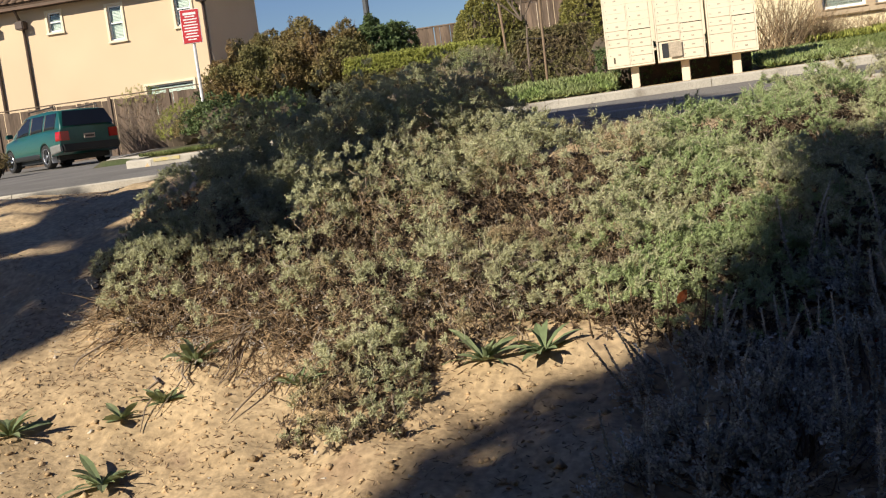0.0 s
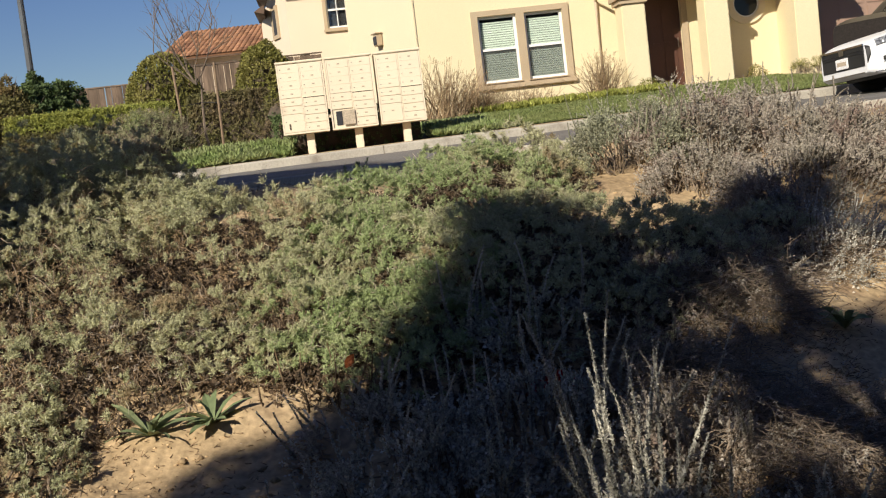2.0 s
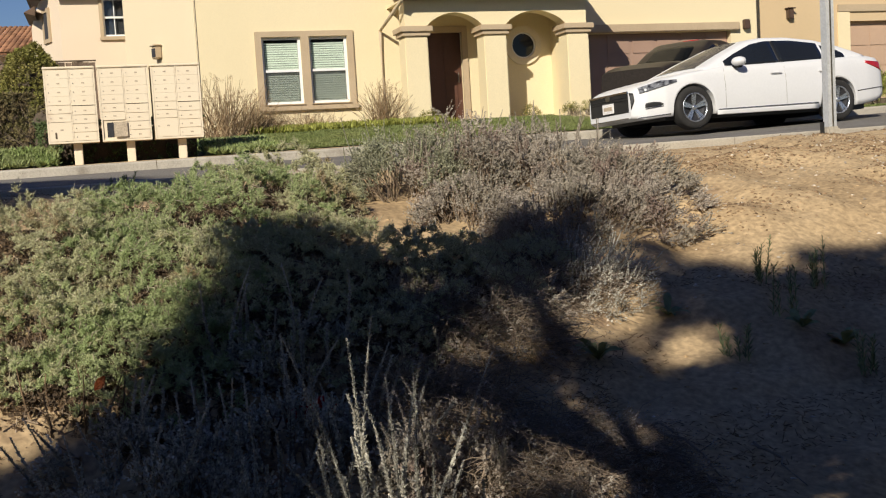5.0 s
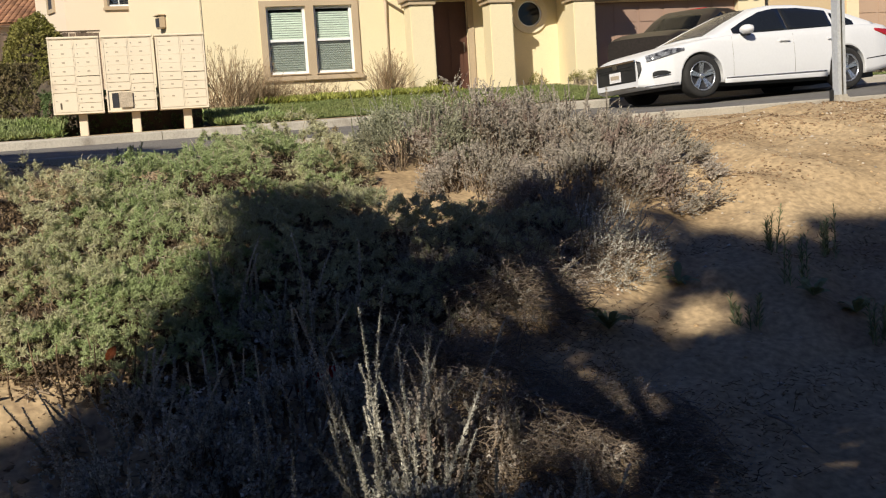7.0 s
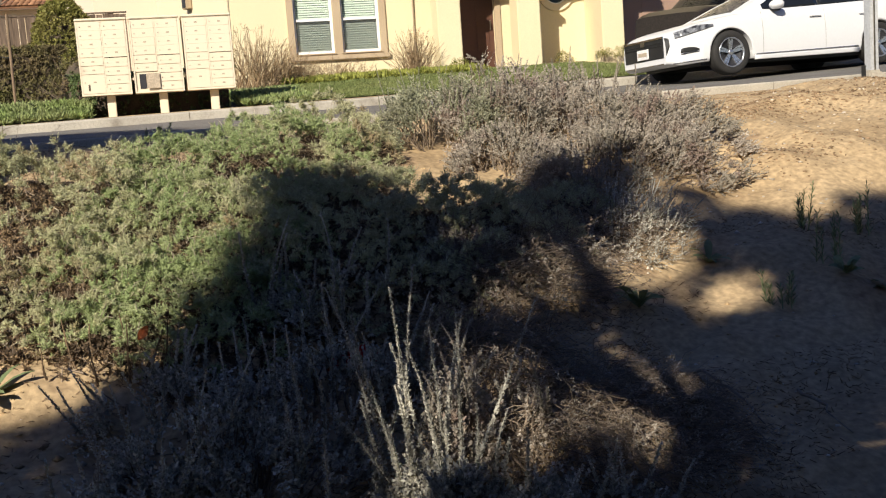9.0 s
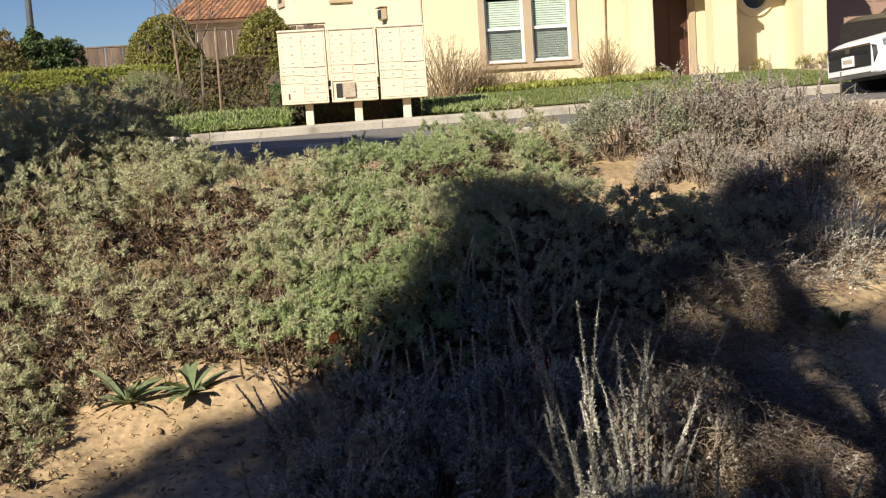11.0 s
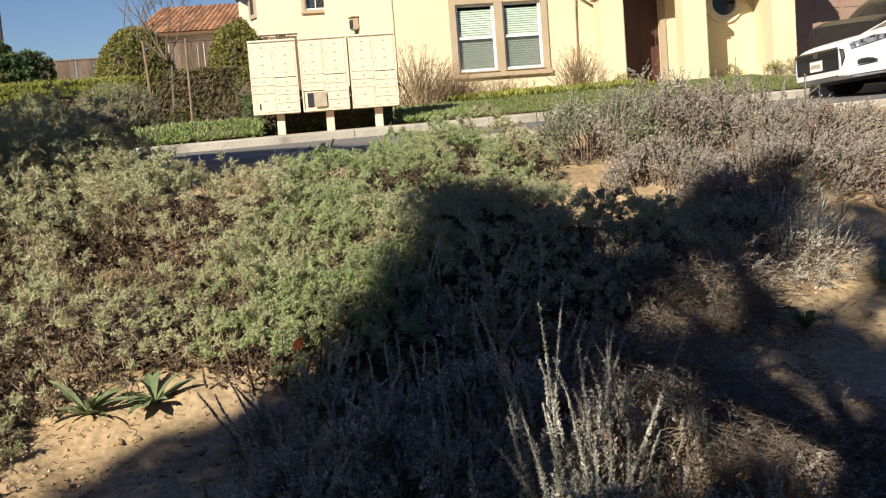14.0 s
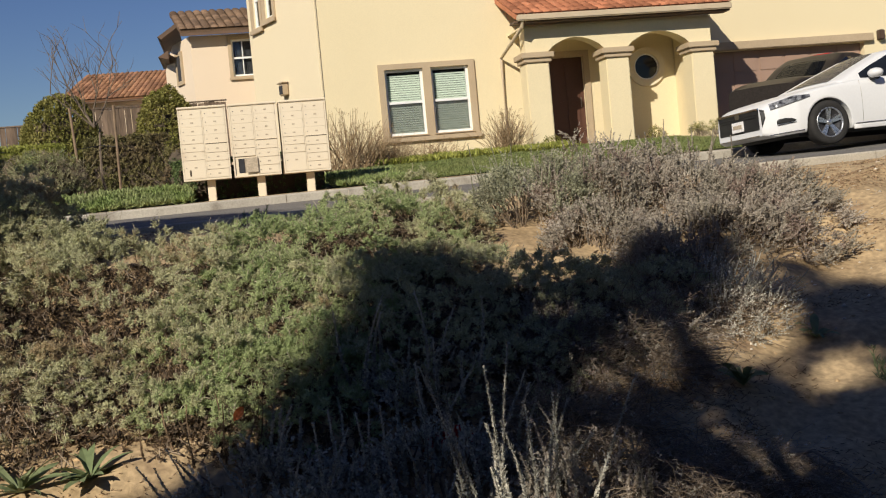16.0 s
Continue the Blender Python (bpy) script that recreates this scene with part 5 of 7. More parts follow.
def board_fence(label, x0, x1, y0, y1, top0, top1, low, board=0.145):
    root = thing("wooden_fence", label, "fence")
    n = int(math.hypot(x1 - x0, y1 - y0) / (board + 0.006))
    ang = math.atan2(y1 - y0, x1 - x0)
    bm = bmesh.new()
    box(bm, 0, board, -0.011, 0.011, 0, 1)
    base = bpy.data.meshes.new("board")
    bm.to_mesh(base)
    bm.free()
    base.materials.append(FENCEWOOD)
    rng = random.Random(5)
    for k in range(n):
        t = k / n
        ob = part("board", base, FENCEWOOD, root)
        top_ = top0 + (top1 - top0) * t + rng.uniform(-0.02, 0.02)
        ob.matrix_world = Matrix.Translation((x0 + (x1 - x0) * t, y0 + (y1 - y0) * t, low)) @ Matrix.Rotation(ang, 4, "Z") @ Matrix.Rotation(radians(rng.uniform(-0.5, 0.5)), 4, "Y") @ Matrix.Diagonal((1, 1, top_ - low, 1))
    for k in range(0, n, 14):
        t = k / n
        p_ = part("fence_post", box_bm(-0.05, 0.05, -0.06, -0.013, low, top0 + (top1 - top0) * t + 0.1), FENCEWOOD, root)
        p_.matrix_world = Matrix.Translation((x0 + (x1 - x0) * t, y0 + (y1 - y0) * t, 0)) @ Matrix.Rotation(ang, 4, "Z")
    r_ = part("top_rail", box_bm(0, math.hypot(x1 - x0, y1 - y0), -0.03, 0.03, top0 + 0.015, top0 + 0.05), FENCEWOOD, root)
    r_.matrix_world = Matrix.Translation((x0, y0, 0)) @ Matrix.Rotation(ang, 4, "Z")
    return root


board_fence("weathered grey-brown board fence before the tan house", -26.0, -13.3, 33.4, 33.4, 3.95, 3.85, 1.3)
board_fence("weathered board fence at the back of the garden", -9.2, -3.4, 30.0, 30.0, 4.35, 4.40, 1.9)
board_fence("dark board fence behind the round shrubs", -3.3, 0.2, 29.0, 29.0, 4.55, 4.55, 1.9)

# ---- plants ----
def unit(v):
    return v / np.maximum(np.linalg.norm(v, axis=-1, keepdims=True), 1e-6)


def sprigs(P, D, L, n, leaf_l, leaf_w, rng, spread=(0.5, 1.2), pointed=False):
    """Leaves round short stems: stem bases P, ways D, lengths L, n leaves each. Returns arrays of vertices and quads."""
    N = len(P)
    D = unit(D)
    ref = np.where(np.abs(D[:, 2:3]) > 0.9, [[1.0, 0, 0]], [[0, 0, 1.0]])
    A = unit(np.cross(D, ref))
    B = np.cross(D, A)
    t = (np.arange(n)[None, :] + rng.rand(N, n)) / n
    ang = np.arange(n)[None, :] * 2.4 + rng.rand(N, 1) * 6.28 + rng.rand(N, n)
    sp = rng.uniform(spread[0], spread[1], (N, n))[..., None]
    R = np.cos(ang)[..., None] * A[:, None] + np.sin(ang)[..., None] * B[:, None]
    way = D[:, None] * np.cos(sp) + R * np.sin(sp)
    base = P[:, None] + D[:, None] * (np.asarray(L)[:, None] * t)[..., None]
    ll = (leaf_l * rng.uniform(0.65, 1.3, (N, n)) * (1 - 0.35 * t))[..., None]
    side = unit(np.cross(way, D[:, None] + 0.3 * rng.randn(N, n, 3)))
    wv = side * (leaf_w * 0.5) * rng.uniform(0.8, 1.2, (N, n, 1))
    nrm = np.cross(way, side)
    midp = base + way * ll * 0.5
    tip = base + way * ll + nrm * ll * 0.12
    if pointed:
        V = np.stack([base + wv, tip, base - wv], 2).reshape(-1, 3)
        return V, np.arange(len(V)).reshape(-1, 3)
    V = np.stack([base, midp + wv, tip, midp - wv], 2).reshape(-1, 3)
    return V, np.arange(len(V)).reshape(-1, 4)


def twigs(P0, P1, r0, r1):
    """Three-sided tapered twigs between arrays of points."""
    D = unit(P1 - P0)
    ref = np.where(np.abs(D[:, 2:3]) > 0.9, [[1.0, 0, 0]], [[0, 0, 1.0]])
    A = unit(np.cross(D, ref))
    B = np.cross(D, A)
    V = []
    for P, r in ((P0, r0), (P1, r1)):
        r = np.broadcast_to(np.asarray(r, dtype=float).reshape(-1, 1), (len(P0), 1))
        for k in range(3):
            a = 2.094 * k
            V.append(P + r * (math.cos(a) * A + math.sin(a) * B))
    V = np.stack(V, 1).reshape(-1, 3)
    o = (np.arange(len(P0)) * 6)[:, None]
    Q = np.concatenate([o + np.array([[k, (k + 1) % 3, 3 + (k + 1) % 3, 3 + k]]) for k in range(3)], 0)
    return V, Q


def merge(*parts_):
    V, Q, o = [], [], 0
    for v, q in parts_:
        V.append(v)
        Q.append(q + o)
        o += len(v)
    return np.concatenate(V), np.concatenate(Q)


def foliage(name, vq, mat, parent, label=""):
    return tagged(part(name, quads_mesh(name, vq[0], vq[1], mat), mat, parent, label), kind="stuff")


def around(rng, n, normal, tilt):
    """Random ways within a wide cone round normals."""
    return unit(normal + tilt * rng.randn(n, 3))


CLEFTS = [((-1.24, 6.1), (-0.98, 5.6), 0.085), ((-0.98, 5.6), (-0.80, 5.2), 0.075), ((-2.05, 5.6), (-1.92, 5.3), 0.06), ((-1.62, 5.55), (-1.58, 5.15), 0.045), ((-0.46, 5.62), (-0.38, 5.38), 0.05), ((-1.75, 6.0), (-1.62, 5.75), 0.05), ((-1.30, 5.25), (-1.22, 4.85), 0.04)]
DRYSPOTS = [(-1.42, 6.15, 0.24), (-1.52, 5.30, 0.26), (-0.64, 5.35, 0.20), (-2.15, 4.92, 0.34), (-2.17, 5.62, 0.26), (-0.40, 5.45, 0.12), (-1.48, 4.66, 0.24), (-1.05, 5.05, 0.18), (-0.30, 4.85, 0.10)]


def cleft_depth(x, y):
    """1 in the dark clefts between the lobes of the shrubs, 0 away from them."""
    d = np.zeros_like(x)
    for (x0, y0), (x1, y1), w_ in CLEFTS:
        t = np.clip(((x - x0) * (x1 - x0) + (y - y0) * (y1 - y0)) / ((x1 - x0) ** 2 + (y1 - y0) ** 2), 0, 1)
        q = np.hypot(x - x0 - t * (x1 - x0), y - y0 - t * (y1 - y0)) / (w_ * (0.7 + 0.8 * (hash_noise(x, y, 0.09, 91) + 0.5)))
        d = np.maximum(d, np.clip(1.6 - q, 0, 1))
    return d


def dryness(x, y):
    d = np.zeros_like(x)
    for a, b, r in DRYSPOTS:
        d = np.maximum(d, np.clip(1.5 - np.hypot(x - a, (y - b) * 0.8) / r, 0, 1))
    return np.clip(d * (0.55 + 1.3 * (hash_noise(x, y, 0.16, 92) + 0.2)), 0, 0.55)


def mat_shrub(label, cx, cy, rx, ry, thick, seed, mat, rot=0.0, gap=0.22, ropes=0.3, leaf=(0.018, 0.0044), tuft=0.036, spacing=0.062, per=15, dry=0.8, droop=0.0, pale=0.35, deep=(), category="shrub"):
    """A low spreading shrub on the slope: round tufts of small leaves over a lumpy canopy with dark gaps, dry ropes of stems hanging below."""
    rng = np.random.RandomState(seed)
    root = thing("ground_cover_shrub", label, category, "shrubs on the embankment")
    c, s = math.cos(radians(rot)), math.sin(radians(rot))

    def canopy(x, y):
        u, v = (c * (x - cx) + s * (y - cy)) / rx, (-s * (x - cx) + c * (y - cy)) / ry
        a = np.arctan2(v, u)
        rr = np.sqrt(u * u + v * v) / (0.86 + 0.4 * (hash_noise(np.cos(a) * 1.3 + seed, np.sin(a) * 1.3, 0.55, seed) + 0.5))
        lump = 0.42 + 0.60 * (hash_noise(x, y, 0.32, seed + 1) + 0.5) + 0.70 * (hash_noise(x, y, 0.12, seed + 2) + 0.5)
        lump = lump * np.clip(0.25 + (hash_noise(x + 0.3 * y, y * 0.7, 0.16, seed + 5) + 0.5 - gap * 0.66) * 6, 0.12, 1.0)
        furrow = np.clip(hash_noise(x + 0.4 * (y - cy), y * 0.28, 0.10, seed + 6) + 0.05, -0.4, 0.1) * ropes
        T = thick * np.maximum(0.03, 1 - np.minimum(rr, 1.0) ** 2) ** 0.42 * (lump + furrow * 2.0) * (1 - 0.92 * cleft_depth(x, y))
        return ground_z(x, y) + np.maximum(0.02, T), rr, T

    def grid(step):
        gx_, gy_ = np.meshgrid(np.arange(-1.25, 1.25, step / max(rx, ry)) * max(rx, ry), np.arange(-1.25, 1.25, step * 0.74 / max(rx, ry)) * max(rx, ry))
        x, y = cx + gx_.ravel(), cy + gy_.ravel()
        x, y = x + step * rng.uniform(-0.6, 0.6, len(x)), y + step * 0.74 * rng.uniform(-0.6, 0.6, len(x))
        H, rr, T = canopy(x, y)
        k = rr < 1
        x, y = x[k], y[k]
        e = 0.03
        nrm = np.stack([(canopy(x - e, y)[0] - canopy(x + e, y)[0]) / (2 * e), (canopy(x, y - e)[0] - canopy(x, y + e)[0]) / (2 * e), np.ones(len(x))], 1)
        return x, y, H[k], T[k], unit(nrm)
    x, y, H, T, nrm = grid(spacing)
    keep = (hash_noise(x + 0.3 * y, y * 0.7, 0.16, seed + 5) + 0.5 > gap * 0.66) & (rng.rand(len(x)) > 0.06)
    keep &= (cleft_depth(x, y) < 0.5) & (rng.rand(len(x)) > dryness(x, y))
    keep &= np.clip(hash_noise(x + 0.4 * (y - cy), y * 0.28, 0.10, seed + 6) + 0.05, -0.4, 0.1) * ropes > -0.19
    x, y, H, T, nrm = x[keep], y[keep], H[keep], T[keep], nrm[keep]
    P = np.stack([x, y, H + np.clip(0.014 * rng.randn(len(x)), -0.03, 0.022)], 1)
    for f in deep:
        # a tall mound is leafy all the way down its sides
        P = np.concatenate([P, np.stack([x, y, H - T * f * rng.uniform(0.8, 1.2, len(x))], 1) + 0.02 * rng.randn(len(x), 3)])
        nrm = np.concatenate([nrm, unit(nrm[:len(x)] + [0, -0.8, -0.2])])
    N = unit(nrm * 0.9 + [0.0, -0.2, 0.30 - 0.3 * droop])
    size = rng.uniform(0.6, 1.25, len(P))
    PP, NN, S = np.repeat(P, per, 0), np.repeat(N, per, 0), np.repeat(size, per)
    W = around(rng, len(PP), NN, 0.62)
    PP = PP + W * (tuft * 0.45 * rng.rand(len(PP)) * S)[:, None] + 0.004 * rng.randn(len(PP), 3)
    foliage("foliage", sprigs(PP, W, tuft * S * rng.uniform(0.5, 1.0, len(PP)), 9, leaf[0], leaf[1], rng, (0.45, 1.15), True), mat, root)
    # pale curled stems that show over the leaves
    m = np.nonzero(rng.rand(len(P)) < pale)[0]
    P4 = P[m] + N[m] * 0.012
    w4 = around(rng, len(m), N[m], 0.7)
    l4 = rng.uniform(0.018, 0.04, (len(m), 1))
    a4 = P4 + w4 * l4
    b4 = a4 + unit(w4 + 0.8 * rng.randn(len(m), 3)) * l4
    foliage("stem_mass", merge(twigs(P4, a4, 0.0022, 0.0020), twigs(a4, b4, 0.0020, 0.0011)), PALESTEM, root)
    # dead leaves that cover the soil under the canopy, dark to paint shaded gaps
    x, y, H, T, nrm = grid(spacing * 1.25)
    B = np.stack([x, y, H - T + np.minimum(0.06, 0.30 * T) * rng.rand(len(x))], 1)
    BB = np.repeat(B, 6, 0) + [0.030, 0.026, 0.012] * rng.randn(len(B) * 6, 3)
    W = around(rng, len(BB), np.tile([[0.0, -0.5, 0.25]], (len(BB), 1)), 0.7)
    foliage("dead_leaves", sprigs(BB, W, np.full(len(BB), 0.03), 5, 0.036, 0.013, rng, (0.6, 1.4), True), DEADLEAF, root)
    # dry ropes below: short dead shoots that run down the slope
    x, y, H, T, nrm = grid(spacing * 1.15)
    m = (rng.rand(len(x)) < dry) & (cleft_depth(x, y) < 0.6)
    x, y, H, T = x[m], y[m], H[m], T[m]
    B = np.stack([x, y, H - T * rng.uniform(0.25, 0.85, len(x)) * (1 - dryness(x, y)) - 0.02], 1)
    k = 5
    BB = np.repeat(B, k, 0) + 0.022 * rng.randn(len(B) * k, 3)
    W = around(rng, len(BB), np.tile([[0.05, -0.75, -0.25 - droop * 0.5]], (len(BB), 1)), 0.45)
    foliage("dry_foliage", sprigs(BB, W, rng.uniform(0.03, 0.085, len(BB)), 7, leaf[0] * 0.9, leaf[1] * 0.9, rng, (0.25, 0.8), True), MATBROWN if droop < 0.3 else DRYROPE, root)
    B2 = B[rng.rand(len(B)) < 0.7]
    W = around(rng, len(B2), np.tile([[0.1, -0.8, -0.15 - droop * 0.4]], (len(B2), 1)), 0.4)
    ln = rng.uniform(0.06, 0.16, (len(B2), 1))
    mid = B2 + W * ln * 0.5 + 0.012 * rng.randn(len(B2), 3)
    end = B2 + W * ln + 0.02 * rng.randn(len(B2), 3)
    foliage("twig_mass", merge(twigs(B2, mid, 0.0026, 0.0021), twigs(mid, end, 0.0021, 0.0012)), TWIG, root)
    return root


def spike_shrub(label, cx, cy, rx, ry, thick, shoots, spikes, height, seed, mat, lean=(0.0, -0.1), leaf=(0.016, 0.0095), shoot=0.125, dense=34, category="shrub", name="spiky_shrub", spike_leaf=None, splay=0.25, twiggy=0.5):
    """A shrub of leafy shoots that stand out all over a lumpy body, bare twigs inside, and slender upright flower spikes."""
    rng = np.random.RandomState(seed)
    root = thing(name, label, category, "shrubs on the embankment")

    def place(n):
        r, a = np.sqrt(rng.rand(n)), rng.rand(n) * 6.283
        return cx + r * np.cos(a) * rx, cy + r * np.sin(a) * ry, r
    x, y, r = place(shoots * 2)
    m = np.argsort(hash_noise(x, y, 0.14, seed + 3) + 0.12 * rng.randn(len(x)))[-shoots:]
    x, y, r = x[m], y[m], r[m]
    T = thick * np.maximum(0.06, 1 - r ** 2) ** 0.45 * (0.38 + 0.65 * (hash_noise(x, y, 0.28, seed) + 0.5) + 0.75 * (hash_noise(x, y, 0.13, seed + 1) + 0.5))
    out = unit(np.stack([(x - cx) / rx * 0.75 + lean[0], (y - cy) / ry * 0.6 + lean[1] - 0.15, 0.35 + 0.7 * (1 - r)], 1) + 0.32 * rng.randn(shoots, 3))
    L = shoot * rng.uniform(0.55, 1.35, shoots)
    P = np.stack([x, y, ground_z(x, y) + np.maximum(0.01, T * rng.uniform(0.55, 1.0, shoots) - 0.3 * L)], 1)
    bodies = []
    for _ in range(4):
        w_ = unit(out + 0.30 * rng.randn(shoots, 3))
        q = P + 0.014 * rng.randn(shoots, 3)
        bodies.append(sprigs(q, w_, L * rng.uniform(0.6, 1.0, shoots), dense // 2, leaf[0], leaf[1], rng, (0.25, 0.7)))
    foliage("foliage", merge(*bodies), mat, root)
    # bare stems from the ground up to the shoots
    k = int(shoots * twiggy)
    g = np.stack([cx + (x[:k] - cx) * 0.75, cy + (y[:k] - cy) * 0.75 + 0.03, ground_z(x[:k], y[:k])], 1)
    mid = (g + P[:k]) / 2 + 0.03 * rng.randn(k, 3)
    foliage("twig_mass", merge(twigs(g, mid, 0.0045, 0.0034), twigs(mid, P[:k] + out[:k] * 0.02, 0.0034, 0.0020)), TWIG, root)
    if spikes:
        sl = spike_leaf or (leaf[0] * 0.8, leaf[1])
        x, y, r = place(spikes)
        T = thick * np.maximum(0.06, 1 - r ** 2) ** 0.45
        a = np.stack([x, y, ground_z(x, y) + T * rng.uniform(0.35, 0.8, spikes)], 1)
        D = unit(np.stack([(x - cx) / rx * splay + lean[0], (y - cy) / ry * splay * 0.8 + lean[1], np.ones(spikes)], 1) + 0.13 * rng.randn(spikes, 3))
        L = height * rng.uniform(0.45, 1.1, spikes)
        bend = 0.22 * rng.randn(spikes, 3) * [1, 1, 0.15]
        sp = []
        for q in range(4):
            D = unit(D + bend * 0.25 + [0, 0, 0.04] + 0.07 * rng.randn(spikes, 3))
            b = a + D * (L / 4)[:, None]
            sp.append(sprigs(a, D, L / 4, max(14, int(height * 150 * (1 - 0.08 * q))), sl[0] * (1.1 - 0.16 * q), sl[1] * (1.1 - 0.15 * q), rng, (0.35, 1.05)))
            sp.append(twigs(a, b, 0.0048 - 0.0007 * q, 0.0041 - 0.0007 * q))
            a = b
        foliage("spike_mass", merge(*sp), mat, root, "slender upright spikes")
    return root


def twig_tangle(label, cx, cy, rx, ry, thick, n, seed, upright, long_=0.12, fall=(0.0, -0.4), mat=None, leafy=0.33, dry=None):
    """A dead shrub: a loose heap of bent bare stems with a few dry leaves."""
    rng = np.random.RandomState(seed)
    root = thing("dry_shrub", label, "shrub", "shrubs on the embankment")
    r, a = np.sqrt(rng.rand(n)), rng.rand(n) * 6.283
    x, y = cx + r * np.cos(a) * rx, cy + r * np.sin(a) * ry
    P = np.stack([x, y, ground_z(x, y) + thick * rng.rand(n) * np.sqrt(1.02 - r * r) * (0.6 + 0.8 * (hash_noise(x, y, 0.15, seed) + 0.5))], 1)
    W = unit(np.stack([(x - cx) / rx * 0.6 + fall[0], (y - cy) / ry * 0.4 + fall[1], np.full(n, upright - 0.45)], 1) + 0.62 * rng.randn(n, 3) * [1, 1, 0.6])
    ln = long_ * rng.uniform(0.45, 1.5, (n, 1))
    M = P + W * ln * 0.5 + 0.16 * ln * rng.randn(n, 3) * [1, 1, 0.6]
    E = M + unit(W + 0.3 * rng.randn(n, 3) - [0, 0, 0.25]) * ln * 0.5
    for Q in (M, E):
        Q[:, 2] = np.maximum(Q[:, 2], ground_z(Q[:, 0], Q[:, 1]) + 0.004)
    rad = rng.uniform(0.45, 1.15, n)
    foliage("twig_mass", merge(twigs(P, M, 0.0026 * rad, 0.0021 * rad), twigs(M, E, 0.0021 * rad, 0.0010 * rad)), mat or TWIG, root)
    k = max(6, int(n * leafy))
    foliage("dry_foliage", sprigs(E[:k], W[:k], np.full(k, 0.05), 8, 0.016, 0.006, rng, (0.4, 1.1)), dry or GREYLEAF, root)
    return root


# grey-green mats, the mound first
mat_shrub("shaded grey-green spreading shrub on the face of the mound", -1.92, 6.72, 0.52, 0.42, 0.50, 10, MATLEAF, deep=(0.3, 0.6))
mat_shrub("shaded grey-green spreading shrub mounded at the top of the bank", -1.85, 6.75, 1.05, 0.85, 0.53, 11, MATLEAF, deep=(0.22, 0.45, 0.68))
mat_shrub("shaded grey-green spreading shrub below the mound", -1.6, 6.15, 0.75, 0.50, 0.30, 25, MATLEAF, droop=0.2, deep=(0.4,))
mat_shrub("grey-green spreading shrub beside the mound", -2.45, 6.2, 0.65, 0.75, 0.22, 12, MATLEAF, droop=0.3, gap=0.3)
mat_shrub("grey-green shrub with dry hanging stems", -1.42, 5.45, 0.66, 0.75, 0.42, 13, MATLEAF, droop=0.5, gap=0.36, ropes=0.8, dry=1.0)
mat_shrub("thin grey-green shrub over dry stems and roots", -2.15, 5.25, 0.75, 0.55, 0.20, 14, MATLEAF, droop=0.5, gap=0.46, ropes=0.7, dry=1.0)
mat_shrub("grey-green shrub hanging over bare soil", -1.15, 4.75, 0.62, 0.45, 0.25, 15, MATLEAF, droop=0.5, gap=0.40, ropes=0.8, dry=1.0)
mat_shrub("small grey-green shrub low on the bank", -1.30, 4.12, 0.27, 0.34, 0.13, 16, MATLEAF, droop=0.3, gap=0.3, dry=0.9)
mat_shrub("dense grey-green spreading shrub", -0.50, 5.75, 0.72, 0.64, 0.33, 17, MATLEAF, droop=0.3, gap=0.26, ropes=0.5)
mat_shrub("grey-green shrub with brown patches", -0.36, 5.05, 0.55, 0.52, 0.25, 18, MATLEAF, droop=0.35, gap=0.30, ropes=0.5)
mat_shrub("fresh green spreading shrub", 0.20, 5.35, 0.62, 0.80, 0.20, 19, MATGREEN, gap=0.16, ropes=0.1, spacing=0.058, pale=0.6)
mat_shrub("fresh green spreading shrub on the crest", 0.62, 6.35, 0.74, 0.72, 0.27, 20, MATGREEN, gap=0.16, ropes=0.1, spacing=0.058, pale=0.7)
mat_shrub("fresh green shrub at the lit edge of the shade", 0.15, 4.72, 0.47, 0.42, 0.15, 21, MATGREEN, gap=0.18, ropes=0.1, spacing=0.058)
mat_shrub("shaded green spreading shrub", 0.95, 5.25, 0.67, 0.82, 0.25, 22, MATLEAF, gap=0.2)
mat_shrub("grey-green shrub on the crest beside bare soil", 1.12, 6.90, 0.48, 0.42, 0.26, 23, MATLEAF, gap=0.2, pale=0.6)
mat_shrub("small grey-green shrub beside the soil pocket", 1.32, 6.32, 0.26, 0.28, 0.20, 40, MATLEAF)
mat_shrub("shaded green shrub below the soil pocket", 1.62, 5.10, 0.55, 0.42, 0.20, 24, MATLEAF)
mat_shrub("low shaded green shrub under the grey shrubs", 2.08, 5.45, 0.42, 0.34, 0.17, 49, MATLEAF, gap=0.3, droop=0.3)

twig_tangle("dry straw and dead stems at the edge of the shrubs", -2.4, 4.98, 0.50, 0.32, 0.08, 900, 26, 0.25, mat=DRYROPE)
twig_tangle("dry straw and dead stems hanging over the soil", -1.75, 4.62, 0.45, 0.28, 0.10, 900, 27, 0.2, mat=DRYROPE)
twig_tangle("dead stems under the shrubs", -0.85, 4.95, 0.35, 0.3, 0.16, 420, 28, 0.4)
twig_tangle("bare branches at the end of the mound", -0.90, 7.15, 0.32, 0.22, 0.18, 90, 29, 0.85, 0.22, (0.5, 0.0), leafy=0.05)
mat_shrub("small grey-green shrub on bare soil", -2.72, 5.55, 0.40, 0.35, 0.14, 30, MATLEAF, droop=0.4, gap=0.4, dry=1.0)

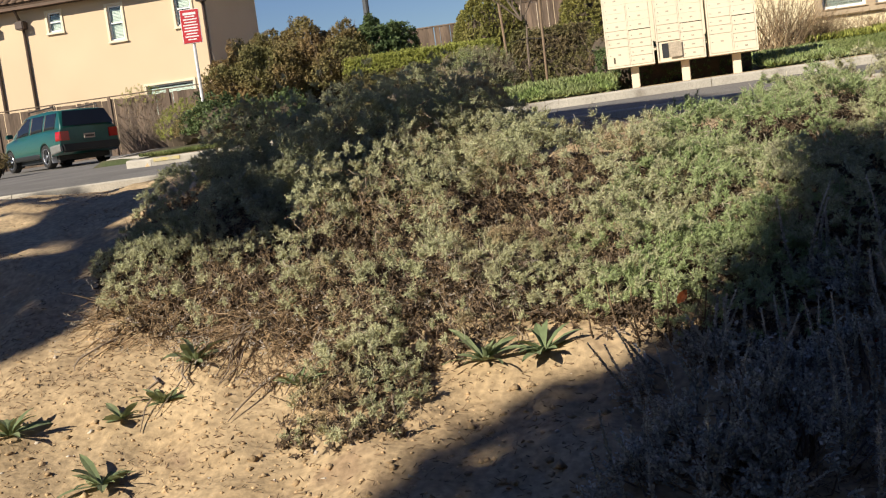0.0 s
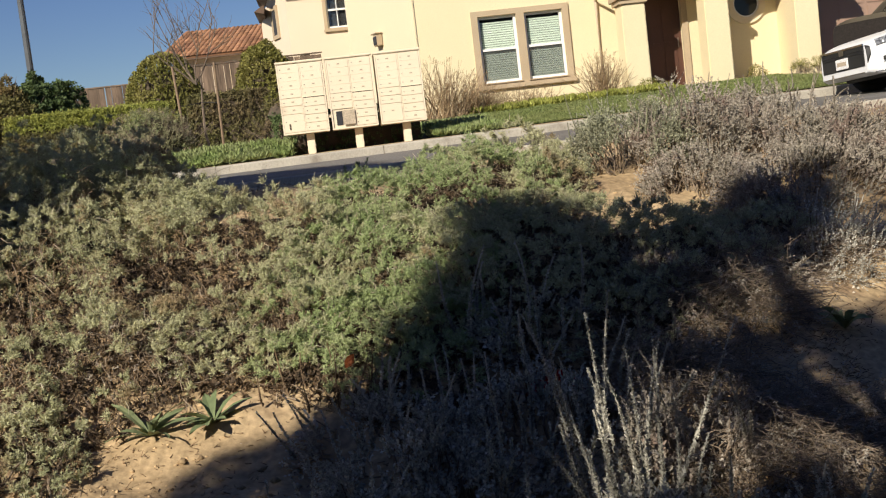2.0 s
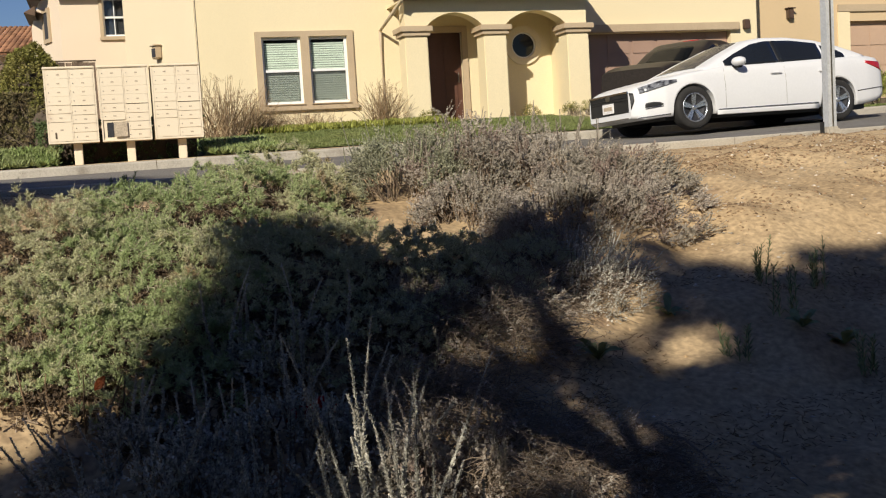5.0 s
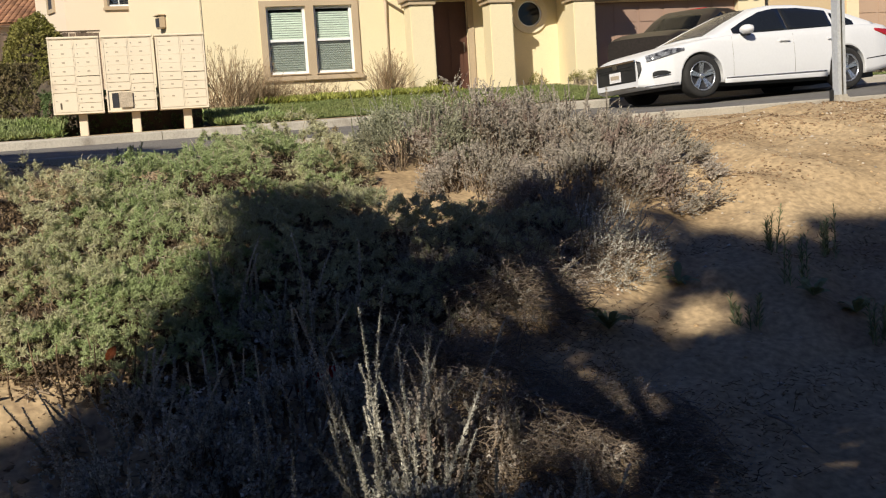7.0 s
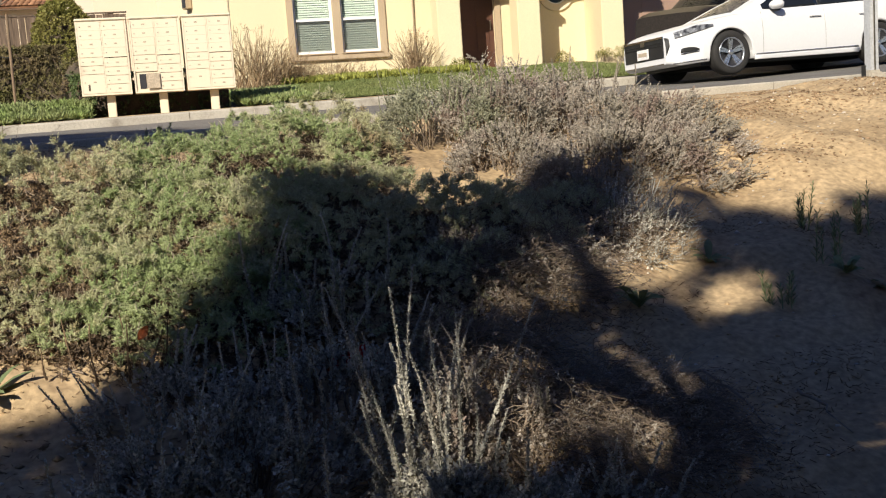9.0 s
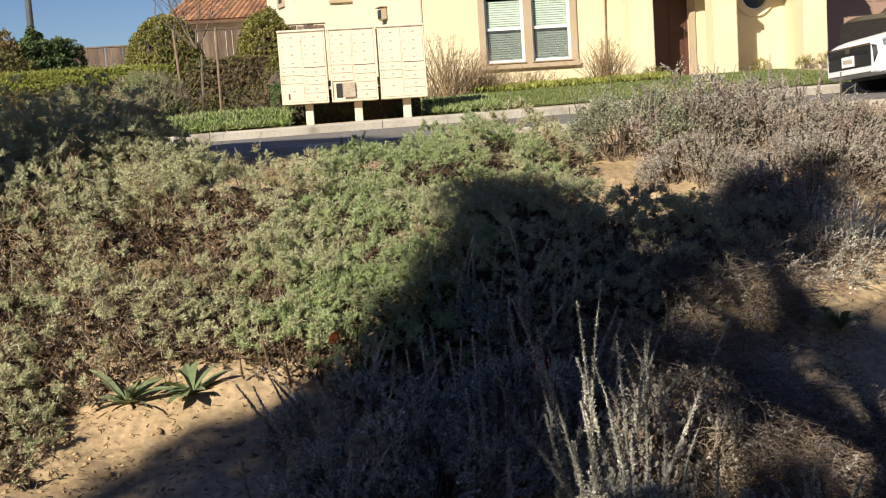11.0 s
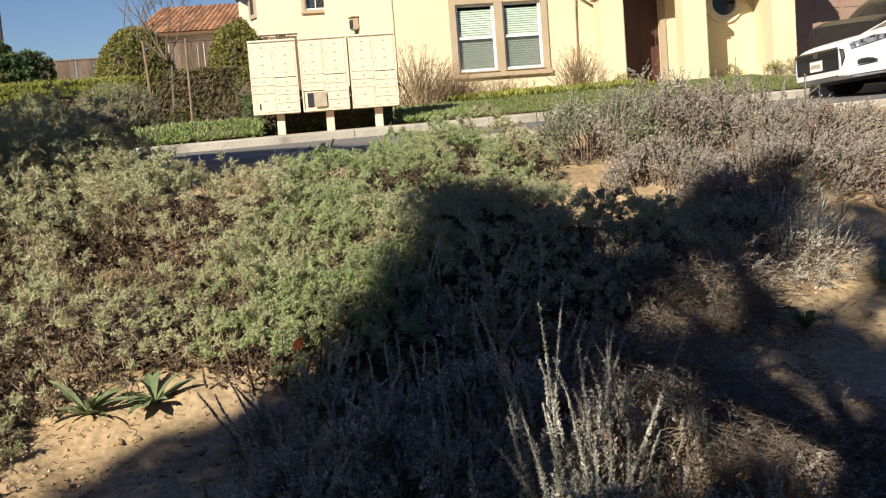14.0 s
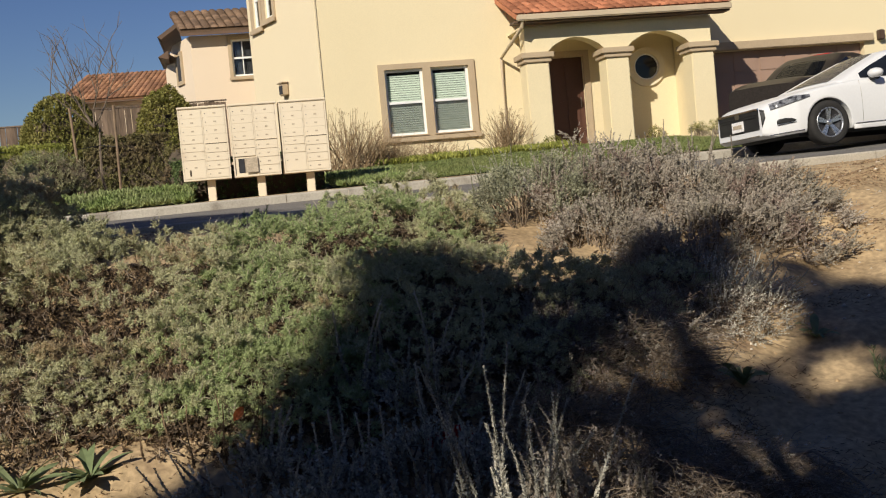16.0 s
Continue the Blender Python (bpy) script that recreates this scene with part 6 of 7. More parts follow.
# silver-grey spiky shrubs on the crest
GL = "silver-grey spiky shrub on the crest of the bank"
spike_shrub(GL, 2.0, 6.78, 0.46, 0.38, 0.36, 330, 16, 0.34, 31, GREENGREY)
spike_shrub(GL, 2.45, 6.72, 0.48, 0.46, 0.46, 430, 22, 0.38, 32, GREYLEAF)
spike_shrub("purplish grey spiky shrub with dry stems", 2.95, 6.5, 0.48, 0.55, 0.42, 430, 22, 0.36, 33, GREYLEAF)
spike_shrub("purplish grey spiky shrub at the edge of bare soil", 3.28, 6.05, 0.42, 0.45, 0.31, 340, 10, 0.20, 34, GREYLEAF, lean=(0.3, -0.15), shoot=0.11)
spike_shrub("low grey shrub with dry twigs", 2.72, 5.88, 0.52, 0.36, 0.22, 320, 6, 0.18, 35, GREYLEAF, twiggy=0.9)
spike_shrub("pale grey spiky shrub on bare soil", 2.50, 5.12, 0.28, 0.31, 0.20, 100, 26, 0.19, 36, SILVER, lean=(0.3, -0.2), shoot=0.14, splay=0.6, leaf=(0.014, 0.007))
twig_tangle("dry grey-brown shrub with drooping stems, half in shade", 1.76, 4.66, 0.32, 0.28, 0.24, 1300, 37, 0.5, 0.16)
twig_tangle("dark tangle of dead stems under the grey shrubs", 2.2, 5.15, 0.42, 0.30, 0.14, 900, 50, 0.3, 0.16)
spike_shrub("small grey shrub half in shade", 1.45, 4.95, 0.22, 0.2, 0.16, 160, 8, 0.14, 38, GREYLEAF)
spike_shrub("small purplish grey shrub beside the soil pocket", 2.25, 6.20, 0.36, 0.28, 0.22, 300, 8, 0.17, 39, GREYLEAF, twiggy=0.9)
# near shrubs below the bank
NEAR = dict(twiggy=1.0, leaf=(0.021, 0.0115), spike_leaf=(0.021, 0.0115), shoot=0.08, dense=26)
spike_shrub("silver shrub with tall leafy spikes, near the path", 0.84, 3.30, 0.17, 0.16, 0.20, 130, 18, 0.68, 41, SILVER, lean=(0.0, 0.0), splay=0.06, **NEAR)
spike_shrub("cluster of pale leafy shoots at the foot of the spikes", 0.93, 3.10, 0.13, 0.12, 0.20, 90, 7, 0.24, 48, SILVER, **NEAR)
spike_shrub("dark silver-grey shrub in the shade", 0.28, 3.55, 0.44, 0.36, 0.20, 170, 22, 0.38, 42, SILVER, splay=0.3, **NEAR)
spike_shrub("dark silver-grey shrub in the shade", 0.72, 3.95, 0.40, 0.34, 0.20, 140, 20, 0.42, 43, SILVER, splay=0.3, **NEAR)
spike_shrub("dark silver-grey shrub in the shade", 0.15, 4.05, 0.38, 0.28, 0.14, 120, 20, 0.28, 44, SILVER, splay=0.4, **NEAR)
spike_shrub("low dark silver-grey shrub near the path", -0.02, 3.42, 0.30, 0.26, 0.15, 110, 16, 0.30, 53, SILVER, splay=0.3, **NEAR)
spike_shrub("sparse dark spikes at the edge of the shade", -0.12, 4.40, 0.24, 0.10, 0.05, 16, 9, 0.22, 45, MATBROWN, leaf=(0.013, 0.006), shoot=0.05)
spike_shrub("low silver-grey shrub with short spikes", 1.28, 3.02, 0.34, 0.18, 0.15, 130, 13, 0.26, 46, SILVER, **NEAR)
spike_shrub("grey shrub half buried in fallen stems", 1.15, 3.62, 0.26, 0.26, 0.22, 120, 9, 0.30, 54, GREYLEAF, **NEAR)
twig_tangle("dry brown tangle of fallen stems", 1.60, 3.55, 0.46, 0.40, 0.17, 3000, 47, 0.3, 0.13, (0.4, -0.3), leafy=0.35)
spike_shrub("thin silver spikes standing in the shade", 0.85, 4.62, 0.36, 0.22, 0.16, 60, 12, 0.40, 55, SILVER, splay=0.1, **NEAR)
twig_tangle("dark brown dead stems among the silver shrubs", 1.28, 4.12, 0.36, 0.30, 0.20, 1100, 51, 0.5, 0.15)


def rosette(label, cx, cy, leaves, length, seed, upright=0.36, width=0.036):
    """A weed with a rosette of long strap leaves."""
    rng = np.random.RandomState(seed)
    root = thing("weed", label, "plant", "weeds on bare soil")
    z = float(ground_z(cx, cy))
    me = None
    for k in range(leaves):
        a = k * 2.4 + rng.rand() * 0.5
        ln = length * rng.uniform(0.4, 1.2)
        if me is None or k % 5 == 0:
            bm = bmesh.new()
            prev = None
            for i, (t, w_) in enumerate(((0, 0.25), (0.25, 0.7), (0.55, 1.0), (0.8, 0.7), (1.0, 0.05))):
                h = 0.55 * math.sin(t * 2.2) * upright
                row = [bm.verts.new((t, w_ * width / length * 0.5, h + 0.02)), bm.verts.new((t, 0, h)), bm.verts.new((t, -w_ * width / length * 0.5, h + 0.02))]
                if prev:
                    bm.faces.new((prev[0], prev[1], row[1], row[0]))
                    bm.faces.new((prev[1], prev[2], row[2], row[1]))
                prev = row
            ob = part("leaf", bm, WEED, root)
            me = ob.data
        else:
            ob = part("leaf", me, WEED, root)
        ob.matrix_world = Matrix.Translation((cx, cy, z + 0.005)) @ Matrix.Rotation(a, 4, "Z") @ Matrix.Rotation(radians(rng.uniform(-32, 10)), 4, "Y") @ Matrix.Rotation(radians(rng.uniform(-35, 35)), 4, "X") @ Matrix.Scale(ln, 4)
    return root


rosette("dark green rosette weed with strap leaves on bare soil", -0.80, 4.32, 28, 0.19, 51)
rosette("dark green rosette weed with strap leaves on bare soil", -0.55, 4.36, 22, 0.16, 52)
rosette("narrow-leaved weed at the foot of the shrubs", -1.60, 4.28, 16, 0.18, 53)
rosette("dark green weed trailing over bare soil", -2.22, 4.25, 18, 0.15, 54, 0.4)
rosette("dark green weed trailing over bare soil", -2.12, 4.42, 16, 0.15, 55, 0.7)
rosette("dark green weed trailing over bare soil", -2.36, 4.14, 14, 0.12, 56, 0.3)
rosette("dark green rosette weed low on the bank", -2.80, 4.00, 22, 0.18, 57, 0.4)
rosette("dark green rosette weed low on the bank", -2.26, 3.74, 24, 0.16, 58)
rosette("small green weed in the shade", 2.15, 4.40, 18, 0.13, 59, 0.8)
rosette("small green weed in the shade", 2.72, 4.78, 14, 0.12, 60, 0.6)


def tall_weed(label, cx, cy, h, seed):
    rng = np.random.RandomState(seed)
    root = thing("tall_weed", label, "plant", "weeds on bare soil")
    z = float(ground_z(cx, cy))
    P = np.array([[cx + 0.03 * rng.randn(), cy + 0.03 * rng.randn(), z] for _ in range(5)])
    D = unit(np.array([[0.12 * rng.randn(), 0.1 * rng.randn(), 1.0] for _ in range(5)]))
    L = h * rng.uniform(0.6, 1.0, 5)
    foliage("leaf_mass", sprigs(P, D, L, 26, 0.050, 0.0075, rng, (0.3, 0.8)), WEED, root)
    foliage("twig_mass", twigs(P, P + D * L[:, None], 0.004, 0.002), WEED, root)


tall_weed("tall dark weed standing in the shade", 3.36, 4.92, 0.25, 61)
tall_weed("tall dark weed standing in the shade", 3.66, 4.82, 0.29, 62)
tall_weed("tall dark weed standing in the shade", 3.22, 4.50, 0.26, 63)
tall_weed("small weed beside the steel post", 7.75, 9.0, 0.22, 64)

rp = random.Random(65)
for k in range(4):
    wx_, wy_ = rp.uniform(2.7, 4.2), rp.uniform(3.8, 4.7)
    if k % 3:
        rosette("dark weed growing in the shaded soil", wx_, wy_, 16, rp.uniform(0.07, 0.11), 300 + k, 0.8)
    else:
        tall_weed("tall dark weed standing in the shade", wx_, wy_, rp.uniform(0.14, 0.24), 300 + k)
tall_weed("small dark weed at the edge of the road", 0.25, 8.7, 0.16, 66)

# loose soil, stones and dry litter
rng = np.random.RandomState(70)


def scatter(n, x0, x1, y0, y1, keep=None):
    x, y = rng.uniform(x0, x1, n), rng.uniform(y0, y1, n)
    if keep is not None:
        m = keep(x, y)
        x, y = x[m], y[m]
    return np.stack([x, y, ground_z(x, y)], 1)


def lumps(P, size, mat, name, label, category):
    """Small irregular stones or clods."""
    base = np.array([(1, 0, 0), (-1, 0, 0), (0, 1, 0), (0, -1, 0), (0, 0, 0.8), (0, 0, -0.8)], dtype=float)
    tri = np.array([(0, 2, 4), (2, 1, 4), (1, 3, 4), (3, 0, 4), (2, 0, 5), (1, 2, 5), (3, 1, 5), (0, 3, 5)])
    N = len(P)
    s = size * np.exp(0.5 * np.clip(rng.randn(N, 1, 1), -1.5, 1.3))
    a = rng.rand(N) * 6.28
    V = base[None] * (1 + 0.35 * rng.randn(N, 6, 3)) * s
    c, sn = np.cos(a)[:, None], np.sin(a)[:, None]
    V = np.stack([V[..., 0] * c - V[..., 1] * sn, V[..., 0] * sn + V[..., 1] * c, V[..., 2] * 0.75], -1) + P[:, None]
    Q = (np.arange(N) * 6)[:, None, None] + tri[None]
    tagged(new(name, quads_mesh(name, V.reshape(-1, 3), Q.reshape(-1, 3), mat)), label, category, kind="stuff")


bare = lambda x, y: (hash_noise(x, y, 0.5, 71) > -0.1)
lumps(np.concatenate([scatter(5000, -4.5, 6.5, 2.8, 9.2, bare), scatter(1500, -3.5, -0.5, 3.3, 5.2)]), 0.007, CLOD, "soil_crumbs", "crumbs and clods of dry tan soil", "soil")
lumps(np.concatenate([scatter(900, 2.8, 8.0, 5.0, 9.2), scatter(250, -4, 3, 3, 5.5)]), 0.009, PEBBLE, "pebbles", "small pale pebbles scattered on the bank", "pebbles")
lumps(np.concatenate([scatter(60, -4, 5, 3.2, 8.5), scatter(150, -1.9, -0.3, 3.3, 4.2), scatter(60, -3.4, -1.9, 3.4, 4.6)]), 0.013, CLOD, "larger_clods", "larger clods of dry soil", "soil")
litter_at = lambda x, y: hash_noise(x, y * 2.2, 0.8, 72) > 0.08
patches = []
for k in range(20):
    px_, py_ = rng.uniform(3.6, 8.2), rng.uniform(5.6, 9.0)
    q = np.stack([px_ + 0.26 * rng.randn(420), py_ + 0.13 * rng.randn(420)], 1)
    patches.append(np.stack([q[:, 0], q[:, 1], ground_z(q[:, 0], q[:, 1])], 1))
# Litter, thickest at the near shrubs and in tree shade to deepen that shade.
Pl = np.concatenate([scatter(700, -2.2, -0.3, 3.4, 4.4), scatter(9000, 0.1, 2.1, 2.7, 4.6), scatter(6000, 2.0, 5.0, 3.0, 5.2, litter_at), scatter(1200, 2.5, 8.5, 5.5, 9.2, litter_at), scatter(2600, -4, 2.5, 3.2, 5.6, lambda x, y: hash_noise(x, y, 0.5, 73) > 0.0), scatter(5000, -6.0, -2.2, 5.6, 9.2, litter_at), scatter(2500, -2.0, 1.0, 6.6, 9.2), scatter(2200, -3.4, -0.8, 4.2, 5.6)])
lumps(np.concatenate(patches), 0.008, LITTER, "litter_crumbs", "dark brown crumbs of bark and litter in patches", "litter")
Wl = unit(rng.randn(len(Pl), 3) * [1, 1, 0.25])
tagged(new("dry_litter", quads_mesh("dry_litter", *merge(twigs(Pl + [0, 0, 0.004], Pl + [0, 0, 0.010] + Wl * rng.uniform(0.008, 0.032, (len(Pl), 1)), 0.0021, 0.0012)), LITTER)), "dry brown twigs and litter lying on the soil", "litter", kind="stuff")


def root_tangle(label, cx, cy, n, seed, ln=0.35):
    r_ = np.random.RandomState(seed)
    root = thing("exposed_roots", label, "roots")
    for _ in range(n):
        bm = bmesh.new()
        x, y = cx + 0.35 * r_.randn(), cy + 0.12 * r_.randn()
        pts, dx = [], r_.uniform(-0.5, 0.5)
        for k in range(6):
            t = k / 5 * ln * r_.uniform(0.8, 1.2)
            px, py = x + dx * t + 0.012 * r_.randn(), y - t
            pts.append((px, py, float(ground_z(px, py)) + 0.012 + 0.03 * math.sin(math.pi * k / 5)))
        tube(bm, pts, [0.008, 0.007, 0.006, 0.005, 0.004, 0.002], 5)
        part("root", bm, TWIG, root)


root_tangle("bare brown roots hanging over the soil", -1.75, 4.72, 16, 81)
root_tangle("bare brown roots hanging over the soil", -1.45, 4.38, 5, 82, 0.28)
root_tangle("fallen grey-brown stems on the slope", 1.75, 3.75, 14, 83, 0.3)


def fallen_leaf(label, x, y, dz, s, mat, seed):
    bm = bmesh.new()
    prev = None
    for t, w_ in ((0, 0.1), (0.3, 0.8), (0.6, 0.9), (0.85, 0.5), (1, 0.03)):
        row = [bm.verts.new((t - 0.5, w_ * 0.3, 0.10 * t * t + 0.05)), bm.verts.new((t - 0.5, 0, 0.12 * t * t)), bm.verts.new((t - 0.5, -w_ * 0.3, 0.10 * t * t + 0.05))]
        if prev:
            bm.faces.new((prev[0], prev[1], row[1], row[0]))
            bm.faces.new((prev[1], prev[2], row[2], row[1]))
        prev = row
    bmesh.ops.solidify(bm, geom=bm.faces, thickness=0.01)
    root = thing("fallen_leaf", label, "leaf")
    ob = part("blade", bm, mat, root)
    r_ = random.Random(seed)
    ob.matrix_world = Matrix.Translation((x, y, float(ground_z(x, y)) + dz)) @ Euler((radians(60), radians(r_.uniform(-50, -20)), r_.uniform(0, 0.6))).to_matrix().to_4x4() @ Matrix.Scale(s, 4)


fallen_leaf("curled orange fallen leaf caught on a shrub", 0.02, 4.36, 0.19, 0.066, ORANGELEAF, 1)
for k, (dx, dy) in enumerate(((0, 0), (0.06, 0.02), (-0.05, -0.03), (0.11, -0.02))):
    fallen_leaf("dull red fallen leaf among shaded stems", 0.78 + dx, 4.22 + dy, 0.10, 0.08, REDLEAF, 2 + k)


# ---- garden behind the far kerb ----
def clipped(label, x0, x1, y0, y1, z0, z1, n, seed, top, sides, leaf=(0.05, 0.026), name="hedge", round_=0.0, category="hedge"):
    """A trimmed hedge: leaves over the faces of a box with rough edges, round a dark core for the shade inside."""
    rng_ = np.random.RandomState(seed)
    root = thing(name, label, category)
    m = 0.10
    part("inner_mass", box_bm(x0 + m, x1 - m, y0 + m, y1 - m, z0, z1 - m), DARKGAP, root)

    def face(k, fn, nrm, mat, nm):
        P = fn(rng_.rand(k), rng_.rand(k)) + 0.03 * rng_.randn(k, 3)
        W = around(rng_, k, np.tile([nrm], (k, 1)), 0.6)
        foliage(nm, sprigs(P - W * 0.04, W, np.full(k, 0.07), 7, leaf[0], leaf[1], rng_), mat, root)
    wx, wy, wz = x1 - x0, y1 - y0, z1 - z0
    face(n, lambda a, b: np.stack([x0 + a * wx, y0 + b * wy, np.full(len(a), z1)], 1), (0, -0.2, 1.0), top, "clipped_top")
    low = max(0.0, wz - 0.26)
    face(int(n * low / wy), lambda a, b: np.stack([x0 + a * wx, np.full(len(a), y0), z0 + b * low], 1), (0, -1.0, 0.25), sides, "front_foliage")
    # Upper front in the top's leaf colour, which paints the sunlit band of the hedge.
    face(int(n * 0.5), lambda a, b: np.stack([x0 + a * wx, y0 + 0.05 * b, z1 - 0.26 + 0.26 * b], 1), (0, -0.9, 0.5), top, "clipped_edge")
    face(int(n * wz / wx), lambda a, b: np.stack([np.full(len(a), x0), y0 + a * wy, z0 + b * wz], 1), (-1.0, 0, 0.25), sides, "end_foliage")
    return root


def ball_shrub(label, cx, cy, z0, rx, ry, h, n, seed, mat, leaf=(0.05, 0.024), lump=0.15, name="shrub", flat=2.2, stems=0, stem_mat=None, inner=True, open_=0.35, groupname=""):
    """A rounded shrub: leafy shoots over an uneven dome with gaps, twigs and a dark core for its inner shade."""
    rng_ = np.random.RandomState(seed)
    root = thing(name, label, "shrub", groupname)
    d = unit(rng_.randn(n, 3))
    d[:, 2] = np.abs(d[:, 2]) * 1.15 - 0.25
    d = unit(d)
    rad = 1 - open_ * rng_.rand(n) ** 2 + lump * 2 * (hash_noise(d[:, 0] * 3 + seed, d[:, 2] * 3 + d[:, 1] * 2.0, 0.8, seed))
    P = np.array([cx, cy, z0 + h * 0.45]) + d * rad[:, None] * [rx, ry, h * 0.55]
    P = P[P[:, 2] > z0 - 0.05]
    W = around(rng_, len(P), unit(P - [cx, cy, z0 + h * 0.3]) + [0, 0, 0.3], 0.5)
    foliage("foliage", sprigs(P - W * 0.05, W, np.full(len(P), 0.10), 8, leaf[0], leaf[1], rng_), mat, root)
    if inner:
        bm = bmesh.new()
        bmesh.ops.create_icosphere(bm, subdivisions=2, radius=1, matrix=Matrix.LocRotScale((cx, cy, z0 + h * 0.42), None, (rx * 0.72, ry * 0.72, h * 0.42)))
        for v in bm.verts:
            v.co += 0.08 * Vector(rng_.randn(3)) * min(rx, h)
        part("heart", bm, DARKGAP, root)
    if stems:
        P3 = np.array([[cx, cy, z0]]) + rng_.randn(stems, 3) * [rx * 0.3, ry * 0.3, 0]
        W3 = unit(rng_.randn(stems, 3) * [rx, ry, 0.25 * h] + [0, 0, h])
        E3 = P3 + W3 * h * rng_.uniform(0.5, 1.05, (stems, 1))
        foliage("twig_mass", twigs(P3, E3, 0.008, 0.003), stem_mat or TWIG, root)
    return root


yz = lambda x, y: float(yard_z(x, y))
clipped("clipped hedge with its lit upper band coloured yellow-green", -5.5, -2.75, 19.6, 20.4, yz(-4, 20), 3.0, 3600, 101, HEDGETOP, HEDGEDARK, leaf=(0.032, 0.02))
clipped("olive-brown clipped hedge behind the sapling", -2.35, -0.95, 20.0, 20.7, yz(-1, 20), 3.08, 520, 102, HEDGEDARK, HEDGEDARK)
# Dark leaves put where deep shade lies behind the mailbox legs.
clipped("low dark hedge added for the deep shade behind the mailboxes", -0.75, 1.65, 17.15, 17.9, yz(0.7, 17), 2.42, 420, 124, DARKGREEN, DARKGREEN)
ball_shrub("round clipped olive-green shrub", -3.30, 24.0, yz(-3, 24), 0.82, 0.8, 2.2, 2600, 103, TOPIARY, leaf=(0.06, 0.035), open_=0.1, lump=0.06)
ball_shrub("round dark green shrub beside the mailboxes", -1.12, 24.0, yz(-1, 24), 0.66, 0.7, 2.15, 2200, 104, TOPIARY, leaf=(0.06, 0.035), open_=0.15, lump=0.08)
ball_shrub("lavender shrub with purplish flower stems", -2.75, 17.9, yz(-3, 18), 0.68, 0.6, 1.0, 1500, 105, LAVENDER, leaf=(0.05, 0.012), stems=160, stem_mat=LAVENDER)
ball_shrub("lavender shrub with purplish flower stems", -4.1, 18.2, yz(-4, 18), 0.6, 0.5, 0.5, 260, 106, LAVENDER, leaf=(0.05, 0.010), stems=110, stem_mat=LAVENDER)
ball_shrub("dark shrub in the gap behind the mailboxes", -0.6, 18.8, yz(-1, 19), 0.55, 0.5, 0.9, 300, 107, HEDGEDARK, stems=40)
# strappy plant
rs = np.random.RandomState(109)
strap = thing("strap_leaf_plant", "bright green strap-leaved clump behind the ground cover", "plant")
P_ = np.array([[-1.34, 18.0, yz(-1.3, 18.0)]]) + rs.randn(60, 3) * [0.16, 0.12, 0.0]
foliage("leaf_mass", sprigs(P_, around(rs, 60, np.tile([[0, 0, 1.0]], (60, 1)), 0.35), np.full(60, 0.05), 6, 0.32, 0.034, rs, (0.2, 1.1)), GRASS, strap)
# big bronze-leaved hedge bush
ball_shrub("large bronze and green flowering shrub", -7.35, 20.2, yz(-7, 20), 1.05, 0.9, 1.75, 6000, 110, REDDISH, leaf=(0.055, 0.03), lump=0.3, open_=0.5, stems=60)
ball_shrub("large bronze and green flowering shrub", -6.25, 20.6, yz(-6, 20), 1.15, 0.9, 2.0, 6000, 111, REDDISH, leaf=(0.055, 0.03), lump=0.3, open_=0.5, stems=60)
# Shaded end of the bronze shrub, its shade put into a darker leaf.
ball_shrub("dark-leaved shrub for the shaded end of the bronze shrub", -5.25, 21.3, yz(-5, 20), 0.85, 0.8, 1.85, 2000, 112, DARKGREEN, leaf=(0.08, 0.045), lump=0.2)

ball_shrub("low dark leafy shrub at the corner", -7.3, 18.1, yz(-7.3, 18), 0.75, 0.6, 0.85, 600, 114, DARKGREEN, leaf=(0.06, 0.035), lump=0.25)
ball_shrub("low dark leafy shrub at the corner", -6.2, 18.0, yz(-6.2, 18), 0.55, 0.5, 0.70, 420, 115, DARKGREEN, leaf=(0.06, 0.035), lump=0.25)
ball_shrub("small rusty shrub by the sign", -8.35, 18.9, yz(-8.3, 19), 0.35, 0.35, 0.55, 220, 116, REDDISH, leaf=(0.05, 0.02))
ball_shrub("yellow-green bush before the fence", -11.9, 26.5, 1.75, 0.75, 0.7, 1.35, 500, 117, HEDGETOP, leaf=(0.07, 0.02), stems=60)
ball_shrub("bare tangled brown shrub before the fence", -13.4, 27.5, 1.75, 0.9, 0.7, 1.7, 260, 118, MATBROWN, leaf=(0.05, 0.02), stems=240, inner=False)
ball_shrub("brown dry bush at the foot of the fence", -10.8, 26.8, 1.8, 0.6, 0.5, 0.8, 260, 119, REDDISH, leaf=(0.05, 0.02), stems=60)
ball_shrub("small bush at the edge of the side street", -15.15, 22.5, 1.72, 0.6, 0.5, 0.62, 420, 120, REDDISH, leaf=(0.06, 0.025))
ball_shrub("climber spilling over the fence", -16.5, 33.5, 3.3, 0.9, 0.3, 0.9, 160, 121, HEDGETOP, leaf=(0.07, 0.02), stems=60, inner=False)
ball_shrub("climber spilling over the fence", -13.8, 33.5, 3.4, 0.9, 0.3, 0.5, 160, 122, DARKGREEN, leaf=(0.07, 0.03), inner=False)
ball_shrub("distant green bush over the garden fence", -8.0, 31.5, 3.4, 1.4, 0.8, 1.3, 500, 123, DARKGREEN, leaf=(0.09, 0.04))
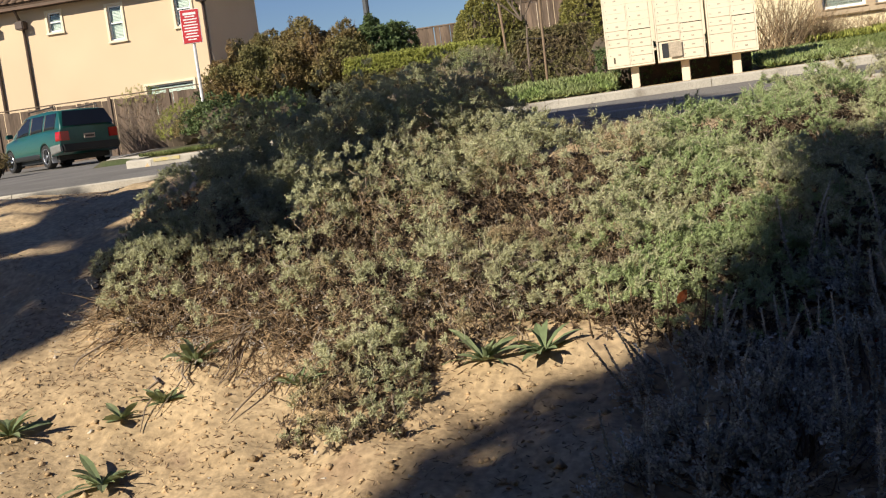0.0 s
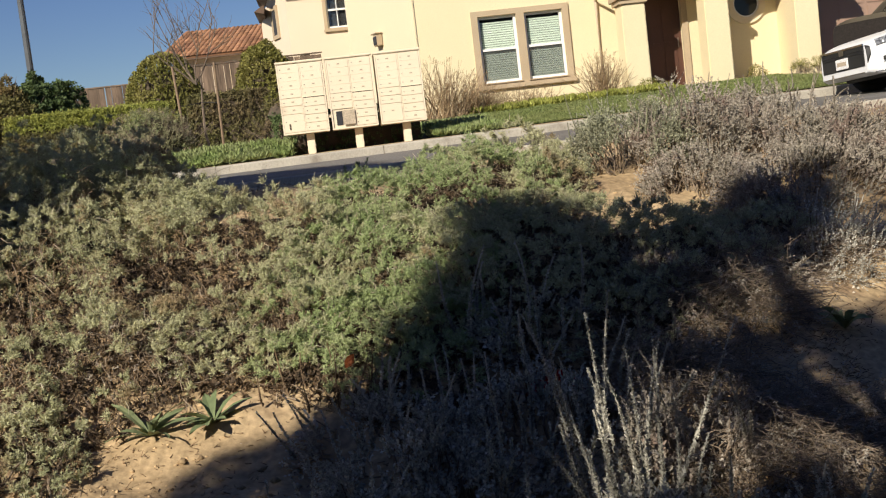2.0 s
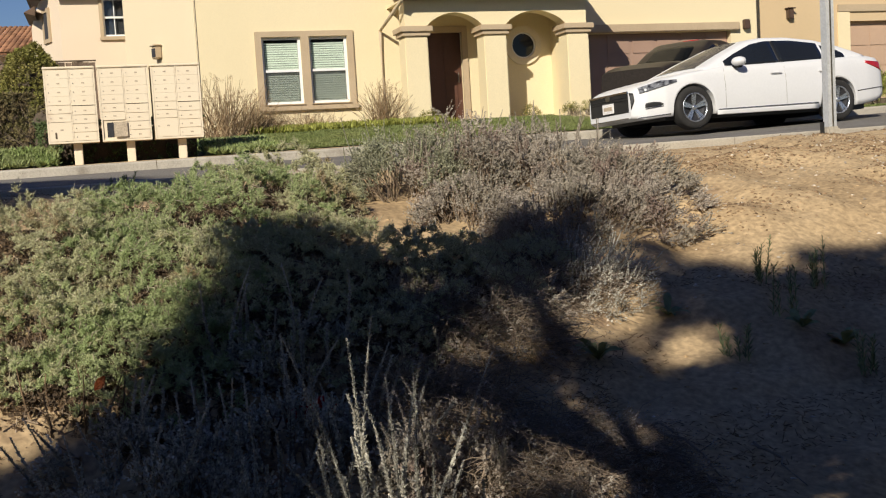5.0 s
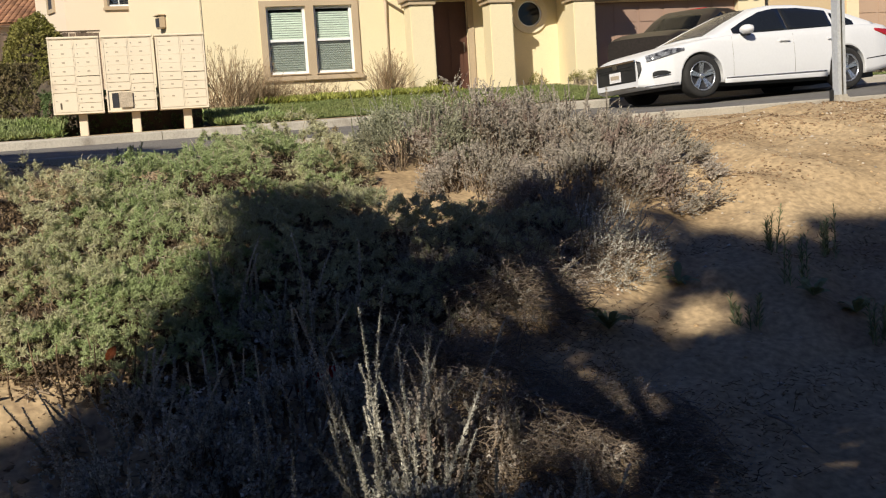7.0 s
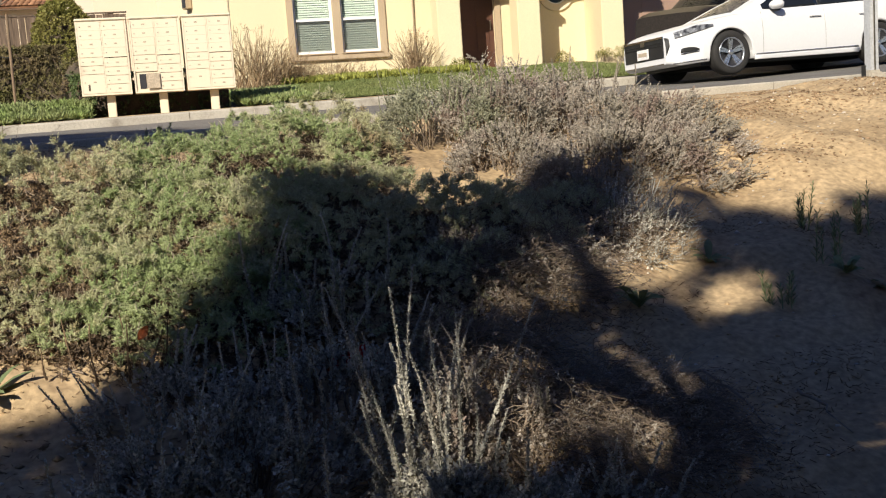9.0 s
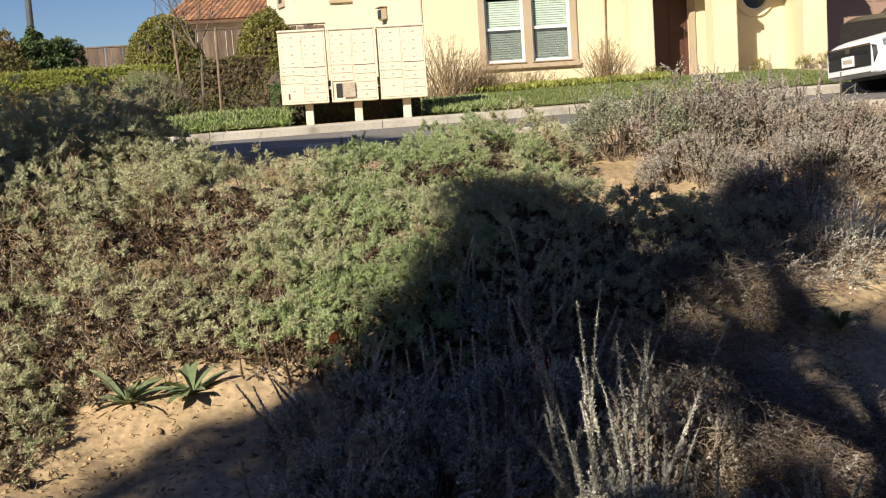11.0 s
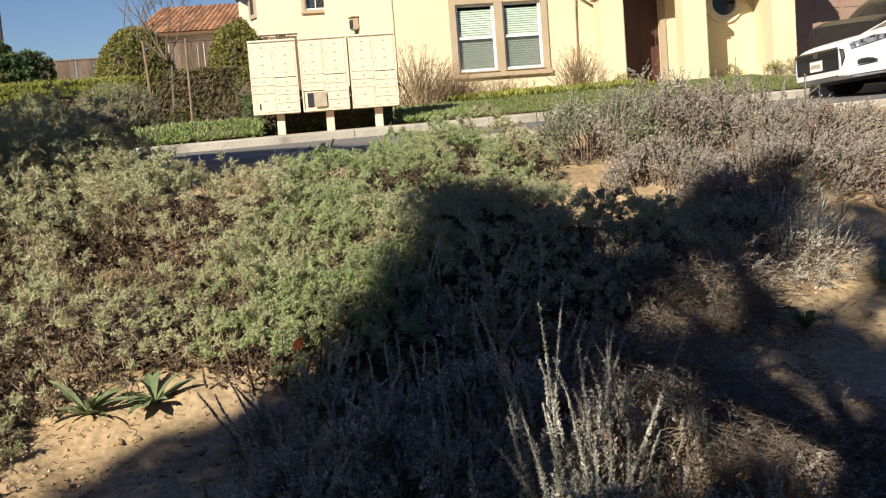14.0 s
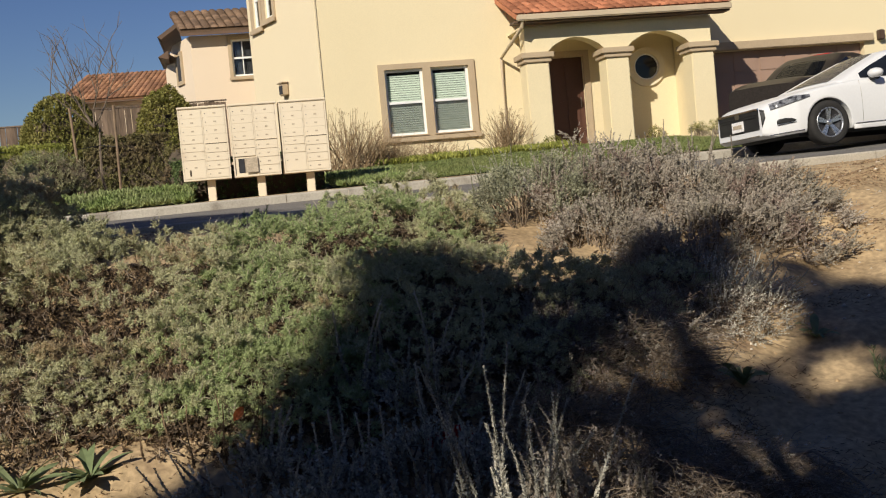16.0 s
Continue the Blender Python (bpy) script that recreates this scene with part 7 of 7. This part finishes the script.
# dry shrubs under the wall
for k, (x, y, rx, h) in enumerate(((2.35, 21.2, 0.75, 1.25), (3.0, 21.8, 0.6, 0.9), (5.9, 22.2, 0.45, 1.0), (4.3, 22.6, 0.8, 0.55), (3.4, 22.3, 0.5, 0.6))):
    ball_shrub("dry straw-coloured shrub along the house wall", x, y, yz(x, y), rx, 0.4, h, 110, 130 + k, STRAW, leaf=(0.06, 0.010), stems=170, stem_mat=STRAW, inner=False, open_=0.8, groupname="dry shrubs along the wall")
for k, (x, y) in enumerate(((8.95, 23.3), (9.75, 23.4), (10.25, 22.3), (10.65, 22.2), (6.9, 22.2), (11.0, 22.3))):
    ball_shrub("small grassy tuft at the foot of the wall", x, y, yz(x, y), 0.2, 0.15, 0.3, 40, 140 + k, TOPIARY, leaf=(0.10, 0.012), stems=20, inner=False, groupname="tufts along the wall")


# planted strip at the end of the driveway
ball_shrub("yellow-green grassy shrub beside the driveway", 17.6, 21.4, float(drive_z(17.6, 21.4)), 0.42, 0.4, 0.95, 260, 150, HEDGETOP, leaf=(0.20, 0.022), stems=50, inner=False, open_=0.7)
rs = np.random.RandomState(156)
tagged(sheet("side_lawn_bed", 15.6, 21.6, 19.4, 23.9, drive_z, GRASS, 0.5, 0.03), "green lawn beside the driveway, bed", "lawn", kind="structure")
xl, yl = rs.uniform(15.6, 21.5, 9000), rs.uniform(19.4, 23.8, 9000)
tagged(new("side_lawn", quads_mesh("side_lawn", *sprigs(np.stack([xl, yl, drive_z(xl, yl) + 0.03], 1), around(rs, 9000, np.tile([[0, 0, 1.0]], (9000, 1)), 0.45), np.full(9000, 0.025), 3, 0.06, 0.015, rs, (0.1, 0.8)), GRASS)), "short green lawn beside the driveway", "lawn", kind="stuff")


# lawns and ground cover
def turf(name, label, x0, x1, y0, y1, n, mat, blade, seed, keep=None, width=0.012, sheet_mat=None, mound=0.0):
    tagged(sheet(name + "_bed", x0, x1, y0, y1, yard_z, sheet_mat or mat, 0.25, 0.012), label + ", bed", "lawn", kind="structure")
    r_ = np.random.RandomState(seed)
    x, y = r_.uniform(x0, x1, n), r_.uniform(y0, y1, n)
    P = np.stack([x, y, yard_z(x, y) + 0.012 + 0.5 * blade * np.maximum(0, hash_noise(x, y, 0.35, seed)) + mound * np.sin(np.pi * (y - y0) / (y1 - y0)) * r_.rand(n)], 1)
    W = around(r_, n, np.tile([[0, 0, 1.0]], (n, 1)), 0.45)
    tagged(new(name, quads_mesh(name, *sprigs(P, W, np.full(n, blade * 0.4), 3, blade, width, r_, (0.1, 0.8)), mat)), label, "lawn", kind="stuff")


turf("lawn", "short green lawn before the house", 2.6, 9.6, 17.2, 22.3, 26000, GRASS, 0.06, 151, width=0.015)
turf("ground_cover", "leafy green ground cover behind the kerb", -4.2, -0.5, 16.35, 17.5, 15000, COVER, 0.10, 152, width=0.022, mound=0.22)
turf("verge", "low green plants beside the mailboxes", 1.7, 2.8, 16.5, 19.8, 6000, COVER, 0.10, 153, width=0.022, mound=0.12)
turf("corner_lawn", "small lawn at the planted corner", -8.3, -5.2, 16.5, 17.6, 5000, GRASS, 0.07, 154, width=0.015)
turf("border", "yellow-green border plants under the window", 3.0, 7.2, 21.4, 22.6, 3800, HEDGETOP, 0.16, 155, width=0.03)


# ---- staked bare sapling ----
def sapling(x, y, seed):
    r_ = random.Random(seed)
    z = yz(x, y)
    root = thing("bare_sapling", "leafless young tree between two stakes", "tree")
    bm = bmesh.new()

    def grow(p, d, ln, rad, depth):
        pts, rr = [p], [rad]
        for k in range(3):
            d = (d + Vector((r_.gauss(0, 0.14), r_.gauss(0, 0.10), r_.gauss(0.03, 0.07)))).normalized()
            p = p + d * ln / 3
            pts.append(p)
            rr.append(rad * (1 - 0.2 * (k + 1)))
        tube(bm, pts, rr, 5)
        if depth:
            for k in range(3 if depth > 1 else 2):
                side = Vector((r_.gauss(0, 0.8), r_.gauss(0, 0.5), r_.uniform(0.1, 0.7)))
                grow(pts[r_.choice((1, 2, 3))], (d * 0.8 + side * 0.6).normalized(), ln * r_.uniform(0.55, 0.8), rad * 0.62, depth - 1)
    grow(Vector((x, y, z)), Vector((-0.10, 0, 1)), 1.45, 0.03, 0)
    for dx in (-0.7, -0.4, -0.1, 0.2, 0.45):
        grow(Vector((x - 0.14, y, z + 1.3)), Vector((dx * 1.3 - 0.15, r_.uniform(-0.3, 0.3), 1)).normalized(), 0.84, 0.016, 3)
    part("trunk", bm, SAPLINGBARK, root)
    for a, b in ((x - 0.40, x - 0.46), (x + 0.18, x + 0.22)):
        st = part("stake", tube(bmesh.new(), [(a, y - 0.1, z - 0.1), (b - 0.02, y - 0.1, z + 1.62)], 0.022, 8), STAKE, root)
        part("tie", tube(bmesh.new(), [(b, y - 0.1, z + 0.95), (x - 0.08, y, z + 1.0)], 0.006, 5), BLACKPLASTIC, st)


sapling(-1.84, 18.3, 9)

# ---- unseen trees behind the path that shade the bank, and added sky blockers ----
E1 = Vector((math.cos(radians(SUN_AZ)), -math.sin(radians(SUN_AZ)), 0))
E2 = LIGHT.cross(E1).normalized()
if E2.z < 0:
    E2 = -E2


def inside(poly, p):
    n, hit = len(poly), False
    for i in range(n):
        (x0, y0), (x1, y1) = poly[i], poly[(i + 1) % n]
        if (y0 > p[1]) != (y1 > p[1]) and p[0] < (x1 - x0) * (p[1] - y0) / (y1 - y0) + x0:
            hit = not hit
    return hit


def shade_tree(label, outline, gaps, back, n, seed, leaf, base, thin=0.0):
    """An unseen crown that fills an outline seen along the sun's rays; gaps between its clumps let sun through."""
    r_ = np.random.RandomState(seed)
    root = thing("tree", label, "tree", "trees behind the path")
    us, vs = [p[0] for p in outline], [p[1] for p in outline]
    pts = []
    while len(pts) < n:
        u, v = r_.uniform(min(us), max(us)), r_.uniform(min(vs), max(vs))
        w_ = 0.88 + 0.9 * float(hash_noise(np.array([u]), np.array([v]), 0.10, seed)[0])
        if inside(outline, (u, v)) and not any((u - a) ** 2 + (v - b) ** 2 < (c * w_) ** 2 for a, b, c in gaps):
            if thin and hash_noise(np.array([u]), np.array([v]), 0.28, seed)[0] > thin:
                continue
            pts.append(E1 * u + E2 * v - LIGHT * (back + r_.uniform(-0.8, 0.8)))
    P = np.array([tuple(p) for p in pts])
    W = unit(r_.randn(n, 3) + [0, 0, 0.2])
    foliage("crown", sprigs(P, W, np.full(n, leaf * 0.5), 6, leaf, leaf * 0.45, r_, (0.4, 1.5), True), SHADELEAF, root)
    mid = P.mean(0)
    bm = bmesh.new()
    tube(bm, [(base[0], base[1], -0.1), (base[0] + 0.1, base[1], mid[2] * 0.35), (mid[0], mid[1], mid[2] * 0.75), tuple(mid)], [0.22, 0.18, 0.12, 0.06], 10)
    part("trunk", bm, BARK, root)
    bm = bmesh.new()
    for k in range(0, n, max(1, n // 24)):
        tip = Vector(P[k])
        st = Vector((mid[0], mid[1], mid[2] * 0.75))
        tube(bm, [st, st.lerp(tip, 0.5) + Vector((0, 0, 0.15)), tip], [0.035, 0.022, 0.008], 6)
    part("limbs", bm, BARK, root)
    return root


RIGHT_OUTLINE = [(-2.9, 0.2), (-2.95, 1.4), (-2.98, 1.75), (-2.92, 1.98), (-2.71, 2.17), (-2.57, 2.40), (-2.63, 2.64), (-2.6, 2.88), (-2.72, 3.26), (-2.88, 3.55), (-2.88, 3.78), (-2.74, 3.76), (-2.49, 3.68), (-2.22, 3.54), (-2.03, 3.52), (-1.96, 3.82), (-1.73, 4.04), (-1.51, 4.25), (-1.09, 4.2), (-0.83, 3.92), (-0.42, 3.8), (-0.17, 3.84), (0.0, 4.1), (0.6, 4.2), (1.4, 3.8), (1.4, 0.2)]
RIGHT_GAPS = [(-1.11, 3.59, 0.13), (-0.95, 3.21, 0.25), (-0.70, 2.99, 0.12), (-0.45, 3.03, 0.09), (-1.32, 2.95, 0.19), (-1.48, 2.83, 0.14), (-1.76, 3.23, 0.08), (-1.75, 2.40, 0.07), (-1.26, 2.44, 0.15), (-1.22, 2.2, 0.16), (-1.20, 1.95, 0.14), (-0.86, 2.44, 0.10), (-0.62, 2.27, 0.12), (-0.98, 2.66, 0.09), (-0.74, 2.10, 0.10), (-1.36, 3.1, 0.11), (-0.01, 2.27, 0.07), (-0.8, 3.75, 0.09), (-0.98, 3.45, 0.18), (-1.38, 2.15, 0.16), (-1.36, 1.9, 0.15), (-1.40, 2.40, 0.13), (-0.80, 2.36, 0.20), (-1.02, 2.14, 0.15), (-0.62, 2.2, 0.18), (-0.50, 2.05, 0.14), (-1.05, 4.02, 0.13), (-1.08, 3.84, 0.14), (-0.56, 3.12, 0.13), (0.02, 2.36, 0.09), (-0.03, 3.86, 0.10)]
shade_tree("broad evergreen tree behind the path", RIGHT_OUTLINE, RIGHT_GAPS, 9.5, 5200, 201, 0.16, (-4.9, -5.2))
# Unseen extra leaf layers along the same sun rays, added to block sky light.
shade_tree("unseen second crown added below the first to block sky light", [(-0.9 + (a + 0.9) * 0.93, 2.2 + (b - 2.2) * 0.93) for a, b in RIGHT_OUTLINE], [(a, b, c * 1.35) for a, b, c in RIGHT_GAPS], 5.0, 5200, 203, 0.11, (-2.6, -3.0))
shade_tree("unseen leaf layer added over the path to block sky light", [(-0.9 + (a + 0.9) * 0.88, max(2.0, 2.2 + (b - 2.2) * 0.88)) for a, b in RIGHT_OUTLINE], [(a, b, c * 1.5) for a, b, c in RIGHT_GAPS], 1.7, 5200, 205, 0.09, (-2.2, -1.8))
LEFT_OUTLINE = [(-5.35, 0.9), (-5.45, 1.83), (-5.6, 2.16), (-5.55, 2.27), (-5.22, 2.44), (-4.68, 2.27), (-4.8, 2.52), (-4.99, 2.9), (-4.82, 3.03), (-4.95, 3.42), (-4.68, 3.75), (-4.6, 4.3), (-4.5, 4.7), (-4.6, 5.1), (-5.6, 5.6), (-6.6, 6.2), (-7.8, 6.85), (-9.8, 6.8), (-10.2, 6.3), (-8.3, 5.0), (-8.3, 3.80), (-9.3, 3.42), (-10.3, 3.04), (-10.3, 1.7), (-8.0, 0.9)]
LEFT_GAPS = [(-6.57, 2.21, 0.13), (-7.08, 2.66, 0.12), (-5.80, 1.85, 0.09), (-6.2, 1.7, 0.1), (-7.0, 1.9, 0.12), (-7.6, 2.2, 0.1), (-5.6, 3.0, 0.07), (-6.3, 2.8, 0.08)]
rg = random.Random(5)
LEFT_GAPS += [(rg.uniform(-10.0, -5.2), rg.uniform(1.7, 4.2), rg.uniform(0.12, 0.19)) for _ in range(26)]
for _ in range(26):
    a_, b_ = rg.uniform(-9.8, -6.4), rg.uniform(1.9, 3.5)
    LEFT_GAPS += [(a_ + 0.17 * k, b_ + 0.05 * k, 0.155) for k in range(3)]
shade_tree("broad evergreen tree beside the path", LEFT_OUTLINE, [(a, b, c * 1.3) for a, b, c in LEFT_GAPS], 11.0, 7600, 202, 0.18, (-9.5, -1.5))
# Unseen second layer on the left, added to block sky light.
shade_tree("unseen second crown added on the left to block sky light", [(-7.2 + (a + 7.2) * 0.95, 3.6 + (b - 3.6) * 0.95) for a, b in LEFT_OUTLINE], [(a, b, c * 1.7) for a, b, c in LEFT_GAPS], 6.5, 7600, 204, 0.14, (-7.2, -0.5))


def plain_tree(label, x, y, z0, z1, r, n, seed):
    """An unseen evergreen added to block sky light: trunk, limbs and a deep uneven crown."""
    r_ = np.random.RandomState(seed)
    root = thing("tree", label, "tree", "trees behind the path")
    d = unit(r_.randn(n, 3))
    rad = 0.55 + 0.45 * r_.rand(n) ** 0.5 + 0.5 * hash_noise(d[:, 0] * 2 + seed, d[:, 2] * 2 + d[:, 1], 0.7, seed)
    mid = np.array([x, y, (z0 + z1) / 2])
    P = mid + d * rad[:, None] * [r, r, (z1 - z0) / 2]
    foliage("crown", sprigs(P, unit(d + 0.7 * r_.randn(n, 3)), np.full(n, 0.2), 6, 0.34, 0.17, r_, (0.4, 1.4), True), SHADELEAF, root)
    part("trunk", tube(bmesh.new(), [(x, y, -0.1), (x + 0.05, y, z0), tuple(mid)], [0.25, 0.2, 0.08], 10), BARK, root)
    bm = bmesh.new()
    for k in range(0, n, max(1, n // 14)):
        tube(bm, [(x, y, z0), tuple((P[k] + mid) / 2), tuple(P[k])], [0.06, 0.04, 0.012], 6)
    part("limbs", bm, BARK, root)


# Unseen trees and hedge added behind the path to darken the shade.
for k, (x, y) in enumerate(((5.0, -3.0), (8.5, -1.5), (3.5, -6.5), (8.0, -6.5), (12.0, 0.5))):
    plain_tree("unseen evergreen tree added behind the path to block sky light", x, y, 1.2, 9.0 + (k % 2), 2.3, 2600, 220 + k)
for k, x in enumerate((-13.0, -10.4, -7.8, -5.2, -2.6, 0.0, 2.6)):
    plain_tree("unseen evergreen in a row added to block low sky light", x, -9.0 - 0.5 * (k % 2), 0.6, 6.6, 1.9, 1500, 240 + k)
clipped("unseen hedge added behind the path to block sky light", -14.0, 3.0, -4.6, -3.4, 0.0, 2.6, 2600, 230, SHADELEAF, SHADELEAF, leaf=(0.14, 0.08))
